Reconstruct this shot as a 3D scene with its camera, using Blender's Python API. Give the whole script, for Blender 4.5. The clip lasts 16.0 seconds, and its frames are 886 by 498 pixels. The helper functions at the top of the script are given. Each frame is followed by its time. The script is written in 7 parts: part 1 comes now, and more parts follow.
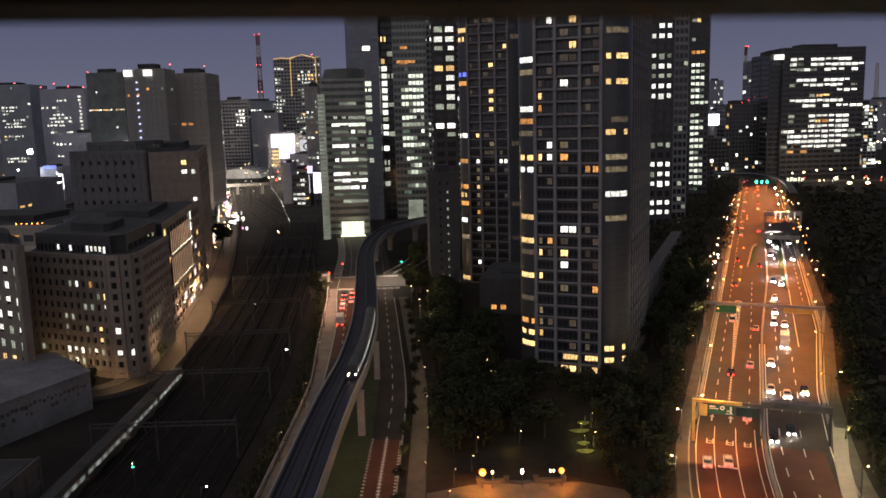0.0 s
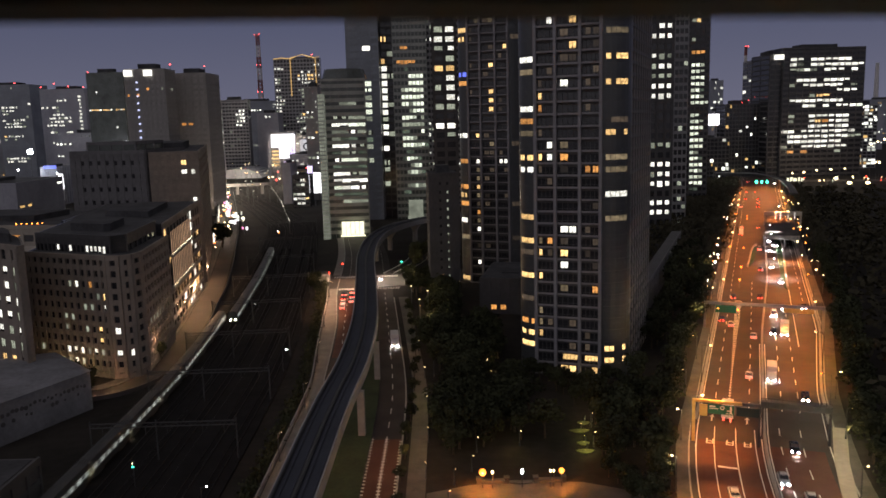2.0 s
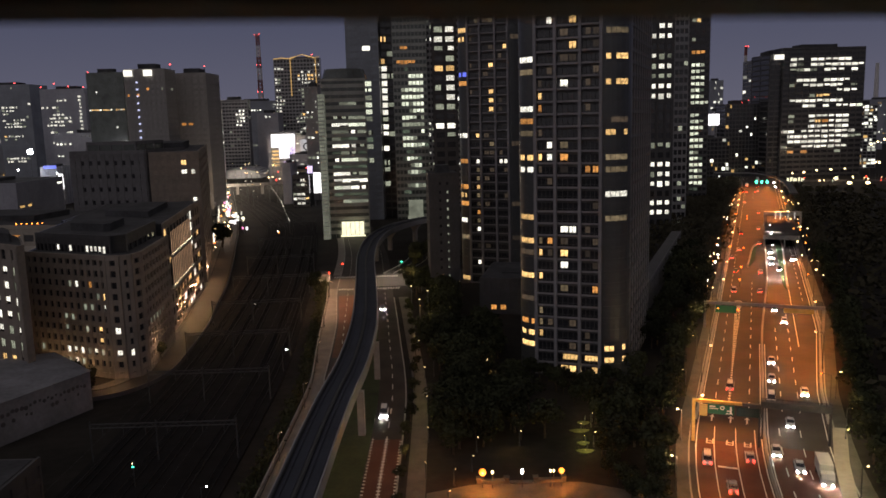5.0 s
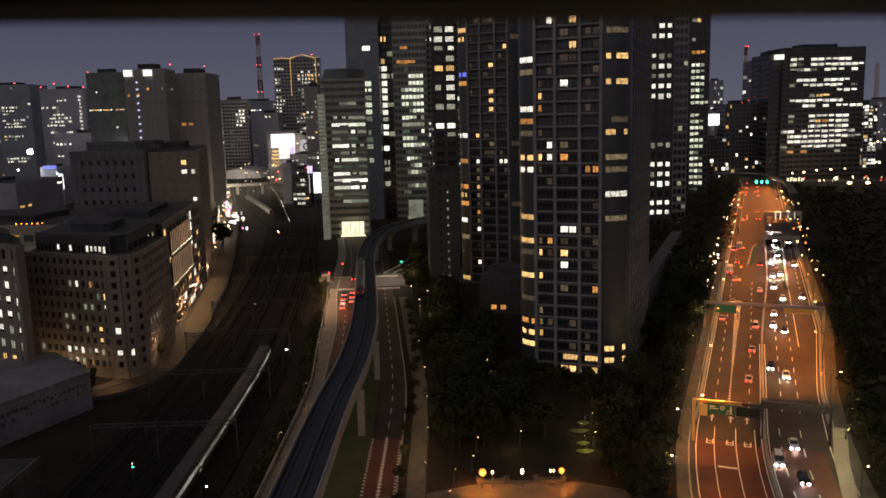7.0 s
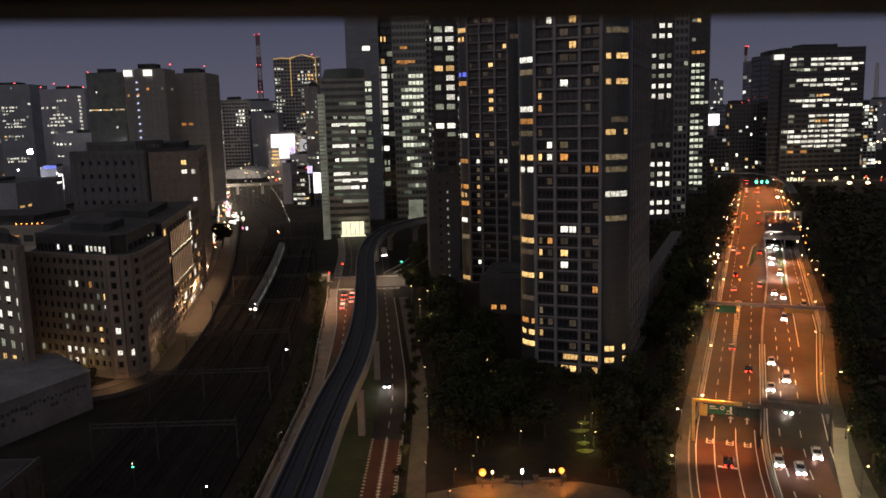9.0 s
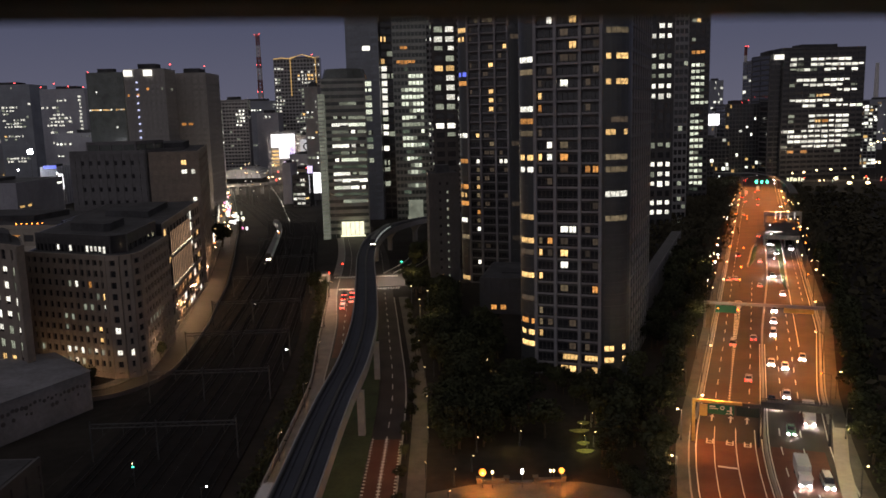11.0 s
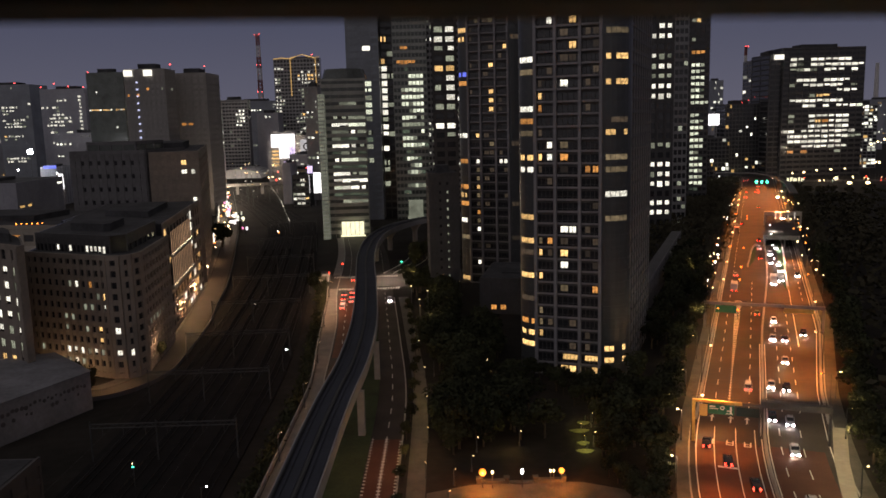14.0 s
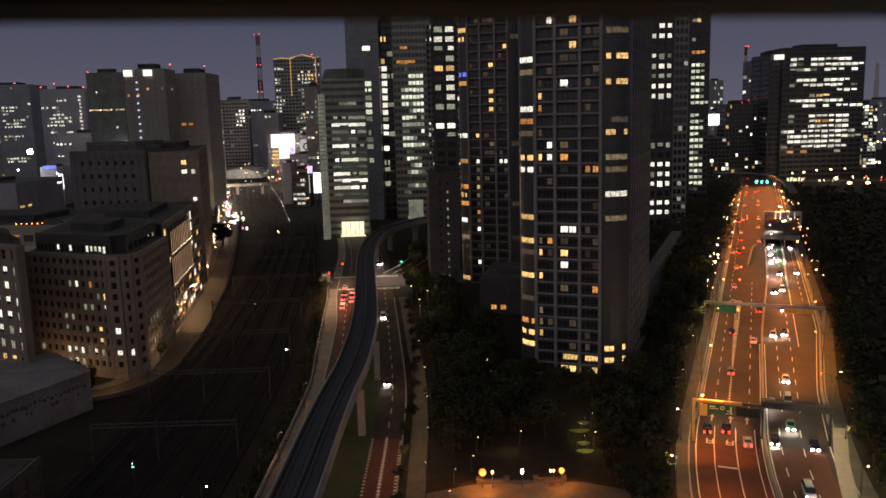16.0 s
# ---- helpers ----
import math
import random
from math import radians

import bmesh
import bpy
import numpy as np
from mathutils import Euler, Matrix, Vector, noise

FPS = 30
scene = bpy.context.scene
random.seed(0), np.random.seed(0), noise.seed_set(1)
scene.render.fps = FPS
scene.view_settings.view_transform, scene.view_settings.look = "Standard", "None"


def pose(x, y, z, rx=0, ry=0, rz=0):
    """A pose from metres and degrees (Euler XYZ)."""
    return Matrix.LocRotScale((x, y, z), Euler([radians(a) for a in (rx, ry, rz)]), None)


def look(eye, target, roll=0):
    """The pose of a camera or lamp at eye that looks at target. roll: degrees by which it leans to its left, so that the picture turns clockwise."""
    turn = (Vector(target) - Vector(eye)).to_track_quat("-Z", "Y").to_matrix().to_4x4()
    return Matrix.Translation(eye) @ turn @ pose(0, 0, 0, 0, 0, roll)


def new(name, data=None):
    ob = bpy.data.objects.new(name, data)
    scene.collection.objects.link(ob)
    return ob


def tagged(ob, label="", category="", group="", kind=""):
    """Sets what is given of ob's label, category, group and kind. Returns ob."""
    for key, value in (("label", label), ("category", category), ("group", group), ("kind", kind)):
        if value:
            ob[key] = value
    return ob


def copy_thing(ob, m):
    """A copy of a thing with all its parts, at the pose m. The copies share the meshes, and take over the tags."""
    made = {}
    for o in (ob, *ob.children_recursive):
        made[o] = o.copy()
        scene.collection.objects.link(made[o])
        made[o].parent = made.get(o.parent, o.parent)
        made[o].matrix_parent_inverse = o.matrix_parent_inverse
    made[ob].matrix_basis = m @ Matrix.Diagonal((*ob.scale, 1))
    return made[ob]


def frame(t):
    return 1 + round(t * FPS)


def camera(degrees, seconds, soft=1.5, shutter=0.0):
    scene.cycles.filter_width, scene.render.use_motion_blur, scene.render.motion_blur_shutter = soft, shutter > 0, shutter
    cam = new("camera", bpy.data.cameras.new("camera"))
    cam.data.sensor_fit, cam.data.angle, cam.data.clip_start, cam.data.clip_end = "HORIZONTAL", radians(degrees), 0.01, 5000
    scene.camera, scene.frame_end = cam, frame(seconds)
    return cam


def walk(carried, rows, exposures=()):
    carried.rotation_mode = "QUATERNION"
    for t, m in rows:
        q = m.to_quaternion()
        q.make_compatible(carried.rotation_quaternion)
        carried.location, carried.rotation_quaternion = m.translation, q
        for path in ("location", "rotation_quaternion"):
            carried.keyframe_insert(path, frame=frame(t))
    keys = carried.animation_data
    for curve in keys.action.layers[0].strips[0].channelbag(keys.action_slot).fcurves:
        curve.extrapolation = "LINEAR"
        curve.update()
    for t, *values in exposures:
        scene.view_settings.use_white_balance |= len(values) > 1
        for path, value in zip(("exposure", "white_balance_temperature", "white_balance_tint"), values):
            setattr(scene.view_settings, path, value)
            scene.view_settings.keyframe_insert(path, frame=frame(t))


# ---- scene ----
from collections import defaultdict

# ---- camera: it stands still behind a window, high over the street ----
EYE = (0.0, 0.0, 65.0)
cam = camera(57.0, 16.0, soft=1.65, shutter=0.06)
AIM = (0.0, math.cos(radians(9.05)), 65.0 - math.sin(radians(9.05)))
cam.data.dof.use_dof = True
cam.data.dof.focus_distance = 420.0
cam.data.dof.aperture_fstop = 4.5
VIEW = look(EYE, AIM, -1.48)
EXPOSURES = [(0.0, 0.88, 6300, 10), (3.0, 0.65, 6450, 10), (6.5, 0.4, 6650, 10), (9.2, 0.34, 6650, 10), (11.3, 0.53, 6500, 10), (12.5, 0.5, 6600, 10), (16.0, 0.37, 6750, 10)]
walk(cam, [(0.0, VIEW), (16.0, VIEW)], EXPOSURES)

# ---- dusk sky ----
world = bpy.data.worlds.new("dusk_sky")
scene.world = world
world.use_nodes = True
wn = world.node_tree.nodes
wl = world.node_tree.links
w_bg = wn["Background"]
w_co = wn.new("ShaderNodeTexCoord")
w_sep = wn.new("ShaderNodeSeparateXYZ")
w_ramp = wn.new("ShaderNodeValToRGB")
w_ramp.color_ramp.elements[0].position = 0.0
w_ramp.color_ramp.elements[0].color = (0.084, 0.083, 0.116, 1)
w_ramp.color_ramp.elements[1].position = 0.45
w_ramp.color_ramp.elements[1].color = (0.085, 0.078, 0.078, 1)
w_mid = w_ramp.color_ramp.elements.new(0.14)
w_mid.color = (0.046, 0.0505, 0.085, 1)
wl.new(w_co.outputs["Generated"], w_sep.inputs[0])
wl.new(w_sep.outputs[2], w_ramp.inputs[0])
wl.new(w_ramp.outputs[0], w_bg.inputs[0])
# the afterglow lies behind the camera and to its left
w_dot = wn.new("ShaderNodeVectorMath")
w_dot.operation = "DOT_PRODUCT"
w_dot.inputs[1].default_value = (-0.5, -0.85, 0.15)
w_glow = wn.new("ShaderNodeMapRange")
w_glow.inputs[1].default_value, w_glow.inputs[2].default_value = -0.05, 1.0
w_mix = wn.new("ShaderNodeMix")
w_mix.data_type = "RGBA"
w_mix.inputs[7].default_value = (0.22, 0.205, 0.22, 1)
wl.new(w_co.outputs["Generated"], w_dot.inputs[0])
wl.new(w_dot.outputs["Value"], w_glow.inputs[0])
wl.new(w_glow.outputs[0], w_mix.inputs[0])
wl.new(w_ramp.outputs[0], w_mix.inputs[6])
wl.new(w_mix.outputs[2], w_bg.inputs[0])
w_bg.inputs[1].default_value = 1.0

# ---- the two plan axes: along the wide avenue and across it ----
U = Vector((0.358, 0.934, 0.0)).normalized()
N = Vector((U.y, -U.x, 0.0))
TURN = math.degrees(math.atan2(N.y, N.x))


def bend(s):
    """How far the avenue swings sideways as it comes near."""
    if s >= 175:
        return 0.0
    if s >= 60:
        return (175 - s) ** 2 * 0.0018
    return 115 ** 2 * 0.0018 + (60 - s) * 0.36


def avenue(s, n, z=0.0):
    v = U * s + N * (n + bend(s))
    return Vector((v.x, v.y, z))


# ---- materials ----
def nodes_of(m):
    m.use_nodes = True
    return m.node_tree.nodes, m.node_tree.links, m.node_tree.nodes["Principled BSDF"]


def surface(name, colour, rough=0.8, metal=0.0, scale=0.5, vary=0.35, bump=0.0, per_object=0.0, fine=8.0, spec=0.5):
    """Colour with broad stains, fine grain and light relief."""
    m = bpy.data.materials.new(name)
    nd, lk, p = nodes_of(m)
    co = nd.new("ShaderNodeTexCoord")
    a = nd.new("ShaderNodeTexNoise")
    a.inputs["Scale"].default_value = scale
    a.inputs["Detail"].default_value = 4
    b = nd.new("ShaderNodeTexNoise")
    b.inputs["Scale"].default_value = scale * fine
    b.inputs["Detail"].default_value = 3
    lk.new(co.outputs["Object"], a.inputs["Vector"])
    lk.new(co.outputs["Object"], b.inputs["Vector"])
    add = nd.new("ShaderNodeMath")
    add.operation = "MULTIPLY_ADD"
    lk.new(b.outputs["Fac"], add.inputs[0])
    add.inputs[1].default_value = 0.4
    lk.new(a.outputs["Fac"], add.inputs[2])
    ramp = nd.new("ShaderNodeMapRange")
    lk.new(add.outputs[0], ramp.inputs[0])
    ramp.inputs[1].default_value, ramp.inputs[2].default_value = 0.4, 1.0
    ramp.inputs[3].default_value, ramp.inputs[4].default_value = 1 - vary, 1 + vary
    mul = nd.new("ShaderNodeVectorMath")
    mul.operation = "SCALE"
    mul.inputs[0].default_value = colour
    last = ramp.outputs[0]
    if per_object:
        oi = nd.new("ShaderNodeObjectInfo")
        mr = nd.new("ShaderNodeMapRange")
        lk.new(oi.outputs["Random"], mr.inputs[0])
        mr.inputs[3].default_value, mr.inputs[4].default_value = 1 - per_object, 1 + per_object
        mm = nd.new("ShaderNodeMath")
        mm.operation = "MULTIPLY"
        lk.new(mr.outputs[0], mm.inputs[0])
        lk.new(last, mm.inputs[1])
        last = mm.outputs[0]
    lk.new(last, mul.inputs["Scale"])
    lk.new(mul.outputs[0], p.inputs["Base Color"])
    p.inputs["Roughness"].default_value = rough
    p.inputs["Metallic"].default_value = metal
    p.inputs["Specular IOR Level"].default_value = spec
    if bump:
        bp = nd.new("ShaderNodeBump")
        bp.inputs["Strength"].default_value = bump
        bp.inputs["Distance"].default_value = 0.05
        lk.new(b.outputs["Fac"], bp.inputs["Height"])
        lk.new(bp.outputs[0], p.inputs["Normal"])
    return m


def glow(name, colour, strength, light=False, vary=0.0, blotch=0.0, grain=0.9, island=False):
    """Something that gives off light: a lamp, a sign or a lit window."""
    m = bpy.data.materials.new(name)
    nd, lk, p = nodes_of(m)
    p.inputs["Base Color"].default_value = (0.05, 0.05, 0.05, 1)
    p.inputs["Roughness"].default_value = 0.4
    p.inputs["Emission Color"].default_value = (*colour, 1)
    p.inputs["Emission Strength"].default_value = strength
    last = None
    if vary:
        oi = nd.new("ShaderNodeNewGeometry" if island else "ShaderNodeObjectInfo")
        mr = nd.new("ShaderNodeMapRange")
        lk.new(oi.outputs["Random Per Island" if island else "Random"], mr.inputs[0])
        mr.inputs[3].default_value, mr.inputs[4].default_value = strength * (1 - vary), strength * (1 + vary)
        last = mr.outputs[0]
    if blotch:
        co = nd.new("ShaderNodeTexCoord")
        no = nd.new("ShaderNodeTexNoise")
        no.inputs["Scale"].default_value = grain
        lk.new(co.outputs["Object"], no.inputs["Vector"])
        m2 = nd.new("ShaderNodeMapRange")
        lk.new(no.outputs["Fac"], m2.inputs[0])
        m2.inputs[1].default_value, m2.inputs[2].default_value = 0.3, 0.7
        m2.inputs[3].default_value, m2.inputs[4].default_value = 1 - blotch, 1 + blotch
        mm = nd.new("ShaderNodeMath")
        mm.operation = "MULTIPLY"
        lk.new(m2.outputs[0], mm.inputs[0])
        if last:
            lk.new(last, mm.inputs[1])
        else:
            mm.inputs[1].default_value = strength
        last = mm.outputs[0]
    if last:
        lk.new(last, p.inputs["Emission Strength"])
    m.cycles.emission_sampling = "AUTO" if light else "NONE"
    return m


M_ground = surface("dark_earth", (0.024, 0.021, 0.018), 0.95, scale=0.05, vary=0.5, bump=0.2, spec=0.15)
M_grass = surface("lawn", (0.035, 0.055, 0.02), 0.95, scale=0.15, vary=0.5, bump=0.3)
M_ballast = surface("track_ballast", (0.014, 0.0125, 0.0125), 1.0, scale=0.25, vary=0.4, bump=0.4, spec=0.15)
M_rail = surface("rail_steel", (0.026, 0.022, 0.02), 0.8, 0.3, scale=1, vary=0.2)
M_asphalt = surface("asphalt", (0.058, 0.047, 0.043), 0.75, scale=0.12, vary=0.3, bump=0.15, fine=20, spec=0.2)
M_darkasphalt = surface("worn_dark_asphalt", (0.05, 0.043, 0.04), 0.75, scale=0.12, vary=0.35, bump=0.15, fine=20, spec=0.15)
# red street lanes; on the avenue this colour paints in the sodium light
M_redroad = surface("red_road_and_sodium_tint", (0.11, 0.046, 0.032), 0.8, scale=0.15, vary=0.3, bump=0.15, fine=20, spec=0.2)
M_pave = surface("pavement_slabs", (0.19, 0.17, 0.15), 0.85, scale=0.25, vary=0.3, bump=0.1)
M_kerb = surface("kerb_concrete", (0.3, 0.29, 0.27), 0.85, scale=0.4, vary=0.25)
M_paint = surface("road_paint", (0.72, 0.7, 0.64), 0.7, scale=0.8, vary=0.25)
M_concrete = surface("concrete", (0.3, 0.285, 0.27), 0.85, scale=0.12, vary=0.3, bump=0.1)
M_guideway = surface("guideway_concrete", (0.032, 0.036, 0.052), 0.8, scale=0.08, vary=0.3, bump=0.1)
M_darkstone = surface("dark_weathered_stone", (0.13, 0.125, 0.13), 0.85, scale=0.12, vary=0.3, bump=0.1)
M_slab = surface("balcony_panel", (0.2, 0.19, 0.2), 0.75, scale=0.15, vary=0.22)
M_pier = surface("tower_pier", (0.225, 0.215, 0.23), 0.75, scale=0.1, vary=0.22)
M_curve = surface("curved_corner_panel", (0.055, 0.058, 0.062), 0.35, scale=0.12, vary=0.25)
M_paleglass = surface("grey_green_glass", (0.26, 0.27, 0.245), 0.3, scale=0.1, vary=0.35)
M_blueglass = surface("blue_grey_glass", (0.17, 0.185, 0.215), 0.3, scale=0.08, vary=0.3)
M_darkwall = surface("dark_cladding", (0.072, 0.069, 0.071), 0.65, scale=0.1, vary=0.3, spec=0.3)
M_glassdark = surface("dark_window_glass", (0.034, 0.034, 0.038), 0.12, scale=0.2, vary=0.4)
M_farwall = surface("pale_concrete_cladding", (0.33, 0.33, 0.37), 0.7, scale=0.05, vary=0.2)
M_bluewall = surface("blue_grey_cladding", (0.26, 0.275, 0.31), 0.45, scale=0.06, vary=0.25)
M_greenglass = surface("green_tinted_glass", (0.075, 0.085, 0.08), 0.18, scale=0.1, vary=0.4)
M_greywall = surface("grey_cladding", (0.26, 0.255, 0.26), 0.7, scale=0.08, vary=0.25)
M_stone = surface("limestone_cladding", (0.23, 0.195, 0.165), 0.85, scale=0.12, vary=0.3, bump=0.1)
M_tan = surface("tan_stone", (0.34, 0.3, 0.25), 0.85, scale=0.1, vary=0.25)
M_trainskin = surface("train_skin", (0.042, 0.043, 0.047), 0.5, scale=0.3, vary=0.25)
M_white = surface("white_sheet_cladding", (0.4, 0.41, 0.44), 0.7, scale=0.12, vary=0.25)
M_shed = surface("weathered_grey_sheet", (0.18, 0.18, 0.195), 0.8, scale=0.12, vary=0.4, spec=0.2)
M_walk = surface("dark_paving", (0.072, 0.068, 0.06), 0.85, scale=0.3, vary=0.4, bump=0.1)
M_darksteel = surface("dark_painted_steel", (0.07, 0.07, 0.072), 0.6, 0.3, scale=0.6, vary=0.25)
# green light on the ramp, put into a surface colour
M_greenlit = surface("green_light_tint", (0.03, 0.07, 0.03), 0.95, scale=0.3, vary=0.5, bump=0.3)
# lit copy of the lawn: yellow lamplight put into the colour
M_litturf = surface("lamplit_turf", (0.09, 0.1, 0.03), 0.95, scale=0.6, vary=0.4, bump=0.3)
M_woods = surface("deep_foliage", (0.048, 0.043, 0.028), 0.95, scale=0.1, vary=0.55, spec=0.1)
M_slabtower = surface("grey_brown_tile", (0.28, 0.265, 0.255), 0.8, scale=0.08, vary=0.25)
M_roof = surface("roof_membrane", (0.06, 0.06, 0.064), 0.9, scale=0.15, vary=0.45, spec=0.2)
M_steel = surface("painted_steel", (0.25, 0.25, 0.25), 0.5, 0.4, scale=0.6, vary=0.25)
M_amber = surface("ochre_painted_steel", (0.5, 0.36, 0.12), 0.5, 0.1, scale=0.6, vary=0.25)
M_sign = surface("green_sign_panel", (0.01, 0.11, 0.06), 0.5, scale=0.4, vary=0.15)
# shaded copy of the sign green, for the board that gets less light
M_signdim = surface("dim_green_sign_panel", (0.006, 0.022, 0.018), 0.5, scale=0.4, vary=0.15)
M_redwhite = surface("red_mast_paint", (0.2, 0.07, 0.065), 0.7, scale=0.1, vary=0.2)
M_mastwhite = surface("white_mast_paint", (0.55, 0.53, 0.52), 0.6, scale=0.1, vary=0.2)
M_bark = surface("bark", (0.07, 0.05, 0.035), 0.95, scale=2, vary=0.4, bump=0.4)
M_leaf = surface("foliage", (0.034, 0.037, 0.018), 0.9, scale=0.35, vary=0.6, per_object=0.35, spec=0.2)
M_black = surface("black_window_frame", (0.006, 0.006, 0.006), 0.8, scale=4, vary=0.2)
M_inner = surface("dark_room_wall", (0.05, 0.05, 0.05), 0.9, scale=1, vary=0.2)

L_warm = glow("warm_lit_window", (1.0, 0.6, 0.22), 0.8, vary=0.45, blotch=0.6, grain=1.5)
L_orange = glow("amber_lit_window", (1.0, 0.42, 0.1), 0.42, vary=0.45, blotch=0.6, grain=1.5)
L_cool = glow("white_lit_window", (1.0, 0.97, 0.84), 0.82, vary=0.4, blotch=0.6, grain=1.5)
L_office = glow("office_lit_window", (0.94, 1.0, 0.78), 0.62, vary=0.45, blotch=0.6, grain=1.5)
L_dim = glow("dim_lit_window", (0.75, 0.8, 0.6), 0.22, vary=0.6, blotch=0.5, grain=0.9)
L_low = glow("low_lit_window", (1.0, 0.75, 0.42), 0.1, vary=0.4, blotch=0.5, grain=0.9)
L_greendim = glow("dim_green_office", (0.6, 0.8, 0.55), 0.07, vary=0.6, blotch=0.5, grain=0.9)
L_faint = glow("curtained_window", (1.0, 0.7, 0.45), 0.028, vary=0.8, blotch=0.5, grain=0.9)
L_sign = glow("white_sign_light", (1.0, 0.96, 0.85), 1.1, blotch=0.12, grain=0.1)
L_hall = glow("dim_hall_light", (0.8, 0.85, 0.65), 0.14, blotch=0.4, grain=0.15)
L_blue = glow("blue_lit_window", (0.15, 0.2, 1.0), 0.8)
L_far = glow("far_lit_window", (0.95, 0.95, 0.82), 0.85, vary=0.8, island=True)
L_faramber = glow("far_amber_window", (1.0, 0.6, 0.2), 0.4, vary=0.6, island=True)
L_board = glow("billboard_light", (1.0, 0.97, 1.0), 1.7, blotch=0.2, grain=0.12)
L_lobby = glow("lobby_light", (1.0, 0.93, 0.6), 1.05, blotch=0.15, grain=0.4)
L_stair = glow("bluish_stair_light", (0.62, 0.66, 1.0), 0.9)
# own glow that replaces floodlight falling on the logo board
L_boardglow = glow("floodlit_board_glow", (0.92, 0.92, 1.0), 0.34, blotch=0.2, grain=0.15)
L_red = glow("red_aviation_light", (1.0, 0.08, 0.08), 4.0)
L_sigred = glow("red_signal_light", (1.0, 0.04, 0.02), 6.0)
L_siggreen = glow("green_signal_light", (0.05, 1.0, 0.6), 4.0)
L_sodium = glow("sodium_lamp_glass", (1.0, 0.25, 0.035), 4.5)
L_gate = glow("gate_lamp_glass", (1.0, 0.25, 0.022), 2.3)
L_lamp = glow("street_lamp_glass", (1.0, 0.74, 0.36), 6.0)
L_white = glow("white_lamp_glass", (0.95, 0.97, 1.0), 14.0)
L_head = glow("headlight_glass", (1.0, 0.94, 0.86), 330.0, light=True)
L_tail = glow("tail_light_glass", (1.0, 0.05, 0.03), 9.0)
L_train = glow("train_window_light", (0.85, 0.92, 0.85), 0.25, vary=0.3, blotch=0.6, grain=0.25)
# emission that stands for lamplight washing up the louvres
L_facade = glow("louvre_wash_glow", (1.0, 0.58, 0.33), 0.42, vary=0.25, blotch=0.45, grain=0.22)
L_bulb = glow("small_bulb", (1.0, 0.8, 0.5), 8.0)
L_screen = glow("coloured_screen_light", (0.75, 0.6, 1.0), 1.1, blotch=0.6, grain=0.2)
L_neon = glow("pink_neon_sign", (1.0, 0.25, 0.5), 1.5)


# ---- mesh tools ----
class Shape:
    def __init__(self):
        self.v, self.f = [], []

    def poly(self, pts):
        k = len(self.v)
        self.v += [tuple(p) for p in pts]
        self.f.append(tuple(range(k, k + len(pts))))

    def box(self, x0, y0, z0, x1, y1, z1, m=None):
        k = len(self.v)
        pts = [(x0, y0, z0), (x1, y0, z0), (x1, y1, z0), (x0, y1, z0), (x0, y0, z1), (x1, y0, z1), (x1, y1, z1), (x0, y1, z1)]
        self.v += [tuple(m @ Vector(p)) for p in pts] if m else pts
        self.f += [tuple(k + i for i in q) for q in ((0, 3, 2, 1), (4, 5, 6, 7), (0, 1, 5, 4), (1, 2, 6, 5), (2, 3, 7, 6), (3, 0, 4, 7))]
        return self

    def prism(self, pts, z0, z1, top=None):
        """A footprint pulled up; top: another outline for its upper rim."""
        k, n = len(self.v), len(pts)
        self.v += [(p[0], p[1], z0) for p in pts] + [(p[0], p[1], z1) for p in (top or pts)]
        self.f.append(tuple(range(k + n - 1, k - 1, -1)))
        self.f.append(tuple(range(k + n, k + 2 * n)))
        for i in range(n):
            j = (i + 1) % n
            self.f.append((k + i, k + j, k + n + j, k + n + i))
        return self

    def tube(self, a, b, r0, r1, n=8):
        a, b = Vector(a), Vector(b)
        q = (b - a).to_track_quat("Z", "Y")
        k = len(self.v)
        for c, r in ((a, r0), (b, r1)):
            for i in range(n):
                t = 2 * math.pi * i / n
                self.v.append(tuple(c + q @ Vector((r * math.cos(t), r * math.sin(t), 0))))
        self.f += [tuple(range(k + n - 1, k - 1, -1)), tuple(range(k + n, k + 2 * n))]
        for i in range(n):
            j = (i + 1) % n
            self.f.append((k + i, k + j, k + n + j, k + n + i))
        return self

    def ball(self, c, r, n=8, rings=5, squash=1.0):
        k = len(self.v)
        for i in range(rings + 1):
            a = math.pi * i / rings
            for j in range(n):
                b = 2 * math.pi * j / n
                self.v.append((c[0] + r * math.sin(a) * math.cos(b), c[1] + r * math.sin(a) * math.sin(b), c[2] + r * squash * math.cos(a)))
        for i in range(rings):
            for j in range(n):
                j2 = (j + 1) % n
                self.f.append((k + i * n + j, k + (i + 1) * n + j, k + (i + 1) * n + j2, k + i * n + j2))
        return self

    def mesh(self, name, material):
        d = bpy.data.meshes.new(name)
        d.from_pydata(self.v, [], self.f)
        d.materials.append(material)
        return d


def strip(left, right, z0, z1):
    """A slab between two side lines of equal count."""
    s = Shape()
    n = len(left)
    for z in (z0, z1):
        for line in (left, right):
            s.v += [(p[0], p[1], z + (p[2] if len(p) > 2 else 0)) for p in line]
    for i in range(n - 1):
        s.f.append((2 * n + i, 3 * n + i, 3 * n + i + 1, 2 * n + i + 1))
        s.f.append((i, i + 1, n + i + 1, n + i))
        s.f.append((i, 2 * n + i, 2 * n + i + 1, i + 1))
        s.f.append((n + i, n + i + 1, 3 * n + i + 1, 3 * n + i))
    s.f += [(0, n, 3 * n, 2 * n), (n - 1, 3 * n - 1, 4 * n - 1, 2 * n - 1)]
    return s


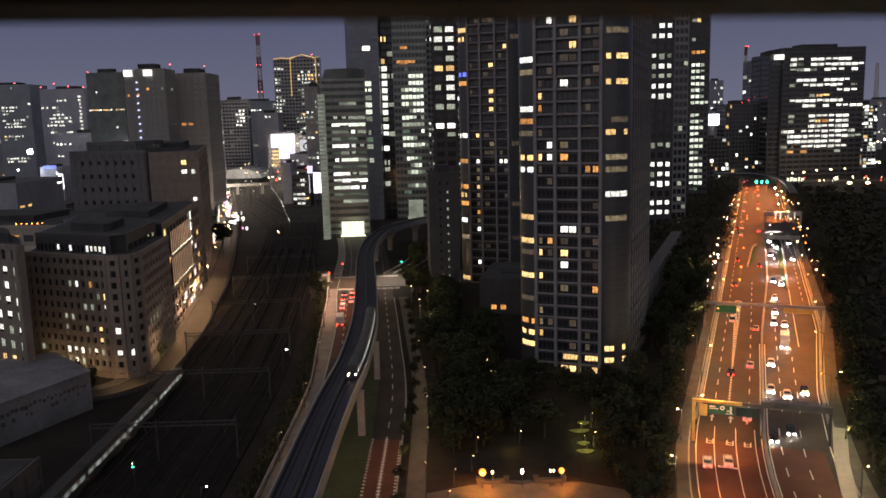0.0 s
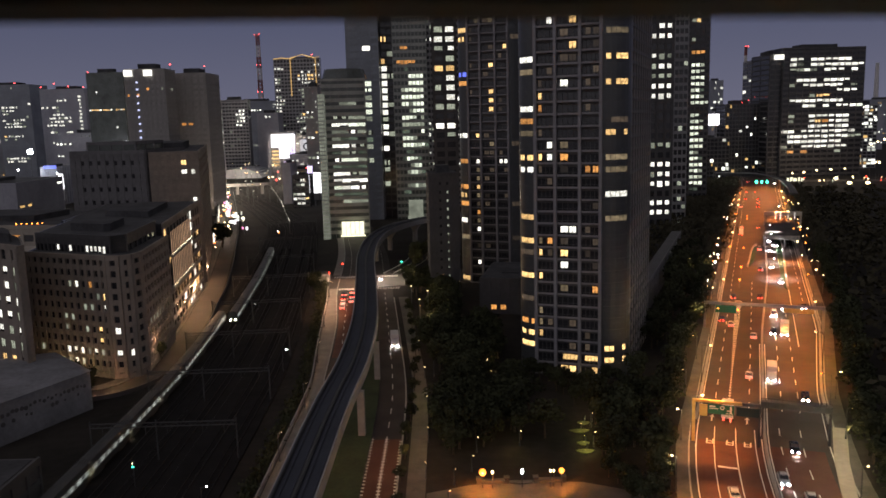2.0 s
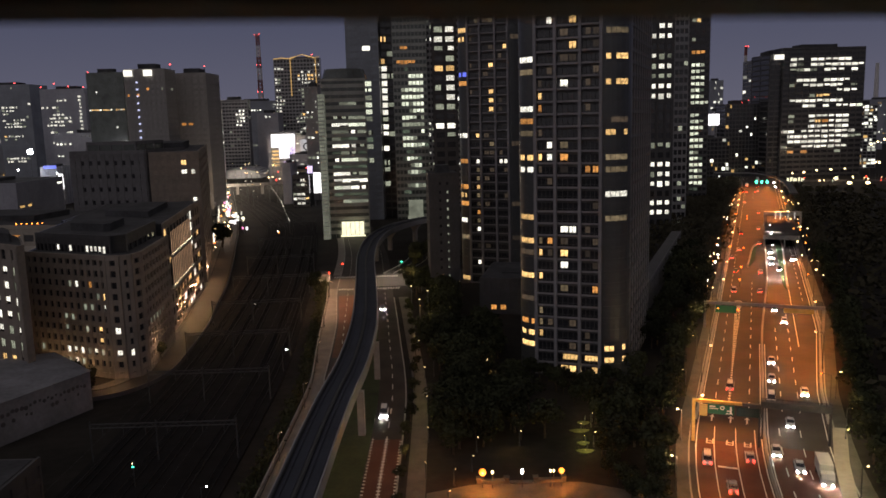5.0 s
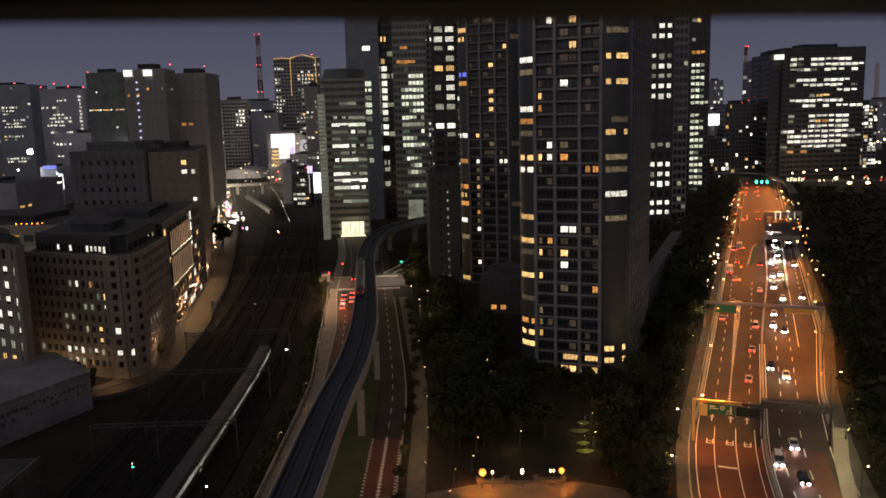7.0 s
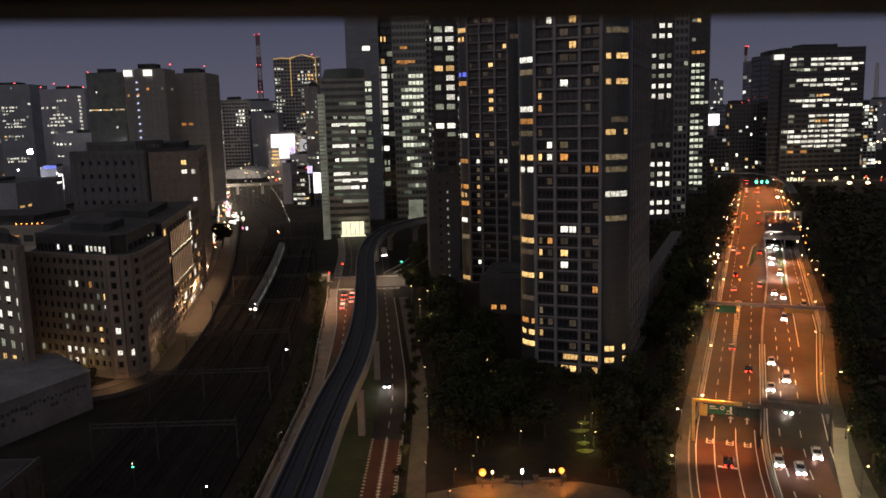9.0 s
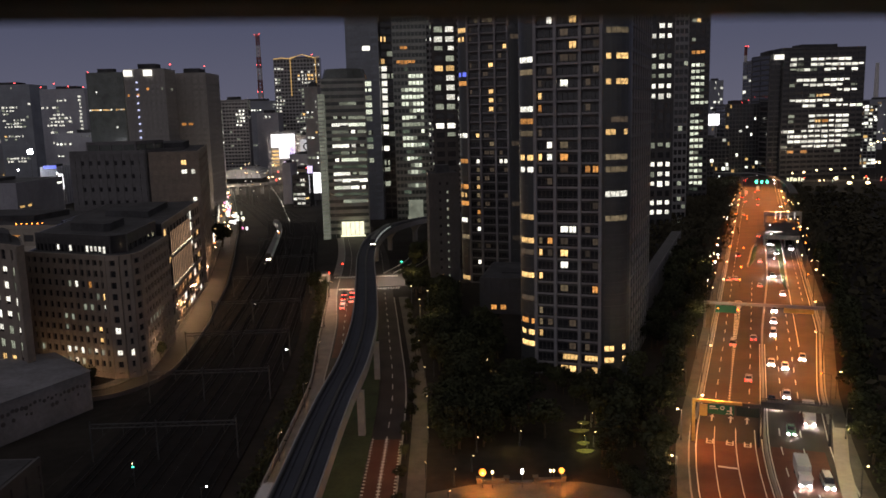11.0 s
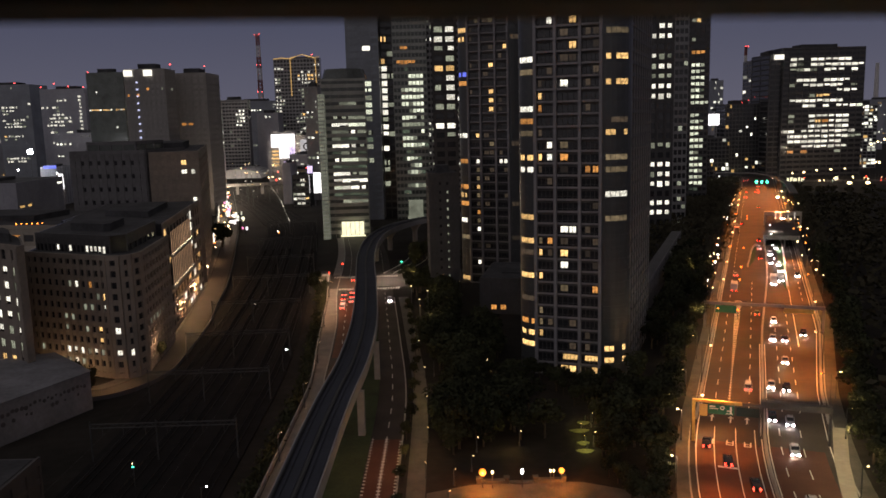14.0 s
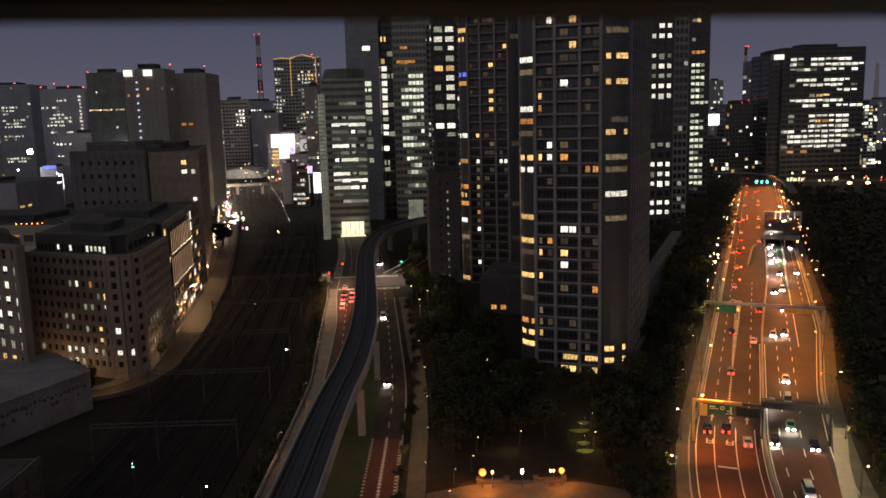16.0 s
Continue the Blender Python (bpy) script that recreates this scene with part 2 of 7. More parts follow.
def thing(name, label, category, m=None, group="", kind=""):
    ob = new(name)
    ob.empty_display_size = 1.0
    if m is not None:
        ob.matrix_basis = m
    return tagged(ob, label, category, group, kind)


def part(name, shape, material, parent, label="", m=None):
    data = shape if isinstance(shape, bpy.types.Mesh) else shape.mesh(name, material)
    ob = new(name, data)
    ob.parent = parent
    if m is not None:
        ob.matrix_basis = m
    return tagged(ob, label)


def solid(name, shape, material, label, category, m=None, group="", kind=""):
    ob = new(name, shape if isinstance(shape, bpy.types.Mesh) else shape.mesh(name, material))
    if m is not None:
        ob.matrix_basis = m
    return tagged(ob, label, category, group, kind)


def lamp(name, kind, place, power, colour, size=0.5, target=None, spot=120):
    d = bpy.data.lights.new(name, kind)
    d.energy, d.color = power, colour
    if kind == "SPOT":
        d.spot_size, d.spot_blend, d.shadow_soft_size = radians(spot), 0.7, size
    elif kind == "POINT":
        d.shadow_soft_size = size
    ob = new(name, d)
    ob.matrix_basis = look(place, target or (place[0], place[1] + 0.01, place[2] - 5))
    return ob


def offset_line(pts, d):
    """The line pts moved d metres to its right."""
    out = []
    for i, p in enumerate(pts):
        a, b = Vector(pts[max(i - 1, 0)][:2]), Vector(pts[min(i + 1, len(pts) - 1)][:2])
        t = (b - a).normalized()
        out.append((p[0] + t.y * d, p[1] - t.x * d, p[2] if len(p) > 2 else 0.0))
    return out


def smooth_line(pts, n=8):
    """A rounded line through a few plan points."""
    out = []
    for i in range(len(pts) - 1):
        p = [Vector(pts[min(max(j, 0), len(pts) - 1)]) for j in (i - 1, i, i + 1, i + 2)]
        for k in range(n):
            t = k / n
            out.append(tuple(0.5 * (2 * p[1] + (p[2] - p[0]) * t + (2 * p[0] - 5 * p[1] + 4 * p[2] - p[3]) * t * t + (3 * p[1] - p[0] - 3 * p[2] + p[3]) * t ** 3)))
    return out + [tuple(pts[-1])]


class Track:
    """A line that knows its own length, for what runs along it."""
    def __init__(self, pts, zero_y=0.0):
        self.p = [Vector((p[0], p[1], p[2] if len(p) > 2 else 0.0)) for p in pts]
        self.s = [0.0]
        for a, b in zip(self.p, self.p[1:]):
            self.s.append(self.s[-1] + (b - a).length)
        i = min(range(len(self.p)), key=lambda k: abs(self.p[k].y - zero_y))
        base = self.s[i] - self.p[i].y
        self.s = [x - base for x in self.s]

    def at(self, s):
        k = 0
        while k < len(self.s) - 2 and s > self.s[k + 1]:
            k += 1
        a, b = self.p[k], self.p[k + 1]
        return a + (b - a) * ((s - self.s[k]) / (self.s[k + 1] - self.s[k])), (b - a).normalized()


# ---- ground, roads, tracks ----
def ground():
    g = Shape()
    g.poly([(-4000, -1500, 0), (4500, -1500, 0), (4500, 4800, 0), (-4000, 4800, 0)])
    solid("ground", g, M_ground, "dark city ground of earth and asphalt", "ground", kind="structure")


WALK_OUT = smooth_line([(-33.3, -60), (-33.3, 136), (-33.3, 168), (-33.5, 190), (-34.3, 204), (-37.1, 231), (-39.7, 260), (-42.6, 292), (-45.5, 318), (-52, 400), (-66, 500)])
WALK_IN = smooth_line([(-29.6, -60), (-29.6, 136), (-29.6, 168), (-30.2, 190), (-31.3, 204), (-33.0, 231), (-35.3, 260), (-39.2, 292), (-42.0, 318), (-48.5, 400), (-62.5, 500)])
STREET = smooth_line([(-21, -60), (-22.5, 60), (-22.5, 126), (-22, 154), (-21, 181), (-22, 219), (-26, 267), (-31, 325), (-38, 400), (-50, 480), (-66, 580)])
MONO = smooth_line([(-4, -800), (-8, -420), (-18, -60), (-22.5, 60), (-22.5, 126), (-22, 154), (-21, 181), (-22, 219), (-26, 267), (-31, 325), (-31.5, 375), (-25, 415), (-8, 446), (20, 468), (52, 490), (76, 530), (86, 620), (92, 900), (95, 1400)])
RAILS = smooth_line([(-40, -4000), (-40, -2400), (-40, -1300), (-40, -600), (-44, -100), (-47, 60), (-47, 130), (-48, 190), (-50, 225), (-53, 259), (-63, 354), (-83, 493), (-102, 556), (-150, 690), (-250, 940), (-370, 1225), (-560, 1675), (-870, 2410), (-1500, 3900)])
LEFT_STREET = smooth_line([(-93, 191), (-83, 195), (-77.5, 208), (-78.5, 230), (-82, 262), (-87, 292), (-94, 334), (-114, 428), (-140, 540), (-206, 790)])
EAST_LANES = smooth_line([(-11.5, -60), (-12.4, 60), (-12.6, 134), (-12.6, 160), (-12.9, 185), (-14.2, 207), (-16.5, 234), (-19.2, 266), (-22.2, 300), (-24.6, 330), (-31, 400), (-43, 480), (-60, 580)])


def avenue_line(n, s0=-40.0, s1=900.0, step=10.0):
    count = int((s1 - s0) / step)
    out = []
    for i in range(count + 1):
        s = s0 + (s1 - s0) * i / count
        out.append(tuple(avenue(s, n + (east(s) if n > 15 else 0))))
    return out


def east(s):
    """How much nearer the eastern kerb lies on the near part of the avenue."""
    return -3.6 * min(max((262 - s) / 60, 0), 1)


def middle(s):
    """Where the centre barrier stands: it swings east before the underpass."""
    k = min(max((s - 235) / 120, 0), 1)
    return 3.6 + 2.6 * k * k * (3 - 2 * k)


def band(name, left, right, z0, z1, material, label, category, kind="structure"):
    return solid(name, strip(left, right, z0, z1), material, label, category, kind=kind)


def dashes(line, z, width, on, off, start=0.0, end=None):
    """Short paint bars set along a line, one joined sheet."""
    tr, s = Track(line), Shape()
    a = tr.s[0] + start
    while a < (tr.s[-1] if end is None else tr.s[0] + end):
        p, d = tr.at(a)
        q, d2 = tr.at(a + on)
        r, r2 = Vector((d.y, -d.x, 0)) * width / 2, Vector((d2.y, -d2.x, 0)) * width / 2
        s.poly([(*(p - r)[:2], z), (*(p + r)[:2], z), (*(q + r2)[:2], z), (*(q - r2)[:2], z)])
        a += on + off
    return s


def flat(line):
    return [(p[0], p[1]) for p in line]


def avenue_road():
    band("road_avenue", avenue_line(-10.6), avenue_line(20.5), -0.2, 0.02, M_asphalt, "wide asphalt avenue under orange lamps", "road")
    band("pavement_avenue_west", avenue_line(-13.2), avenue_line(-10.9), -0.2, 0.14, M_walk, "dark paved frontage walk beside the avenue", "pavement")
    band("pavement_avenue_east", avenue_line(20.8), avenue_line(23.5), -0.2, 0.14, M_walk, "dark paved walk along the garden wall", "pavement")
    band("kerb_west", avenue_line(-10.9), avenue_line(-10.6), -0.2, 0.16, M_kerb, "grey concrete kerb", "kerb")
    band("kerb_east", avenue_line(20.5), avenue_line(20.8), -0.2, 0.16, M_kerb, "grey concrete kerb", "kerb")
    for n, a, b in ((3.6, -40, 470), (-10.0, 175, 420), (19.9, 180, 520)):
        line = [Vector(avenue(q, middle(q))) if n == 3.6 else Vector(avenue(q, n + (east(q) if n > 15 else 0))) for q in range(a, b + 1, 10)]
        sh = strip(flat(offset_line(line, -0.3)), flat(offset_line(line, 0.3)), 0.02, 0.5)
        up = strip(flat(offset_line(line, -0.14)), flat(offset_line(line, 0.14)), 0.5, 1.0)
        t = thing("crash_barrier", "concrete crash barrier along the avenue", "barrier", kind="structure")
        part("barrier_base", sh, M_concrete, t)
        part("barrier_rail", up, M_concrete, t)
    for n, a, b in ((-9.4, -40, 900), (3.0, -40, 240), (4.3, -40, 240), (19.0, -40, 900), (13.2, 240, 420)):
        band("lane_line", flat(avenue_line(n - 0.1, a, b)), flat(avenue_line(n + 0.1, a, b)), 0.021, 0.03, M_paint, "white painted edge line", "road marking")
    for n, a, b in ((-6.0, -40, 172), (-1.9, -40, 172), (1.75, -40, 172)):
        band("lane_line", flat(avenue_line(n - 0.09, a, b)), flat(avenue_line(n + 0.09, a, b)), 0.021, 0.03, M_paint, "white painted lane line", "road marking")
    for n, a, b in ((-6.6, 300, 900), (6.5, -40, 175), (10.5, -40, 175), (11.0, 185, 290), (7.4, 185, 260), (17.0, 300, 900), (-6.6, 180, 300), (0.6, 185, 330)):
        solid("lane_dashes", dashes([tuple(p) for p in avenue_line(n, a, b)], 0.032, 0.18, 4.0, 6.0), M_paint, "white broken lane line", "road marking", kind="structure")
    # ladder hatching that splits the ramp from the main lanes
    lad = Shape()
    for i in range(58):
        s = 180 + i * 2.0
        w = 0.22 + 0.011 * max(0, s - 215)
        a = avenue(s, -3.65 - w)
        lad.box(0, 0, 0, 2 * w, 0.9, 0.012, Matrix.Translation((a.x, a.y, 0.022)) @ Matrix.Rotation(radians(TURN), 4, "Z"))
    solid("hatching", lad, M_paint, "white painted ladder hatching", "road marking", kind="structure")
    # near lanes, both ways: orange lamplight on asphalt put into a red-brown sheet
    near = [avenue(q, -9.3) for q in range(-40, 167, 6)], [avenue(q, 2.9) for q in range(-40, 167, 6)]
    band("road_red_avenue", flat(near[0]), flat(near[1]), 0.0, 0.0205, M_redroad, "lanes tinted red-brown as under sodium lamps before the sign bridge", "road")
    near = [avenue(q, 4.5) for q in range(-40, 167, 6)], [avenue(q, 14.2) for q in range(-40, 167, 6)]
    band("road_red_avenue_inward", flat(near[0]), flat(near[1]), 0.0, 0.0205, M_redroad, "lanes tinted red-brown as under sodium lamps past the beam bridge", "road")
    # paving under the garden lamps: its lit look put into a pale sheet
    patch = ((140, 13.8, 16.2), (146, 14.2, 16.7), (160, 15.3, 17.9), (172, 16.4, 19.1), (178, 16.8, 19.3))
    band("pavement_garden_corner", [avenue(q, a)[:2] for q, a, b in patch], [avenue(q, b)[:2] for q, a, b in patch], 0.0, 0.165, M_tan, "paved corner at the garden side, painted pale as if lamplit", "pavement")
    # arrows and bars on the lanes under the sign bridge
    for n in (-6.8, -3.0, 0.3):
        for s, k in ((163.5, 0), (177, 1)):
            p = avenue(s, n)
            arrow = Shape().box(-0.16, -2.0, 0, 0.16, 0.7, 0.012)
            arrow.poly([(-0.6, 0.5, 0.012), (0.6, 0.5, 0.012), (0, 2.0, 0.012)])
            if k == 0:
                arrow = Shape().box(-0.7, -1.1, 0, 0.7, -0.8, 0.012).box(-0.7, 0.0, 0, 0.7, 0.3, 0.012).box(-0.7, -1.1, 0, -0.45, 1.3, 0.012).box(0.45, -1.1, 0, 0.7, 1.3, 0.012)
            solid("lane_arrow", arrow, M_paint, "white lane marking on the asphalt", "road marking", pose(p.x, p.y, 0.022, 0, 0, TURN), kind="structure")
    bar = Shape().box(-1.7, -0.35, 0, 1.7, 0.35, 0.012)
    p = avenue(151.5, -3.8)
    solid("lane_bar", bar, M_paint, "pale painted bar across a lane", "road marking", pose(p.x, p.y, 0.022, 0, 0, TURN), kind="structure")
    band("road_far_cross", [(150, 800), (520, 690)], [(157, 822), (527, 712)], -0.2, 0.012, M_asphalt, "asphalt cross street at the far end", "road")


def street_road():
    street = STREET
    band("road_street", flat(WALK_IN), flat([min(offset_line(EAST_LANES, 3.1), key=lambda q: abs(q[1] - p[1])) for p in WALK_IN]), -0.2, 0.02, M_darkasphalt, "asphalt street on both sides of the guideway", "road")
    near = [p for p in EAST_LANES if p[1] < 163]
    band("road_red_lane", flat(offset_line(near, -2.9)), flat(offset_line(near, 2.9)), 0.021, 0.03, M_redroad, "red surfaced lanes with white teeth", "road")
    mid = [p for p in STREET if 215 < p[1] < 308]
    band("road_red_lane_far", [(q[0] + 0.5, q[1]) for p in mid for q in [min(WALK_IN, key=lambda w: abs(w[1] - p[1]))]], [(p[0] - 4.2, min(WALK_IN, key=lambda w: abs(w[1] - p[1]))[1]) for p in mid], 0.021, 0.03, M_redroad, "red surfaced lanes before the crossing", "road")
    m1, m2 = [p for p in STREET if p[1] < 300], [p for p in EAST_LANES if p[1] < 300]
    m2 = [min(m2, key=lambda q: abs(q[1] - p[1])) for p in m1]
    band("median_grass", flat(offset_line(m1, -3.6)), [(p[0] - 3.3, p[1]) for p in m2], 0.0, 0.2, M_grass, "dark grass strip below the guideway", "grass")
    for d in (-2.9, 0.0, 2.9):
        solid("lane_teeth", dashes(offset_line(near, d), 0.034, 0.8 if d == 0 else 0.5, 0.45, 0.95, 150), M_paint, "white teeth beside a lane", "road marking", kind="structure")
    solid("lane_dashes", dashes(offset_line(street, -7.4), 0.034, 0.16, 3.5, 5.0, 150), M_paint, "white broken lane line", "road marking", kind="structure")
    solid("lane_dashes", dashes(EAST_LANES, 0.034, 0.16, 3.5, 5.0, 150), M_paint, "white broken lane line", "road marking", kind="structure")
    band("lane_line_mid", flat(offset_line(near, -0.1)), flat(offset_line(near, 0.1)), 0.031, 0.037, M_paint, "white lane line", "road marking")
    band("pavement_street_west", flat(WALK_OUT), flat(offset_line(WALK_IN, -0.3)), -0.2, 0.15, M_pave, "paved walk beside the railway", "pavement")
    east = [p for p in EAST_LANES if p[1] < 300]
    band("pavement_street_east", flat(offset_line(east, 5.0)), flat(offset_line(east, 8.4)), -0.2, 0.15, M_walk, "paved walk under street trees", "pavement")
    band("kerb_street_west", flat(offset_line(WALK_IN, -0.3)), flat(WALK_IN), -0.2, 0.18, M_kerb, "concrete kerb", "kerb")
    band("kerb_street_east", flat(offset_line(east, 3.1)), flat(offset_line(east, 3.4)), -0.2, 0.18, M_kerb, "concrete kerb", "kerb")
    band("road_crossing", [(-52, 342), (-10, 346), (40, 356)], [(-50, 314), (-8, 318), (46, 326)], 0.0, 0.155, M_darkasphalt, "asphalt crossing with zebra stripes", "road")
    for y0, x0, x1 in ((311.5, -41, -33.5), (336.5, -46, -36), (312, -27, -17), (337, -29, -19)):
        z = Shape()
        x = x0
        while x < x1:
            z.box(x, y0, 0.156, x + 0.5, y0 + 3.2, 0.168)
            x += 1.0
        solid("zebra_crossing", z, M_paint, "white zebra crossing stripes", "road marking", kind="structure")
    # curved turning lanes on the far side of the crossing
    for k in range(0, 5, 2):
        arc = [(-26 + k * 2.2 + 10 * math.sin(t * 0.2), 345 + t * 6.0 - 0.0, 0) for t in range(8)]
        band("turn_line", flat(offset_line(arc, -0.12)), flat(offset_line(arc, 0.12)), 0.03, 0.17, M_paint, "white curved lane line", "road marking")
    left = LEFT_STREET
    band("road_left_street", flat(offset_line(left, -4.0)), flat(offset_line(left, 3.0)), -0.2, 0.02, M_darkasphalt, "narrow asphalt street along the railway", "road")
    band("pavement_left_street", flat(offset_line(left, -8.0)), flat(offset_line(left, -4.3)), -0.2, 0.15, M_walk, "dim walk under warm shop lights", "pavement")
    band("wall_railway", flat(offset_line(left, 4.0)), flat(offset_line(left, 4.3)), 0, 1.1, M_darkwall, "low dark concrete wall beside the railway", "wall")


TRACKS = {"a": 3.6, "b": -0.6, "c": -7.5, "d": -11.7, "e": -16.0, "f": -20.0}


def railway():
    body = [p for p in RAILS if -2700 < p[1] < 3700]
    band("ballast", flat(offset_line(body, -23.0)), flat(offset_line(body, 6.5)), 0.0, 0.35, M_ballast, "dark stone ballast of the railway", "railway bed")
    for key in TRACKS:
        line = offset_line(body, TRACKS[key])
        t = thing("railway_track", "steel rails on a dark ballast bed", "railway track", group="railway tracks", kind="structure")
        for g in (-0.72, 0.72):
            part("rail", strip(flat(offset_line(line, g - 0.05)), flat(offset_line(line, g + 0.05)), 0.4, 0.56), M_rail, t)
        sl = Shape()
        tr = Track(line)
        a = tr.s[0]
        while a < tr.s[-1]:
            p, d = tr.at(a)
            if 90 < p.y < 420:
                sl.box(-1.1, -0.12, 0.3, 1.1, 0.12, 0.42, Matrix.Translation((p.x, p.y, 0)) @ Matrix.Rotation(math.atan2(d.y, d.x) - math.pi / 2, 4, "Z"))
            a += 1.2
        tagged(part("sleepers", sl, M_ballast, t), kind="stuff")
    tr = Track(body, 150)
    for k, s in enumerate((118, 152, 186, 222, 262, 306, 352, 410, 480)):
        p, d = tr.at(s)
        t = thing("catenary_portal", "slim grey steel gantry over the tracks", "catenary mast", pose(p.x, p.y, 0, 0, 0, math.degrees(math.atan2(d.y, d.x)) - 90), "catenary portals")
        for x in (-22.4, -9.6, 6.0):
            part("post", Shape().tube((x, 0, 0.0), (x, 0, 8.6), 0.17, 0.14), M_darksteel, t)
        beam = Shape().box(-22.6, -0.2, 7.2, 6.2, -0.12, 7.3).box(-22.6, -0.2, 8.0, 6.2, -0.12, 8.1).box(-22.6, 0.12, 7.2, 6.2, 0.2, 7.3).box(-22.6, 0.12, 8.0, 6.2, 0.2, 8.1)
        for i in range(24):
            beam.tube((-22.4 + i * 1.18, -0.16, 7.25 if i % 2 else 8.05), (-21.22 + i * 1.18, -0.16, 8.05 if i % 2 else 7.25), 0.04, 0.04, 4)
        part("beam", beam, M_darksteel, t)
        for x in (3.6, -0.6, -7.5, -11.7, -16, -20):
            part("insulator", Shape().tube((x, 0, 7.2), (x, 0, 5.7), 0.07, 0.05, 6), M_darksteel, t)
    wire = Shape()
    for key in TRACKS:
        line = [q for q in offset_line(body, TRACKS[key]) if 60 < q[1] < 520]
        for a, b in zip(line, line[1:]):
            wire.tube((a[0], a[1], 5.7), (b[0], b[1], 5.7), 0.02, 0.02, 4)
    solid("overhead_wire", wire, M_darksteel, "thin dark overhead contact wires above the tracks", "wire", kind="stuff")
    fence = [p for p in WALK_OUT if p[1] < 320]
    t = thing("railway_fence", "dark mesh fence between railway and walk", "fence", kind="structure")
    part("fence_wall", strip(flat(offset_line(fence, -0.45)), flat(offset_line(fence, -0.2)), 0, 1.2), M_concrete, t)


def guideway():
    line = MONO
    z = 11.0
    t = thing("guideway", "elevated concrete guideway on tapered piers", "elevated track", kind="structure")
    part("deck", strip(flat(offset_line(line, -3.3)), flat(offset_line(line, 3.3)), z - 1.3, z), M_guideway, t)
    for a, b in ((-3.55, -3.3), (3.3, 3.55)):
        part("parapet", strip(flat(offset_line(line, a)), flat(offset_line(line, b)), z - 1.5, z + 1.0), M_greywall, t)
    for c in (-1.7, 1.7):
        for g in (-0.85, 0.85):
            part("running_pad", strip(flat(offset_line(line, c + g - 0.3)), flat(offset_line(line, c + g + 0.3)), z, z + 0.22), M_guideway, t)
        for g in (-1.45, 1.45):
            part("guide_rail", strip(flat(offset_line(line, c + g - 0.06)), flat(offset_line(line, c + g + 0.06)), z + 0.25, z + 0.55), M_darksteel, t)
    part("power_rail", strip(flat(offset_line(line, -0.12)), flat(offset_line(line, 0.12)), z, z + 0.6), M_darksteel, t)
    tr = Track(line)
    for s in (-20, 20, 55, 90, 125, 163, 200, 236, 272, 300, 346, 378, 410, 440, 470):
        p, d = tr.at(s)
        m = pose(p.x, p.y, 0, 0, 0, math.degrees(math.atan2(d.y, d.x)) - 90)
        pier = Shape().prism([(-1.0, -0.9), (1.0, -0.9), (1.0, 0.9), (-1.0, 0.9)], 0, 6.0)
        pier.prism([(-1.0, -0.9), (1.0, -0.9), (1.0, 0.9), (-1.0, 0.9)], 6.0, z - 1.3, [(-3.6, -0.9), (3.6, -0.9), (3.6, 0.9), (-3.6, 0.9)])
        if 145 < s < 210:
            pier = Shape().box(3.0, -0.8, 0, 4.4, 0.8, z - 2.2).box(-4.4, -0.8, 0, -3.0, 0.8, z - 2.2).box(-4.4, -0.8, z - 2.2, 4.4, 0.8, z - 1.3)
        part("pier", pier, M_concrete, t, m=m)


# ---- buildings ----
def edge_matrix(a, b, o):
    d = Vector((b[0] - a[0], b[1] - a[1], 0)).normalized()
    m = Matrix(((d.x, -d.y, 0, a[0] - o[0]), (d.y, d.x, 0, a[1] - o[1]), (0, 0, 1, 0), (0, 0, 0, 1)))
    return m, (Vector((b[0] - a[0], b[1] - a[1])).length)


def glazing(name, cols, z0, z1, mat):
    """One lit window as a folded sheet: cols run along it as (x, y, is a pane's first column)."""
    d = bpy.data.meshes.new(name)
    v = [(x, y, z) for x, y, _ in cols for z in (z0, z1)]
    d.from_pydata(v, [], [(2 * i, 2 * i + 2, 2 * i + 3, 2 * i + 1) for i in range(len(cols) - 1)])
    d.materials.append(mat)
    d.materials.append(M_darkwall)
    for i, f in enumerate(d.polygons):
        f.material_index = 0 if cols[i][2] else 1
    return d


def panes(rng, w, h, mat, step=1.05):
    """Panels side by side between thin mullions, now and then one dark or a blind half drawn."""
    n = max(1, round(w / step))
    pw = w / n
    cols = []
    for i in range(n):
        x = -w / 2 + i * pw
        cols += [(x + 0.05, 0.0, not (n > 2 and rng.random() < 0.07)), (x + pw - 0.05, 0.0, False), (x + pw - 0.05, 0.08, False), (x + pw + 0.05, 0.08, False)]
    top = h * (rng.uniform(0.6, 0.9) if rng.random() < 0.3 else 1.0)
    return glazing("window", cols[:-2], h - top, h, mat)


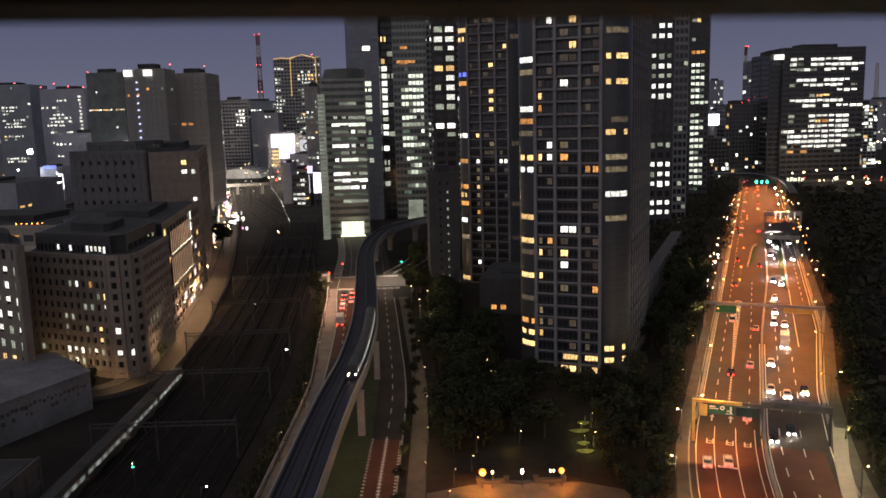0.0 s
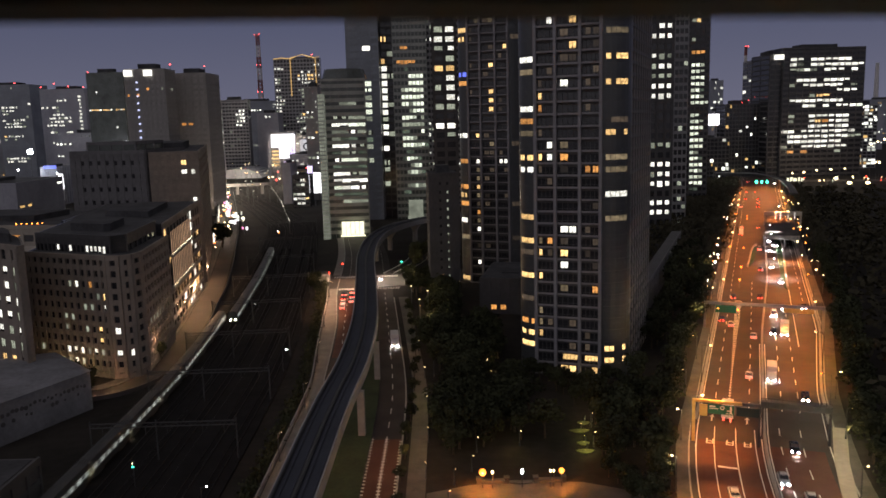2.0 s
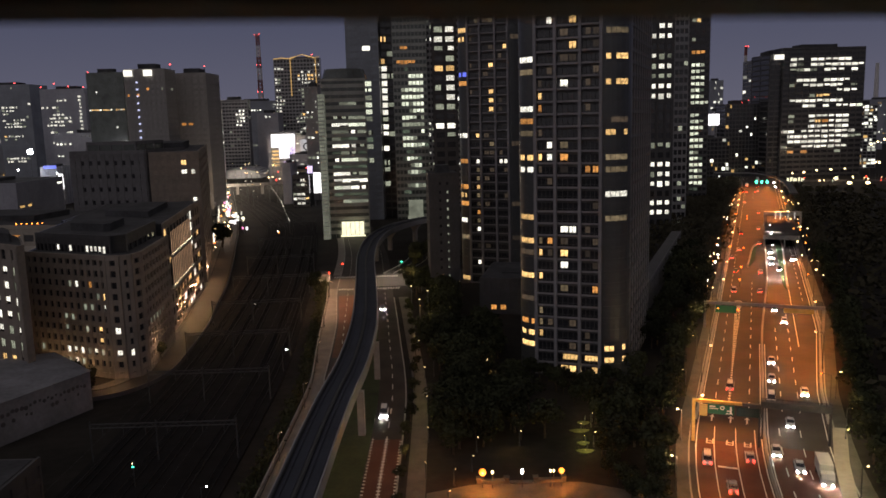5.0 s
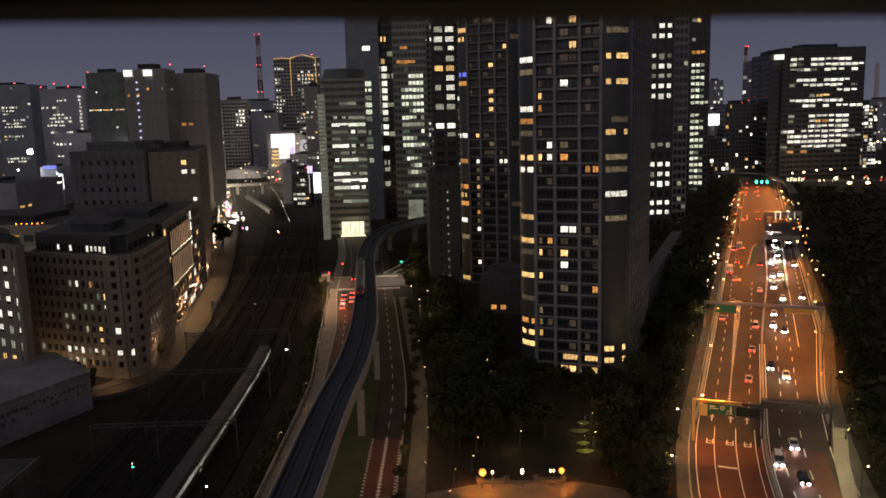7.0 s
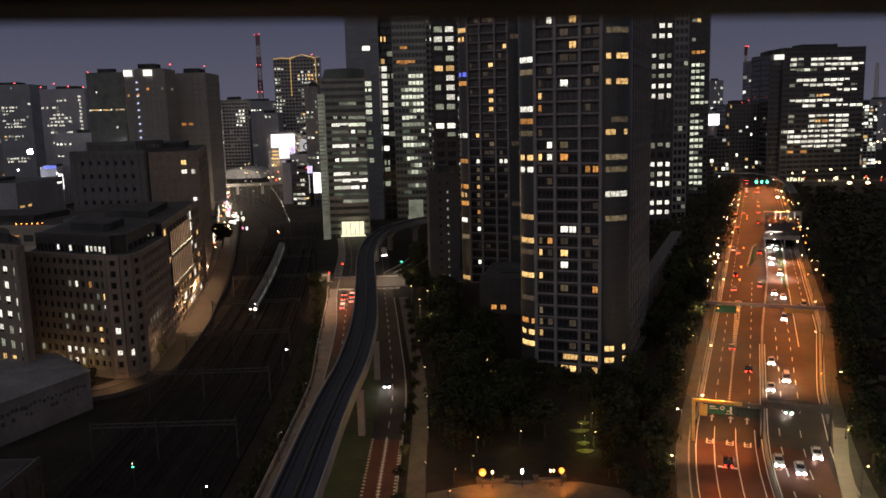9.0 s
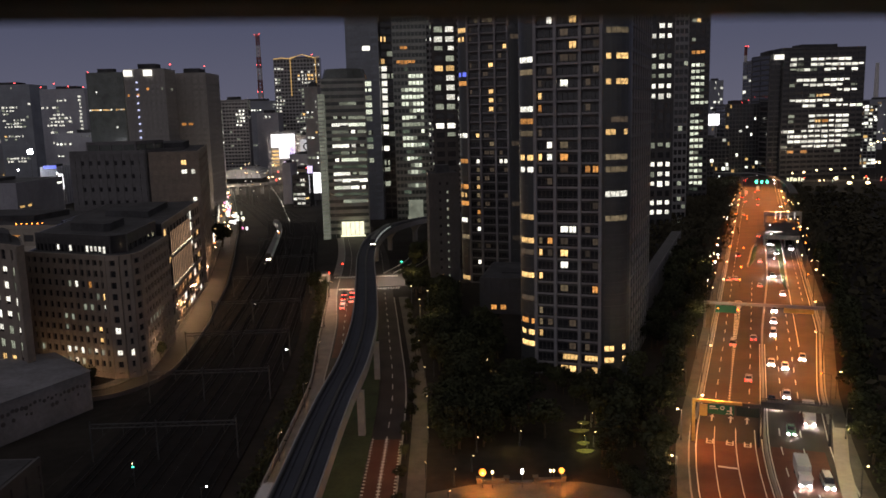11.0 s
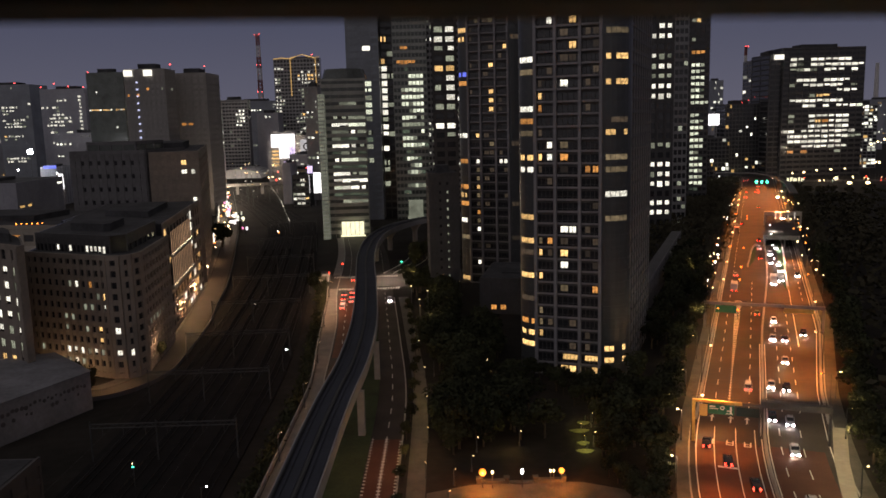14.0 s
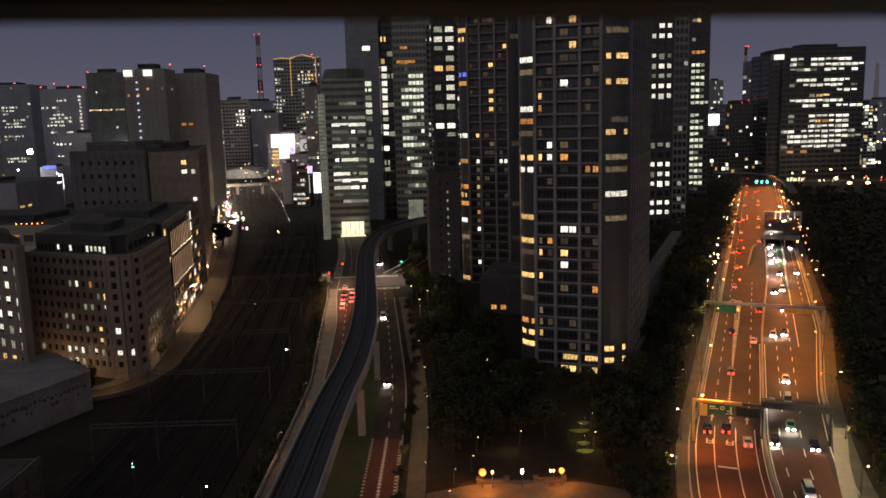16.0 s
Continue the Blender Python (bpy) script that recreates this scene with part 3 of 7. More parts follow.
def building(name, label, foot, h, fh, bays, wall, core, lit=None, z0=0.0, pier=0.6, span=1.0, proud=0.35, roof=True, category="office tower", parapet=1.0, split=False, joined=False):
    """A block on a footprint given anticlockwise: a glazed core, a proud grid of piers and spandrels on
    the edges that have bays, and a pane of its own for each lit window."""
    o = foot[0]
    t = thing(name, label, category, pose(o[0], o[1], 0))
    loc = [(p[0] - o[0], p[1] - o[1]) for p in foot]
    part("core", Shape().prism(loc, 0, h - 0.02), core, t)
    grid = Shape()
    nfl = int((h - z0) / fh)
    made, far_panes = {}, defaultdict(Shape)
    rng = random.Random(int(h * 10) + nfl)
    for i, nb in enumerate(bays):
        if not nb:
            continue
        m, w = edge_matrix(foot[i], foot[(i + 1) % len(foot)], o)
        bw = w / nb
        post = Shape().box(0, -proud, 0, pier, 0.05, h)
        beam = Shape().box(0.01, -proud + 0.08, -span / 2, w - 0.01, 0.05, span / 2)
        if split:
            post, beam = post.mesh("pier", wall), beam.mesh("spandrel", wall)
        for k in range(nb + 1):
            x = min(max(k * bw - pier / 2, -0.02), w - pier + 0.02)
            if split:
                part("pier", post, wall, t, m=m @ Matrix.Translation((x, 0, 0)))
            else:
                grid.box(x, -proud, 0, x + pier, 0.05, h, m)
        for f in range(nfl + 1):
            z = max(z0 + f * fh, span / 2 + 0.02)
            if z + span / 2 > h:
                continue
            if split:
                part("spandrel", beam, wall, t, m=m @ Matrix.Translation((0, 0, z)))
            else:
                grid.box(0.01, -proud + 0.08, z - span / 2, w - 0.01, 0.05, z + span / 2, m)
        part("cornice", Shape().box(0.0, -proud - 0.05, h - parapet, w, 0.05, h + 0.3, m), wall, t)
        if lit:
            for f in range(nfl):
                for k in range(nb):
                    mat = lit(i, f, k)
                    if mat is None:
                        continue
                    if joined:
                        x, z = k * bw + bw / 2, z0 + f * fh + span / 2
                        half = (bw - pier) / 2
                        a = x - half * rng.choice([1, 1, 0.4, 0.1])
                        far_panes[mat].box(a, -0.12, z, x + half * rng.choice([1, 1, 0.5]), 0, z + (fh - span) * rng.choice([1, 1, 0.7]), m)
                        continue
                    key = (mat.name, round(bw, 2), rng.randrange(5))
                    if key not in made:
                        made[key] = panes(rng, bw - pier - 0.08, fh - span - 0.06, mat)
                    part("window", made[key], mat, t, m=m @ Matrix.Translation((k * bw + bw / 2, -0.12, z0 + f * fh + span / 2)))
    for mat in far_panes:
        tagged(part("lit_glazing", far_panes[mat], mat, t), kind="stuff")
    if not split:
        tagged(part("facade_grid", grid, wall, t), kind="stuff")
    if roof:
        cx, cy = sum(p[0] for p in loc) / len(loc), sum(p[1] for p in loc) / len(loc)
        inner = [(cx + (p[0] - cx) * 0.96, cy + (p[1] - cy) * 0.96) for p in loc]
        part("roof", Shape().prism(inner, h - 0.02, h + 0.1), M_roof, t)
        plant = [(cx + (p[0] - cx) * 0.45, cy + (p[1] - cy) * 0.45) for p in loc]
        part("roof_plant", Shape().prism(plant, h + 0.1, h + min(4.0, 0.06 * h)), M_roof, t)
    return t


def rect(x0, y0, x1, y1, turn=0.0):
    """A footprint, anticlockwise from its near left corner, turned about that corner."""
    c, s = math.cos(radians(turn)), math.sin(radians(turn))
    w, d = x1 - x0, y1 - y0
    return [(x0 + a * c - b * s, y0 + a * s + b * c) for a, b in ((0, 0), (w, 0), (w, d), (0, d))]


def chance(seed, p, mats, weights=None, rows=None, runs=1):
    """Which windows are lit: drawn once from a seed, in runs along a floor."""
    rng = random.Random(seed)
    memo = {}

    def pick(edge, f, k):
        key = (edge, f, k // runs)
        if key not in memo:
            q = p(f, k) if callable(p) else p
            memo[key] = rng.choices(mats, weights)[0] if rng.random() < q else None
        return memo[key]
    return pick


def rows(top, text, edge=0):
    """Which windows are lit, floor by floor from the top one down, a letter for each bay."""
    lines = text.split()
    kinds = {"c": L_cool, "o": L_office, "d": L_dim, "g": L_greendim, "w": L_warm, "a": L_orange}

    def pick(e, f, k):
        i = top - f
        if e != edge or not 0 <= i < len(lines) or k >= len(lines[i]):
            return None
        return kinds.get(lines[i][k])
    return pick


def spots(where):
    """Which windows are lit, named one by one: edge, floor, bay."""
    return lambda e, f, k: where.get((e, f, k))


def slots(text):
    out = []
    for w in text.split():
        a, b = w.split(":")
        out.append((a, int(b)))
    return out


FLAT_PIERS = (0.6, 5.55, 11.6, 16.65)
FLAT_SLOTS = ((1.75, 0.85), (4.1, 1.25), (7.7, 1.9), (9.8, 1.7), (13.5, 1.2), (15.4, 1.35), (9.2, 3.7), (14.5, 3.2))


def flats_tower(label, p0, fh, lit, floors=50):
    """A slab of flats with rounded corners: piers, balcony panels floor by floor, curved corner glazing."""
    h = floors * fh
    t = thing("apartment_tower", label, "apartment tower", pose(p0[0], p0[1], 0, 0, 0, TURN), "twin apartment towers")
    xl, w, rl, rr, depth = FLAT_PIERS[0], FLAT_PIERS[-1], 5.2, 6.1, 46.0
    arcl = [(xl - rl * math.cos(a), rl - rl * math.sin(a)) for a in [math.pi / 2 * i / 8 for i in range(9)]]
    arcr = [(w + rr * math.sin(a), rr - rr * math.cos(a)) for a in [math.pi / 2 * i / 8 for i in range(9)]]
    foot = [(xl - rl, depth)] + arcl + arcr + [(w + rr, depth)]
    part("core", Shape().prism(foot, 0, h), M_glassdark, t)

    def ring(arc, cx, r, grow, z0, z1, s):
        k = (r + grow) / r
        out = [(cx + (p[0] - cx) * k, r + (p[1] - r) * k) for p in arc]
        s.prism(out + arc[::-1], z0, z1)
    for arc, cx, r in ((arcl, xl, rl), (arcr, w, rr)):
        s = Shape()
        ring(arc, cx, r, 0.22, 0.5, 0.9, s)
        ring(arc, cx, r, 0.26, 0.9, fh - 0.75, s)
        ring(arc, cx, r, 0.22, fh - 0.75, fh, s)
        ring(arc, cx, r, 0.34, 0, 0.5, s)
        curve = s.mesh("corner_panel", M_curve)
        for f in range(floors):
            part("corner_panel", curve, M_curve, t, m=Matrix.Translation((0, 0, f * fh)))
    for x in FLAT_PIERS:
        part("pier", Shape().box(x - 0.36, -1.1, 0, x + 0.36, 0.05, h), M_pier, t)
    back, rails = Shape(), Shape()
    for x0, x1 in zip(FLAT_PIERS, FLAT_PIERS[1:]):
        a, b = x0 + 0.38, x1 - 0.38
        bal = Shape().box(a, -1.0, 0.0, b, -0.85, 0.5).box(a, -0.86, -0.02, b, 0.02, 0.16).mesh("balcony", M_slab)
        for f in range(floors):
            part("balcony", bal, M_slab, t, m=Matrix.Translation((0, 0, f * fh)))
            rails.box(a, -0.97, f * fh + 0.98, b, -0.9, f * fh + 1.06)
            for q in range(1, 4):
                x = a + (b - a) * q / 4
                rails.box(x - 0.03, -0.95, f * fh + 0.5, x + 0.03, -0.9, f * fh + 1.0)
                back.box(x - 0.06, -0.12, f * fh + 0.16, x + 0.06, 0.02, (f + 1) * fh)
            back.box(a, -0.1, f * fh + 2.3, b, 0.02, (f + 1) * fh - 0.02)
    tagged(part("window_framing", back, M_darkwall, t), kind="stuff")
    tagged(part("balcony_railing", rails, M_darksteel, t), kind="stuff")
    side = Shape()
    fin = Shape().box(w + rr - 0.02, 0, 0, w + rr + 0.32, 0.35, h).mesh("fin", M_slab)
    for k in range(9):
        part("fin", fin, M_slab, t, m=Matrix.Translation((0, rr + 0.3 + k * 4.7, 0)))
    for f in range(floors):
        side.box(w + rr - 0.02, rr, f * fh, w + rr + 0.2, depth, f * fh + 0.9)
    tagged(part("side_cladding", side, M_darkwall, t), kind="stuff")
    made = {}
    kinds = {"d": L_low, "w": L_warm, "o": L_orange, "c": L_cool, "b": L_blue, "f": L_faint}
    rng = random.Random(5 + floors)
    taken = {s for key in lit for s in lit[key].split()}
    faint = [f"{rng.randrange(6)}:{rng.randrange(1, 38)}" for _ in range(44)] + [f"{rng.choice('LR')}:{rng.randrange(1, 36)}" for _ in range(8)]
    lit = dict(lit, f=" ".join(sorted(set(faint) - taken)))
    for key in lit:
        mat = kinds[key]
        for slot, f in slots(lit[key]):
            if slot in "LR":
                name = (slot, key, rng.randrange(3))
                if name not in made:
                    if slot == "L":
                        cx, r, a0, a1, n = xl, rl, -52, -6, 5
                    else:
                        cx, r, a0, a1, n = w, rr, 10, 64, 5
                    cols = []
                    for i in range(n):
                        u0, u1, u2 = (radians(a0 + (a1 - a0) * (i + q) / n) for q in (0.04, 0.96, 1.04))
                        lit_pane = rng.random() > 0.12
                        cols += [(cx + g * math.sin(u), r - g * math.cos(u), b) for g, u, b in ((r + 0.3, u0, lit_pane), (r + 0.3, u1, False), (r + 0.27, u1, False), (r + 0.27, u2, False))]
                    made[name] = glazing("window", cols[:-2], 0.95, fh - 0.7, mat)
                part("window", made[name], mat, t, m=Matrix.Translation((0, 0, f * fh)))
            else:
                x, ww = FLAT_SLOTS[int(slot)]
                name = ("m", key, slot, rng.randrange(3))
                if name not in made:
                    n = max(1, round(ww / 0.85))
                    cols = []
                    for i in range(n):
                        u = -ww / 2 + ww * i / n
                        on = n < 3 or rng.random() > 0.15
                        cols += [(u + 0.04, -0.05, on), (u + ww / n - 0.04, -0.05, False), (u + ww / n - 0.04, 0, False), (u + ww / n + 0.04, 0, False)]
                    made[name] = glazing("window", cols[:-2], 0.8 if slot not in "67" else 1.0, 2.35, mat)
                part("window", made[name], mat, t, m=Matrix.Translation((x, -0.13, f * fh + 0.1)))
    part("roof", Shape().prism([(p[0] * 0.97 + 0.3, p[1] * 0.97 + 0.4) for p in foot], h, h + 1.2), M_roof, t)
    return t


def aviation_light(place):
    r = 0.8 if place[1] > 850 else 0.45
    t = solid("aviation_light", Shape().tube((0, 0, -5.5), (0, 0, 0.4), 0.2, 0.2), M_darksteel, "red aircraft warning light on a roof", "warning light", Matrix.Translation(place), "warning lights")
    part("lens", Shape().ball((0, 0, 0.8), r, 8, 5), L_red, t)
    return t


def mast(label, x, y, h, w):
    t = thing("lattice_mast", label, "mast", pose(x, y, 0))
    n = 10
    for i in range(n):
        z0, z1 = h * (0.12 + 0.88 * i / n), h * (0.12 + 0.88 * (i + 1) / n)
        s = Shape()
        a, b = w * (0.6 - 0.3 * i / n), w * (0.6 - 0.3 * (i + 1) / n)
        for sx in (-1, 1):
            for sy in (-1, 1):
                s.tube((sx * a, sy * a, z0), (sx * b, sy * b, z1), 0.8, 0.8, 5)
        for sx in (-1, 1):
            for k in range(3):
                za, zb = z0 + (z1 - z0) * k / 3, z0 + (z1 - z0) * (k + 1) / 3
                s.tube((-a, sx * a, za), (b, sx * b, zb), 0.4, 0.4, 4)
                s.tube((a, sx * a, za), (-b, sx * b, zb), 0.4, 0.4, 4)
                s.tube((sx * a, -a, za), (sx * b, b, zb), 0.4, 0.4, 4)
        tagged(part("mast_section", s, M_redwhite if i % 2 else M_mastwhite, t), kind="stuff")
    part("base_block", Shape().box(-w, -w, 0, w, w, h * 0.12).box(-w * 0.75, -w * 0.75, h * 0.12, w * 0.75, w * 0.75, h * 0.5 if w > 5 else h * 0.3), M_greywall, t)
    for z in (0.55, 0.755, 0.99):
        aviation_light((x - w * 0.5, y - w, h * z))
        aviation_light((x + w * 0.5, y - w, h * z))
    return t


def city():
    # twin apartment towers in the middle
    flats_tower("tall grey apartment tower with rounded corners and lit flats", (23.0, 203.0), 2.965,
                {"c": "L:26 L:22 L:17 1:29 2:24 1:18 2:12 3:12 2:9 R:15 1:19",
                 "o": "L:21 0:22 2:18 5:17 4:17 5:7 L:4 1:11",
                 "w": "3:29 3:27 R:26 R:24 R:20 0:23 L:18 0:18 L:13 L:11 0:10 2:10 L:8 0:8 L:3 L:2 0:3 6:1 7:1 R:2 R:1 2:0 3:0 5:0",
                 "d": "R:28 R:17 R:18 L:25 L:20 2:19 2:7 0:11 0:5 0:4 R:13"}, 52)
    flats_tower("matching apartment tower set further back, some flats lit", (10.84, 322.0), 3.33,
                {"w": "L:29 L:28 3:25 5:27 3:22 3:21 3:20 1:17 1:11 L:10 L:0 4:0 5:0", "b": "L:24",
                 "o": "L:23 L:14 L:11 L:9 1:8", "c": "L:17 1:14 4:14 5:14 L:7 1:6 1:2",
                 "d": "3:30 1:30 3:16 1:13 1:12 1:10 1:7 L:5"}, 48)
    # dark block at the foot of the far twin tower
    building("apartment_block", "black slab block with one column of small lit windows", rect(-4.6, 296, 6.2, 312, 4), 45.5, 3.1, (4, 0, 0, 3), M_darkwall, M_glassdark,
             lambda e, f, k: L_dim if e == 0 and k == 2 and f < 13 else None, split=True, pier=1.9, span=2.1, proud=0.15, category="apartment block")
    building("podium", "low dark podium with two amber windows", rect(12, 268, 34, 300, -12), 12, 4.0, (7, 0, 0, 0), M_darkwall, M_darkwall,
             lambda e, f, k: L_orange if f == 0 and k in (1, 2) else None, pier=1.2, span=1.6, category="podium")
    # tower with wide white windows behind the twin towers
    building("office_tower", "dark office tower with broad white lit windows", rect(-3.0, 385, 8.6, 410), 135, 4.37, (2, 0, 0, 0), M_darkwall, M_glassdark,
             rows(23, "dc cc dc .d ww .c dc .c dd .. cc .d"), z0=2.9, split=True, pier=1.4, span=1.9)
    building("office_tower", "dark grey tower behind, small scattered lit windows", rect(-12, 610, 24, 640), 176, 4.3, (12, 0, 0, 0), M_greywall, M_glassdark, chance(25, 0.2, [L_far, L_dim, L_cool], [3, 3, 1]), pier=0.8, span=2.0, joined=True)
    # the glass pair
    building("office_tower", "blue-grey glass tower with few lit rooms", rect(-59.5, 540, -38.4, 580), 175, 4.5, (4, 5, 0, 0), M_blueglass, M_blueglass,
             rows(24, "..c. .... .... .... .... ..o. ..o. ..d. ..o. ..o. ..d. .... ..d. ..g. ..d. .... ..d."), z0=1.1, split=True, pier=0.3, span=1.5, proud=0.12)
    building("stair_tower", "dark slot between glass towers with a lit white stair", rect(-38.1, 552, -29.7, 575), 172, 4.75, (2, 0, 0, 0), M_darkwall, M_glassdark,
             rows(23, "w. .. .d w. c. cd c. c. c. cd c. d. c. cd .. c. .. d. d. .. d."), z0=6.2, pier=0.5, span=1.5)
    building("office_tower", "grey-green glass tower with rows of lit offices", rect(-29.5, 540, -7.5, 585), 172, 4.43, (9, 0, 0, 0), M_paleglass, M_greenglass,
             rows(24, "..aa...... ......... .aaaaa... ...g..... ....oooo. ....oooo. ..dooooo. ..oooooo. ..oodooo. ....dooo. ..oooo.d. ..dddddd. ..gg...o. ..oood... ..oooooog ...gg.... ..gooog.. ....doo.. ...doodg. ......... ...ddodd. ..gg....."),
             z0=2.2, split=True, pier=0.35, span=1.9)
    solid("entrance_hall", Shape().box(-21.8, 536, 2, -12.4, 540, 12.6).box(-22.4, 535.4, 0, -11.8, 540, 2), L_hall, "dim lit glass entrance hall", "entrance hall")
    # green-lit office block by the crossing
    gb = building("office_block", "office block with green-tinted glass and bright ribbon windows", rect(-64.5, 455, -41.0, 490, 6), 88, 3.85, (5, 4, 0, 0), M_paleglass, M_greenglass,
                  rows(18, "..dd. ..... .dddd .ccoo .ddcd .dgg. .cccd .gddg .cood .gggg .ccdd .cccc .occc .gggg ..ddd"), z0=3.55, split=True, pier=0.12, span=2.0, proud=0.5)
    part("rounded_crown", Shape().tube((11, 17, 88.3), (11, 17, 94), 13, 11, 24), M_greenglass, gb)
    lf = solid("lobby_front", Shape().box(-56.5, 453.6, 2.2, -43.8, 454.6, 9.5).box(-57, 453.2, 1.2, -43.3, 454.8, 1.9), L_lobby, "bright yellow glazed lobby of the office block", "lobby")
    for k in range(6):
        part("mullion", Shape().box(-56.5 + k * 2.5, 453.2, 2.2, -56.3 + k * 2.5, 453.55, 9.6), M_darkwall, lf)
    for a, b in ((-56, -50), (-50, -44.5)):
        part("brace", Shape().tube((a, 453.4, 2.4), (b, 453.4, 9.2), 0.12, 0.12, 6), M_greywall, lf)
    st = solid("stair_shaft", Shape().box(-66.5, 452.5, 0, -62.8, 456, 80), L_hall, "faintly lit glass stair shaft", "stair shaft", pose(0, 0, 0))
    for k in range(38):
        part("transom", Shape().box(-66.6, 452.3, 1 + k * 2.075, -62.7, 452.5, 1.45 + k * 2.075), M_greywall, st)
    for x in (-66.6, -65.2, -63.9, -62.9):
        part("mullion", Shape().box(x, 452.25, 0, x + 0.22, 452.5, 80.2), M_greywall, st)
    # towers behind the near apartment tower
    building("office_tower", "black office tower with square white windows", rect(108.65, 430, 121.6, 455), 140, 5.05, (3, 0, 0, 0), M_darkwall, M_glassdark,
             rows(21, ".cc ccc ... cdd dcc ddd ccc ccc ... ... ... ... ddd ... ccc dcc ccc ... ccc ccc"), z0=0.5, split=True, pier=1.5, span=2.2)
    building("office_tower", "narrow dark tower with unlit glass", rect(133, 470, 141, 500), 150, 4.5, (3, 0, 0, 0), M_greywall, M_glassdark, chance(42, 0.05, [L_dim]), pier=0.5, span=1.8)
    building("office_tower", "slim black tower with a lit stack of greenish offices", rect(166.6, 560, 182.2, 590), 165, 4.17, (5, 0, 0, 0), M_darkwall, M_glassdark,
             rows(30, "..d.. .dw.. ..... ..... .d... ..... .aaa. ..... .ood. .ood. .ooo. .ooo. .oog. .ood. .oooo ..... .oo.. .ood. .ooo. .oo.. .ooo. .ooo. .od.. .oog. .ooo. .ood. .ood. .ooo. .gg.."), z0=2.68, split=True, pier=0.6, span=2.0)
    # broad office block past the garden
    building("office_block", "broad black office block with many lit ribbon windows", rect(331, 800, 412, 840, 3), 123.5, 4.9, (12, 0, 0, 3), M_darkwall, M_glassdark,
             rows(22, ".cc.cccccc.. .cd.cccccccc .ddcd.ccc.c. ............ ..ccc.cccc.. .d.cccccc.d. ........ccc. ....dww..... .cccccccc... ...cc.c.ccco ............ .d..cccccc.. .d..cwaccc.. ....cccccc.. cc.cccccccc. .cccccccccdd .cccccccc... d..ccccccc.. .a.a....d..."),
             z0=2.45, split=True, pier=0.6, span=2.3, proud=0.6)
    solid("roof_sign", Shape().box(322, 798, 113, 331, 799.5, 117.5), L_sign, "white illuminated sign high on a wall", "sign")
    for x0, x1, z0, z1 in ((316, 317.6, 0.6, 3.6), (319, 321, 1.2, 4.2), (322, 325, 0.8, 3.2), (326.5, 327.6, 1.0, 4.0), (329, 331.5, 1.4, 3.0), (360, 362.5, 0.8, 4.0)):
        solid("entrance_light", Shape().box(x0, 745, z0, x1, 745.7, z1).box(x0 + 0.2, 745.1, 0, x0 + 0.6, 745.6, z0), L_lobby, "bright glazed entrance before the office block", "entrance", group="lit entrances")
    building("office_block", "dark rear wing beside the broad block", rect(319, 802, 331, 842, 3), 118, 4.95, (2, 0, 0, 2), M_darkwall, M_glassdark, None, span=1.5)
    building("apartment_block", "low lit block beyond the garden", rect(458, 900, 478, 930), 69, 3.6, (4, 0, 0, 3), M_greywall, M_glassdark, chance(52, 0.45, [L_far, L_faramber], [4, 1]), joined=True)
    building("apartment_block", "grey far tower with scattered lights", rect(340.5, 905, 364, 930), 119, 4, (6, 0, 0, 2), M_greywall, M_glassdark, chance(53, 0.16, [L_far, L_cool]), joined=True)
    building("apartment_block", "dark mid-rise block with a few lit windows", rect(284, 820, 318, 850), 72, 4, (10, 0, 0, 2), M_darkwall, M_glassdark, chance(54, 0.07, [L_far, L_far, L_faramber]), joined=True)
    building("apartment_block", "small far blue-grey tower block", rect(491, 1500, 514, 1530), 121, 5, (4, 0, 0, 0), M_bluewall, M_bluewall, chance(55, 0.22, [L_far]), joined=True)
    building("apartment_block", "dark block at the end of the avenue", rect(236, 800, 282, 830), 40, 4, (12, 0, 0, 3), M_darkwall, M_glassdark, chance(56, 0.08, [L_far, L_far, L_faramber]), joined=True)
    rb = solid("roof_billboard", Shape().box(262, 815.2, 38, 263, 815.8, 62).box(273, 815.2, 38, 274, 815.8, 62), M_steel, "glaring white advertising board on a roof", "billboard")
    part("screen", Shape().box(260, 814.4, 52, 276, 815.1, 63), L_board, rb)
    mast("red and white lattice communications mast", 479, 1300, 165, 4.0)
    mast("red and white lattice mast with red lights", -300, 1400, 213, 7.0)
    solid("far_mast", Shape().tube((1318, 2500, 0), (1318, 2500, 198), 9, 5, 10), M_mastwhite, "pale thin mast on the horizon", "mast")
    # far skyline to the west
    def arch():
        t = building("office_tower", "dark tower with a curved crown edged in gold light", rect(-217, 1100, -156, 1112), 148, 4.6, (14, 0, 0, 0), M_greywall, M_glassdark,
                     rows(30, "............cc ccc........... ........c.c... .......wccwwcc cd.....cccww.. cd......ccc... .............. cc.....ddd.... ........d..... cd......dd.... ccc........... ccd.....dd.... cc............ dc............ cd.....dww.... ......dccc.... ......cddc.... ..d........... .......dcd.... .......cd..... .....d........ ..dd....d..... .......dd....."), pier=1.2, span=2.0, roof=False, joined=True)
        edge = [(0, 148.2), (10, 149.4), (22, 148.6), (30, 151), (38, 153.4), (46, 151), (54, 149), (61, 150)]
        s = Shape()
        for (a, za), (b, zb) in zip(edge, edge[1:]):
            s.tube((a, -0.9, za), (b, -0.9, zb), 0.55, 0.55, 6)
        tagged(part("crown_edge", s, L_faramber, t), kind="stuff")
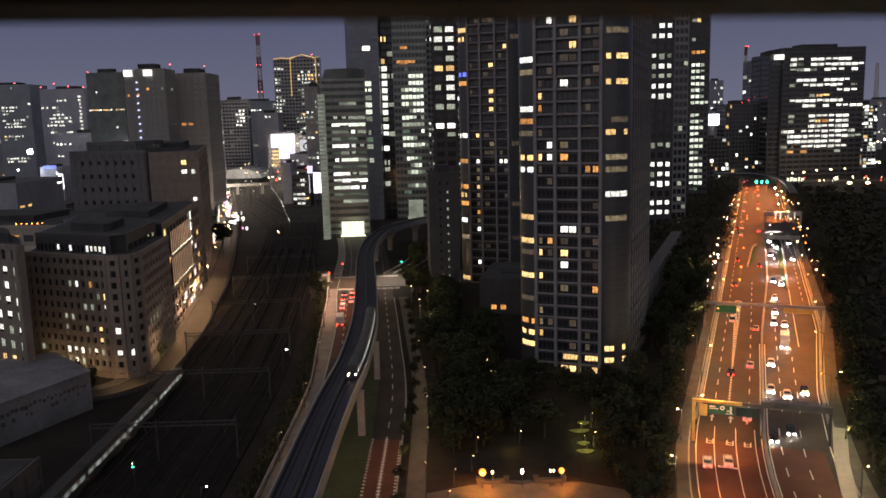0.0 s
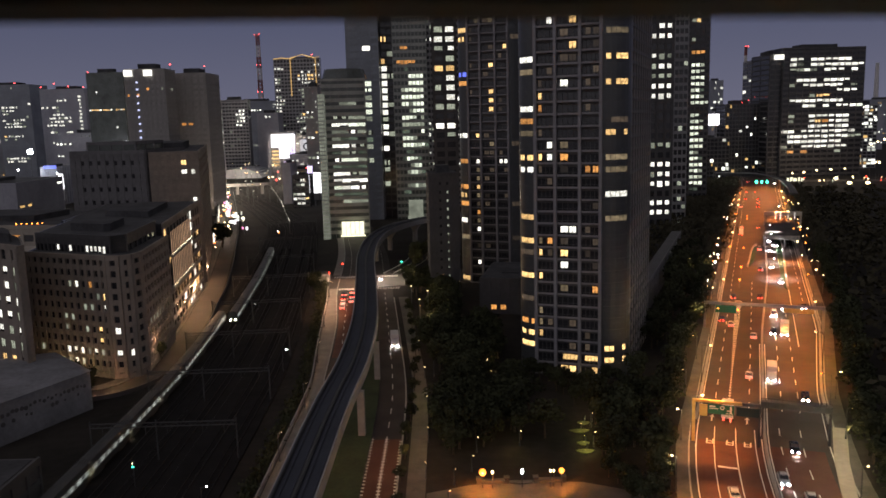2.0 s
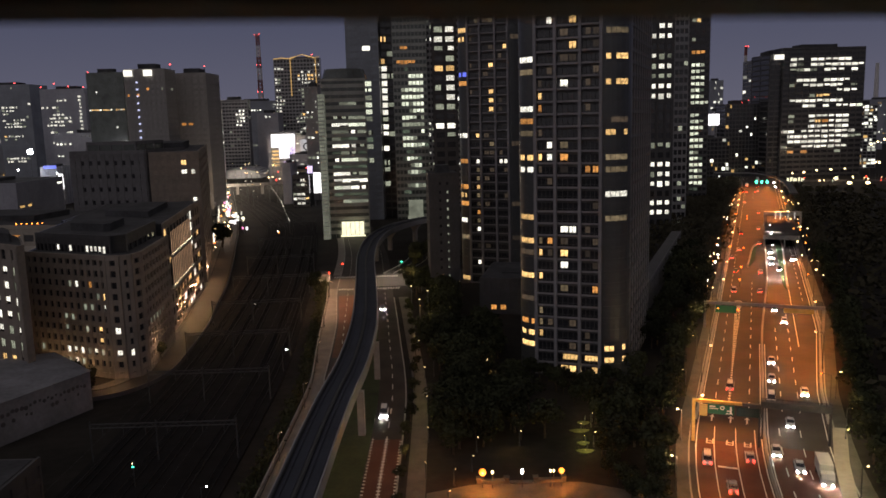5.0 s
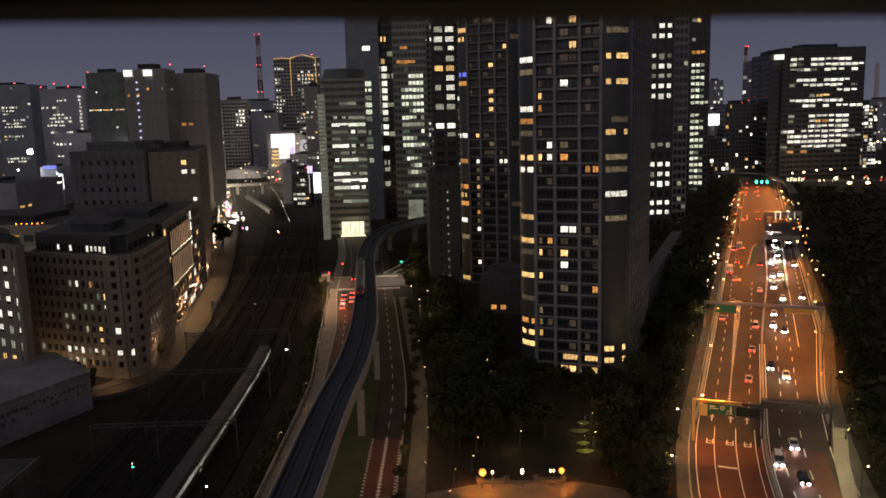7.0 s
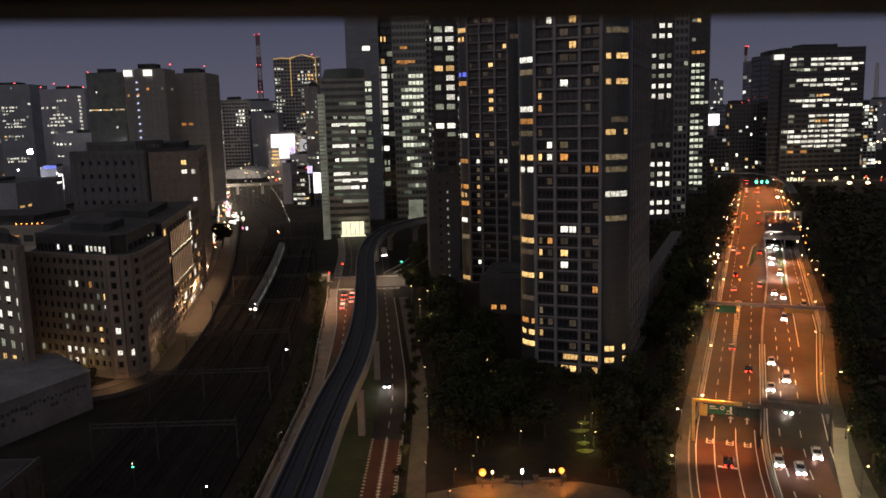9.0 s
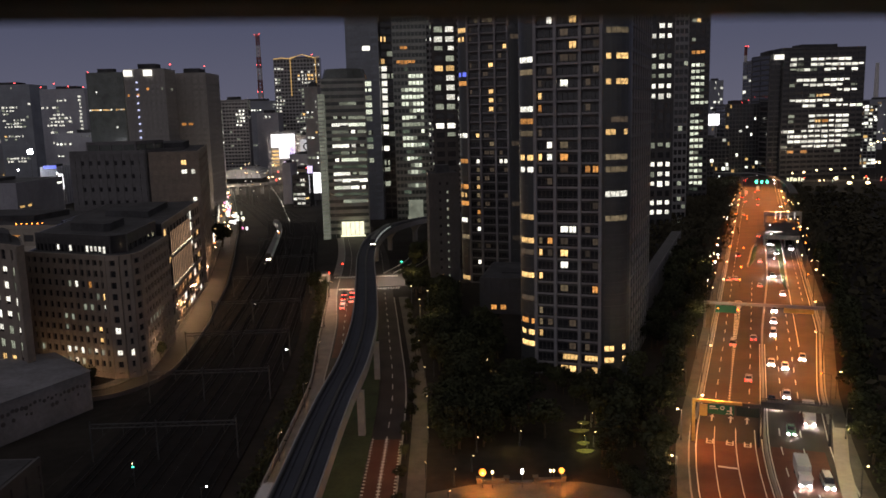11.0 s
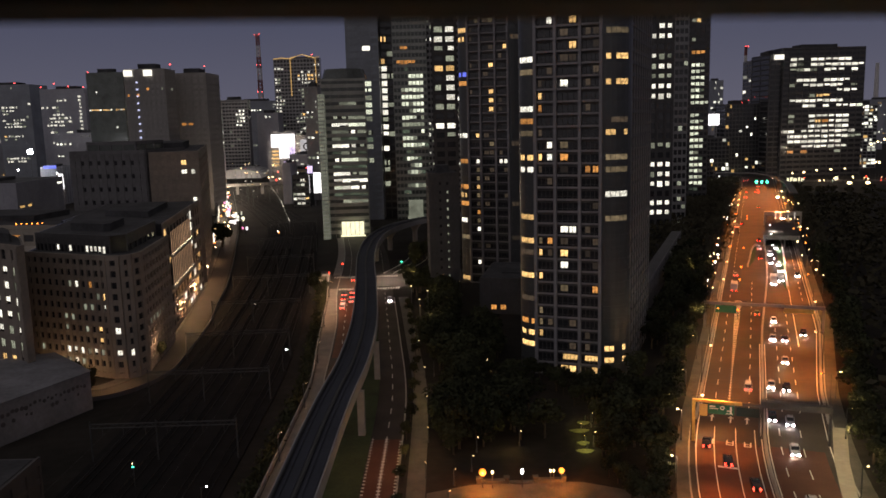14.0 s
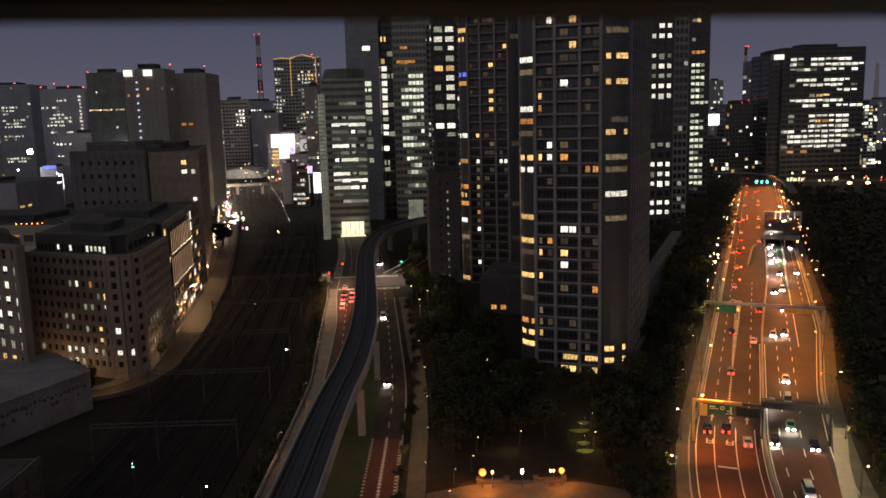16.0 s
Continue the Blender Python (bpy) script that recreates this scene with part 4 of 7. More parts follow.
        part("crown", Shape().prism([(1, 0), (61, 0), (61, 12), (1, 12)], 147.9, 148.6).prism([(24, 0), (52, 0), (52, 12), (24, 12)], 148.6, 150.5), M_darkwall, t)
        for x in (22, 55):
            part("gold_strip", Shape().box(x, -1.2, 100, x + 0.8, -0.4, 149), L_faramber, t)
    arch()
    building("office_block", "dark slab tower with one row of lit windows", rect(-338, 800, -303, 815), 117, 4.2, (14, 3, 0, 0), M_greenglass, M_greenglass,
             lambda e, f, k: (L_warm if k % 4 else L_far) if e == 0 and f == 19 and k != 9 else (L_far if (f, k) in ((15, 10), (23, 3)) else None), pier=0.5, span=2.9, joined=True)
    building("office_block", "dark tower with five bright rows and a column of small lights", rect(-266, 1000, -231, 1014), 94, 4.15, (9, 0, 0, 0), M_greywall, M_glassdark,
             rows(19, "d.....cc. d....ccc. d....dcc. d....ccc. d....cc.. d........ c..d..... d........ d....d... c........ d..d..... d........ d........ c........"), pier=1.0, span=2.1, joined=True)
    building("office_block", "broad far office block with ribbons of white lit windows", rect(-620, 1100, -541, 1150), 124, 4.2, (18, 5, 0, 0), M_bluewall, M_bluewall,
             rows(28, " ".join("." * 9 + q for q in "...d..... ......... ......... ......... ......... ........c ccccc.... dccc..... cd....... .......d. c..cdcc.. .cdccd... ccccccd.. ......... ......... wcdccc... d..d..... ......... ......... ......... ......... ......... dcccccd.. cc.ccc...".split())), pier=0.4, span=1.9, joined=True)
    building("office_block", "far office block half lit, with one bright column of windows", rect(-480, 1000, -426, 1040), 112, 4.2, (12, 3, 0, 0), M_farwall, M_farwall,
             rows(25, "............ ..........c. ....ccc...c. ..........c. cc.cd.....c. ....d.....c. ...ccc....c. ..cccdcc..c. ..ccccdc..c. .ccccc....c. ..d.......c. ..cd..cc.ccc ......d...d. ............ ..cccc..d... ............ ...d..d....."), pier=0.5, span=1.9, joined=True)
    far = [((-232, 1050, -205, 1080), 78, 0.12, 105, M_farwall), ((-560, 900, -500, 940), 66, 0.1, 106, M_farwall),
           ((-420, 900, -350, 940), 60, 0.07, 107, M_farwall), ((-650, 800, -470, 850), 36, 0.1, 108, M_farwall), ((-312, 705, -270, 740), 42, 0.15, 109, M_farwall),
           ((-210, 1250, -120, 1300), 88, 0.1, 110, M_bluewall), ((-330, 1300, -250, 1340), 100, 0.1, 111, M_bluewall), ((-112, 690, -101, 720), 94, 0.35, 112, M_greywall),
           ((-190, 905, -155, 940), 48, 0.1, 113, M_farwall), ((-150, 850, -128, 880), 52, 0.15, 114, M_greywall), ((-128, 660, -121.5, 690), 33, 0.1, 115, M_farwall),
            ((-140, 760, -112, 800), 36, 0.4, 117, M_farwall), ((-130, 690, -114, 740), 26, 0.4, 118, M_tan),
           ((-270, 820, -226, 860), 38, 0.3, 119, M_farwall), ((600, 1300, 700, 1350), 60, 0.2, 120, M_farwall), ((760, 1500, 900, 1540), 80, 0.1, 121, M_bluewall),
           ((395, 1200, 430, 1240), 66, 0.25, 122, M_farwall), ((520, 1150, 560, 1180), 44, 0.3, 123, M_farwall), ((-800, 1300, -640, 1350), 90, 0.15, 124, M_bluewall),
           ((-420, 640, -330, 690), 19, 0.1, 125, M_farwall), ((-250, 620, -205, 660), 30, 0.15, 126, M_tan), ((-330, 480, -250, 540), 34, 0.06, 127, M_farwall)]
    for (x0, y0, x1, y1), h, p, seed, mat in far:
        fh = 4.2 if h > 50 else 3.6
        nb = max(3, int((x1 - x0) / 4.2))
        bays = (nb, max(2, int((y1 - y0) / 8)), 0, 0) if x0 < 0 else (nb, 0, 0, 3)
        building("office_block", "distant city block with scattered lit windows", rect(x0, y0, x1, y1), h, fh, bays, mat, mat,
                 chance(seed, p, [L_far, L_dim, L_faramber, L_cool], [6, 4, 1.2, 1], runs=2), pier=1.4, span=2.3, proud=0.3, joined=True)
    building("office_block", "small dark block with a few bright rows of windows", rect(-115, 630, -102, 652), 25, 3.6, (4, 0, 0, 0), M_darkwall, M_glassdark,
             rows(5, "..c. .dc. .... dcc. cccw .cc."), z0=1.5, pier=0.5, span=1.8)
    # tall slab behind the stone buildings, with a white roof sign
    building("office_tower", "grey-brown slab tower with nearly all windows dark", rect(-211, 560, -184, 582), 103, 4.0, (8, 6, 0, 0), M_slabtower, M_slabtower, spots({(0, 22, 4): L_orange, (0, 22, 7): L_dim, (1, 22, 3): L_dim, (0, 21, 0): L_orange, (0, 21, 2): L_orange, (0, 13, 1): L_orange}), split=True, pier=1.5, span=2.2)
    building("office_tower", "tan slab tower with a few amber windows", rect(-190, 590, -165, 625), 101.5, 4.0, (5, 8, 0, 0), M_slabtower, M_slabtower, spots({(0, 16, 1): L_orange, (0, 16, 2): L_orange, (0, 12, 2): L_orange}), split=True, pier=1.6, span=2.2)
    for x in (-210.9, -197.6):
        solid("roof_sign", Shape().box(x, 558.6, 98.6, x + 5.4, 559.9, 102.6), L_sign, "small white illuminated roof sign", "sign")
    for k in range(11):
        solid("stair_lamp", Shape().box(-203.4, 559.2, 48 + k * 4.6, -202.4, 560.02, 49.0 + k * 4.6), L_stair, "small bluish lamp up a stair", "lamp", group="stair lamps")
    # glowing boards round the station
    vb = thing("video_billboard", "huge white glowing billboard on a block", "billboard", pose(-186, 900, 0))
    part("screen", Shape().box(1.5, -1, 39, 27, 0, 53), L_board, vb)
    part("screen", Shape().box(10, -1, 27, 20, 0, 38.5), L_board, vb)
    part("screen", Shape().box(20.3, -1, 24, 25.5, 0, 38.5), L_screen, vb)
    part("screen", Shape().box(14, -1, 17, 25, 0, 23.5), L_screen, vb)
    for z in (19, 22.5, 26, 30, 34):
        part("lit_strip", Shape().box(2, -1, z, 9, 0, z + 1.5), L_warm, vb)
    part("screen", Shape().box(29, -1, 42, 43, 0, 53), L_dim, vb)
    part("housing", Shape().box(28.5, 0, 0, 43.5, 4, 54), M_greywall, vb)
    part("housing", Shape().box(0, 0, 0, 28, 5, 56), M_greywall, vb)
    wb = thing("logo_board", "white wall board with a dark ring", "billboard", pose(-143, 840, 0))
    # the board glows by itself in place of a flood lamp
    part("board", Shape().box(0, 0, 33.5, 14, 1, 48), L_boardglow, wb)
    part("post", Shape().box(2, 0.2, 0, 4, 0.9, 33.5).box(10, 0.2, 0, 12, 0.9, 33.5), M_steel, wb)
    ring = Shape()
    for i in range(20):
        a, b = 2 * math.pi * i / 20, 2 * math.pi * (i + 1) / 20
        ring.poly([(7 + r * math.cos(q), -0.05, 40.8 + r * math.sin(q)) for r, q in ((4.2, a), (4.2, b), (2.7, b), (2.7, a))])
    part("ring", ring, M_black, wb)
    for x, y, z0, z1, w, mat in ((-100.3, 642, 10, 26, 6.5, L_board), (-109, 668, 12, 30, 4, L_screen), (-156, 858, 26, 46, 4, L_screen), (-160, 860, 18, 26, 8, L_neon), (-240, 815, 20, 34, 7, L_cool), (-194.5, 690, 44, 51.8, 7.4, L_board), (-187.5, 688, 34.5, 40, 4.6, L_warm),
                                 (-206, 640, 24, 34, 5, L_warm), (-327.5, 699, 14, 27, 4.5, L_board), (-319.5, 640, 15, 17.5, 10, L_warm), (-430, 760, 34, 50, 16, L_board), (-372, 640, 20, 36, 9, L_cool), (-455, 795, 52, 58, 14, L_blue), (-470, 790, 40, 46, 18, L_faramber)):
        t = solid("shop_sign", Shape().box(0.3, 0.8, 0, 0.9, 1.5, z1).box(w - 0.9, 0.8, 0, w - 0.3, 1.5, z1).box(0.3, 0.8, z0, w - 0.3, 1.4, z1 - 0.5), M_steel, "glowing advertising sign on steel posts", "sign", pose(x, y, 0))
        part("panel", Shape().box(0, 0, z0, w, 0.8, z1), mat, t)
    # floodlit white hall with a fluted front and a blue sign
    wh = building("hall", "floodlit white hall with a fluted front", rect(-341, 698, -327, 726), 33, 11.0, (9, 6, 0, 0), M_white, M_farwall, None, pier=0.9, span=0.8, category="hall")
    part("roof_sign", Shape().box(3, -0.8, 31.8, 14, -0.3, 34.4), L_blue, wh, "blue glowing roof sign")
    lamp("flood_light", "POINT", (-352, 676, 40), 26000, (0.92, 0.95, 1.0), 1.0)
    lamp("flood_light", "POINT", (-394, 782, 46), 25000, (0.92, 0.95, 1.0), 1.0)
    # elevated road, curved and brightly lit, crossing far behind
    arc = smooth_line([(-330, 800), (-250, 770), (-190, 760), (-150, 780), (-120, 830), (-100, 900)])
    dk = thing("elevated_road", "lit elevated road curving round the station", "elevated road", kind="structure")
    part("deck", strip(flat(offset_line(arc, -6)), flat(offset_line(arc, 6)), 8, 9.5), M_concrete, dk)
    part("parapet", strip(flat(offset_line(arc, 5.7)), flat(offset_line(arc, 6)), 9.5, 10.8), M_concrete, dk)
    for k in range(0, len(arc), 4):
        part("pier", Shape().box(-1.2, -1.2, 0, 1.2, 1.2, 8), M_concrete, dk, m=Matrix.Translation((arc[k][0], arc[k][1], 0)))
    roof = Shape()
    for k in range(12):
        a, b = math.pi * k / 12, math.pi * (k + 1) / 12
        roof.prism([(-215 + 24 * math.cos(b), 868), (-215 + 24 * math.cos(a), 868), (-215 + 24 * math.cos(a), 930), (-215 + 24 * math.cos(b), 930)], 8, 9 + 9 * math.sin((a + b) / 2))
    solid("station_roof", roof, M_bluewall, "pale barrel roof of the station", "station roof")

    # stone block at the corner with a curved front
    foot = [(-112.5, 217.5), (-86.4, 206.4), (-83, 206.2), (-80.8, 208), (-79.8, 212), (-83, 243), (-118, 258)]
    front = rows(8, "......dc.a.. ..........dw ........dd.c .....dd..... .....d..d.w. ..........w. .d...cccdcd. ....ddcd....")
    building("office_block", "dark limestone office block with rows of recessed windows", foot, 32.4, 3.0, (12, 1, 1, 1, 9, 0, 0), M_stone, M_glassdark,
                  lambda e, f, k: L_cool if (e, f) in ((1, 4), (1, 2), (2, 2)) else (L_dim if e == 4 and f == 4 and k in (1, 2, 3, 4, 5) else front(e, f, k)), pier=1.0, span=1.35, proud=0.5, z0=-0.7, split=True)
    up = [(-111, 221), (-86.5, 210.3), (-83.5, 213), (-86, 242), (-116, 254)]
    building("penthouse", "set-back top storey with a lit meeting room", [(p[0], p[1]) for p in up], 37, 4.2, (18, 0, 6, 0, 0), M_darkwall, M_glassdark,
             lambda e, f, k: L_cool if e == 0 and f == 7 and (k in (12, 13, 14, 15, 16) or k in (5, 8)) else None, split=True, pier=0.4, span=2.3, z0=1.9, category="top storey")
    solid("stair_wing", Shape().box(-120.5, 219.5, 0, -112.8, 232, 31.5).box(-120.8, 219.2, 31.5, -112.8, 232.3, 32.0), M_tan, "plain pale stone end wing washed by a warm lamp", "stair wing")
    for z in (3.4, 6.8):
        solid("stair_window", Shape().box(-115.2, 219.3, z, -113.6, 219.52, z + 2.4), L_warm, "warm lit window low on the end wing", "window")
    lamp("yard_light", "POINT", (-117, 213.5, 6), 900, (1.0, 0.6, 0.3), 0.4)
    for x, y in ((-104.5, 206.5), (-95, 202.5)):
        post_lamp((x, y), 3.2, 0.2, L_lamp, "warm yard lamp before the stone block")
        lamp("yard_light", "POINT", (x + 0.3, y + 0.6, 3.4), 420, (1.0, 0.58, 0.28), 0.3)
    # wing with louvres along the side street; their amber uplight is put in as glowing panels
    wb2 = building("office_block", "street wing with two storeys of louvres between glowing panels", [(-85.2, 246), (-86.2, 252), (-96.5, 322), (-130, 318), (-123, 262)], 35.6, 4.3, (1, 12, 0, 0, 0), M_stone, M_glassdark,
                   chance(83, lambda f, k: 0.3 if f < 3 else 0.1, [L_warm, L_cool]), split=True, pier=0.8, span=1.5)
    m, w = edge_matrix((-86.2, 252), (-96.5, 322), (-85.2, 246))
    for z0, z1 in ((15.0, 23.4), (25.0, 32.0)):
        part("louvre_backing", Shape().box(2, -0.6, z0, w * 0.62, -0.45, z1), M_darkwall, wb2, m=m)
        step = (w * 0.62 - 2.4) / 13
        fin = Shape().box(0, -0.86, z0, 1.1, -0.58, z1).mesh("louvre", M_darkwall)
        pan = Shape().box(1.12, -0.66, z0 + 0.1, step - 0.02, -0.59, z1 - 0.1).mesh("louvre_panel", L_facade)
        bulb = Shape().ball((0.9, -1.2, z0 + 0.12), 0.09, 6, 4).mesh("bulb", L_bulb)
        for i in range(13):
            at = m @ Matrix.Translation((2.2 + i * step, 0, 0))
            part("louvre", fin, M_darkwall, wb2, m=at)
            part("louvre_panel", pan, L_facade, wb2, m=at)
            part("bulb", bulb, L_bulb, wb2, m=at)
        part("ledge", Shape().box(1.5, -1.4, z0 - 0.8, w * 0.63, 0, z0), M_concrete, wb2, m=m)
    for z in (31, 27, 22):
        part("lit_strip", Shape().box(w * 0.64, -0.55, z, w * 0.64 + 2.0, -0.45, z + 3.0), L_cool, wb2, m=m)
    # classical block behind, in steps, with square dark windows
    building("office_block", "massive stone office block in shade with square windows", rect(-151, 335, -118, 368, -10), 55.5, 5.35, (9, 5, 0, 0), M_darkstone, M_glassdark, None, split=True, pier=2.3, span=3.6, proud=0.45, category="office block")
    building("office_block", "top step of the stone block", rect(-146, 340, -124, 362, -10), 59, 5.4, (4, 3, 0, 0), M_darkstone, M_greenglass, None, pier=0.5, span=1.4, proud=0.2, roof=False)
    building("office_block", "brown stone corner block along the side street, some rooms lit", [(-99, 335), (-128, 450), (-160, 440), (-117, 329)], 54.5, 3.8, (9, 0, 0, 5), M_stone, M_stone,
             rows(12, "...w. ...cc ..... ..... ....c ...cc ..... ....c ..... ....d ....w", 3), z0=2.8, split=True, pier=1.6, span=2.0)
    building("office_block", "dark block beside the station street", [(-142, 470), (-176, 600), (-215, 590), (-175, 462)], 36, 4.2, (10, 0, 0, 3), M_tan, M_darkwall, chance(86, 0.3, [L_warm, L_cool]), pier=1.2, span=1.9)
    # near left block with lit windows
    building("office_block", "plain brown stone office block with columns of lit windows", [(-125, 206), (-99.4, 189.3), (-99.1, 190.4), (-108, 206), (-118, 218)], 38.0, 3.67, (7, 1, 3, 0, 0), M_stone, M_glassdark,
             rows(8, "...d.cd .....cd ....ccc ....ccd ....cdc ....ddd ....ww. ....ccd"), z0=0.7, split=True, pier=2.3, span=1.7)
    for k in range(6):
        solid("parapet_light", Shape().ball((-141 + k * 1.75, 268.5, 34.3), 0.24, 6, 4), L_sodium, "small orange light on a parapet", "lamp", group="parapet lights")
    building("office_block", "green-roofed low block behind the corner", rect(-190, 274, -122, 318, -10), 34, 4.0, (14, 4, 0, 0), M_tan, M_darkwall, chance(88, 0.04, [L_orange]), pier=1.2, span=1.8)

    # long low wing on the far side of the near tower
    a, b, c, d = avenue(268, -31.5), avenue(395, -31.5), avenue(395, -35.5), avenue(268, -35.5)
    building("podium", "long pale low wing beside the tower", [tuple(d[:2]), tuple(a[:2]), tuple(b[:2]), tuple(c[:2])], 10, 3.3, (3, 24, 0, 0), M_darkstone, M_darkwall, chance(91, 0.04, [L_dim]), roof=False, pier=2.4, span=2.6, proud=0.2, category="podium")
    # white shed with scattered dark marks on its long wall
    foot = [(-93.5, 160.5), (-83, 183.5), (-99, 200), (-124, 190), (-122, 168)]
    sh = thing("warehouse", "weathered pale grey sheet-clad shed with dark printed marks", "warehouse", pose(-93.5, 160.5, 0))
    loc = [(p[0] + 93.5, p[1] - 160.5) for p in foot]
    part("wall", Shape().prism(loc, 0, 9.2), M_shed, sh)
    cx, cy = sum(p[0] for p in loc) / 5, sum(p[1] for p in loc) / 5
    part("roof", Shape().prism([(cx + (p[0] - cx) * 1.02, cy + (p[1] - cy) * 1.02) for p in loc], 9.2, 10.0, [(cx + (p[0] - cx) * 0.55, cy + (p[1] - cy) * 0.8) for p in loc]), M_shed, sh)
    m, w = edge_matrix(foot[0], foot[1], foot[0])
    rng = random.Random(3)
    for i in range(21):
        x = 1.2 + i * 1.12 + rng.uniform(-0.15, 0.15)
        for z, keep in ((6.4, 1.0), (4.4, 0.4)):
            if rng.random() > keep:
                continue
            r, zz = rng.uniform(0.28, 0.55), z + rng.uniform(-0.35, 0.35)
            part("mark", Shape().tube((x, -0.04, zz), (x, 0.0, zz), r, r, 8), M_darkwall, sh, m=m)
    building("shed", "low dark roofed shed beside the tracks", rect(-104, 98, -72, 136), 8, 4, (8, 8, 0, 0), M_darkwall, M_darkwall, None, category="shed")


def signs_and_gantries():
    # sign bridge over the lanes, ochre steel with a green board
    p = avenue(163, 0)
    m = pose(p.x, p.y, 0, 0, 0, TURN)
    t = thing("sign_gantry", "ochre steel sign bridge with a green direction board", "road sign", m)
    part("post", Shape().box(-10.3, -0.3, 0, -9.7, 0.3, 8.7), M_amber, t)
    part("post", Shape().box(2.1, -0.2, 0, 2.5, 0.2, 8.7), M_darksteel, t)
    part("beam", Shape().box(-10.3, -0.3, 8.2, -1.0, 0.3, 8.75), M_amber, t)
    part("beam_end", Shape().box(-1.0, -0.3, 8.2, 2.5, 0.3, 8.75), M_darksteel, t)
    bd = part("board", Shape().box(-7.3, -0.62, 6.2, -2.4, -0.42, 8.1), M_sign, t, "green direction board")
    # right board: its dimness is put into a darker green
    part("board", Shape().box(-2.0, -0.62, 6.2, 2.2, -0.42, 8.0), M_signdim, t, "green direction board")
    part("yellow_panel", Shape().box(-8.9, -0.62, 5.6, -7.4, -0.42, 8.0), M_amber, t)
    bars = Shape().box(-7.0, -0.65, 7.55, -5.9, -0.62, 7.85).box(-7.0, -0.65, 7.2, -5.3, -0.62, 7.35).box(-3.2, -0.65, 6.4, -2.85, -0.62, 7.9).box(-3.7, -0.65, 6.9, -3.2, -0.62, 7.15).box(-3.9, -0.65, 6.4, -2.6, -0.62, 6.55)
    for i in range(8):
        a, b = math.pi * i / 4, math.pi * (i + 1) / 4
        bars.poly([(-4.6 + r * math.cos(q), -0.64, 7.55 + r * math.sin(q)) for r, q in ((0.42, a), (0.42, b), (0.26, b), (0.26, a))])
    tagged(part("sign_bars", bars, M_paint, bd), kind="stuff")
    t2 = thing("footbridge", "dark enclosed beam bridge over the lanes", "bridge", pose(*avenue(167.6, 0), 0, 0, TURN), kind="structure")
    part("beam", Shape().box(2.6, -0.7, 6.9, 15.6, 0.7, 7.9).box(2.6, -0.8, 6.75, 15.6, 0.8, 6.9).box(2.6, -0.8, 7.9, 15.6, 0.8, 8.05), M_darksteel, t2)
    part("rail", Shape().box(2.6, -0.8, 8.75, 15.6, -0.72, 8.85), M_darksteel, t2)
    for k in range(14):
        part("baluster", Shape().box(2.6 + k * 0.98, -0.79, 8.05, 2.68 + k * 0.98, -0.73, 8.76), M_darksteel, t2)
    part("post", Shape().box(15.1, -0.25, 0, 15.6, 0.25, 6.75), M_darksteel, t2)
    part("post", Shape().box(2.9, -0.2, 0, 3.25, 0.2, 6.75), M_darksteel, t2)
    # broad beam across the whole avenue
    t3 = thing("portal_gantry", "long grey portal beam across the avenue", "gantry", pose(*avenue(255, 0), 0, 0, TURN))
    part("beam", Shape().box(-13.0, -0.5, 7.5, 20.6, 0.5, 8.3), M_greywall, t3)
    for x in (-13.0, 19.9):
        part("post", Shape().box(x, -0.4, 0, x + 0.7, 0.4, 7.5), M_greywall, t3)
    part("board", Shape().box(-9.6, -1.0, 5.2, -3.6, -0.8, 7.4), M_sign, t3, "green direction board")
    part("message_board", Shape().box(9.5, -1.1, 6.2, 17.6, -0.8, 7.5), M_amber, t3, "orange lit message board")
    t4 = thing("portal_gantry", "far dark beam with lamps over the ramp", "gantry", pose(*avenue(500, 0), 0, 0, TURN))
    part("beam", Shape().box(6.0, -2.0, 6.0, 26, 2.0, 8.0), M_concrete, t4)
    for x in (6.0, 25.0):
        part("post", Shape().box(x, -0.8, 0, x + 1.0, 0.8, 6.0), M_concrete, t4)
    for x in (12, 14.5, 18.5, 22):
        part("lamp_strip", Shape().box(x, -2.2, 4.2, x + 0.5, -2.02, 7.8), L_cool, t4)
    # underpass ramps: curved side walls, strips coloured for green light, a dark deck over the mouth
    t5 = thing("underpass", "underpass ramp between pale walls and green-tinted strips", "underpass", kind="structure")
    for wall, bank in (([(362, -1.2), (380, -0.6), (400, 0.0), (412, 0.8), (420, 2.2)], [(362, -0.9), (380, 1.4), (400, 1.9), (412, 2.2), (420, 2.6)]),
                       ([(318, 13.0), (335, 12.9), (421, 13.8), (448, 12.4), (466, 10.4)], [(318, 12.6), (335, 11.4), (421, 10.9), (448, 10.8), (466, 10.2)])):
        wl_ = smooth_line([tuple(avenue(*p)[:2]) for p in wall])
        bl_ = smooth_line([tuple(avenue(*p)[:2]) for p in bank])
        part("ramp_wall", strip(flat(offset_line(wl_, -0.3)), flat(offset_line(wl_, 0.3)), 0, 1.3), M_concrete, t5)
        k = min(len(wl_), len(bl_))
        pair = (flat(wl_[:k]), flat(bl_[:k])) if wall[0][1] < 0 else (flat(bl_[:k]), flat(wl_[:k]))
        part("bank", strip(*pair, 0.02, 0.5), M_greenlit, t5)
    deck = [tuple(avenue(s, n)[:2]) for s, n in ((420, 5.0), (420, 21.3), (478, 23.2), (478, 6.6))]
    part("deck", Shape().prism(deck, 4.0, 4.6), M_asphalt, t5)
    a, b = avenue(420, 5.0), avenue(420, 21.3)
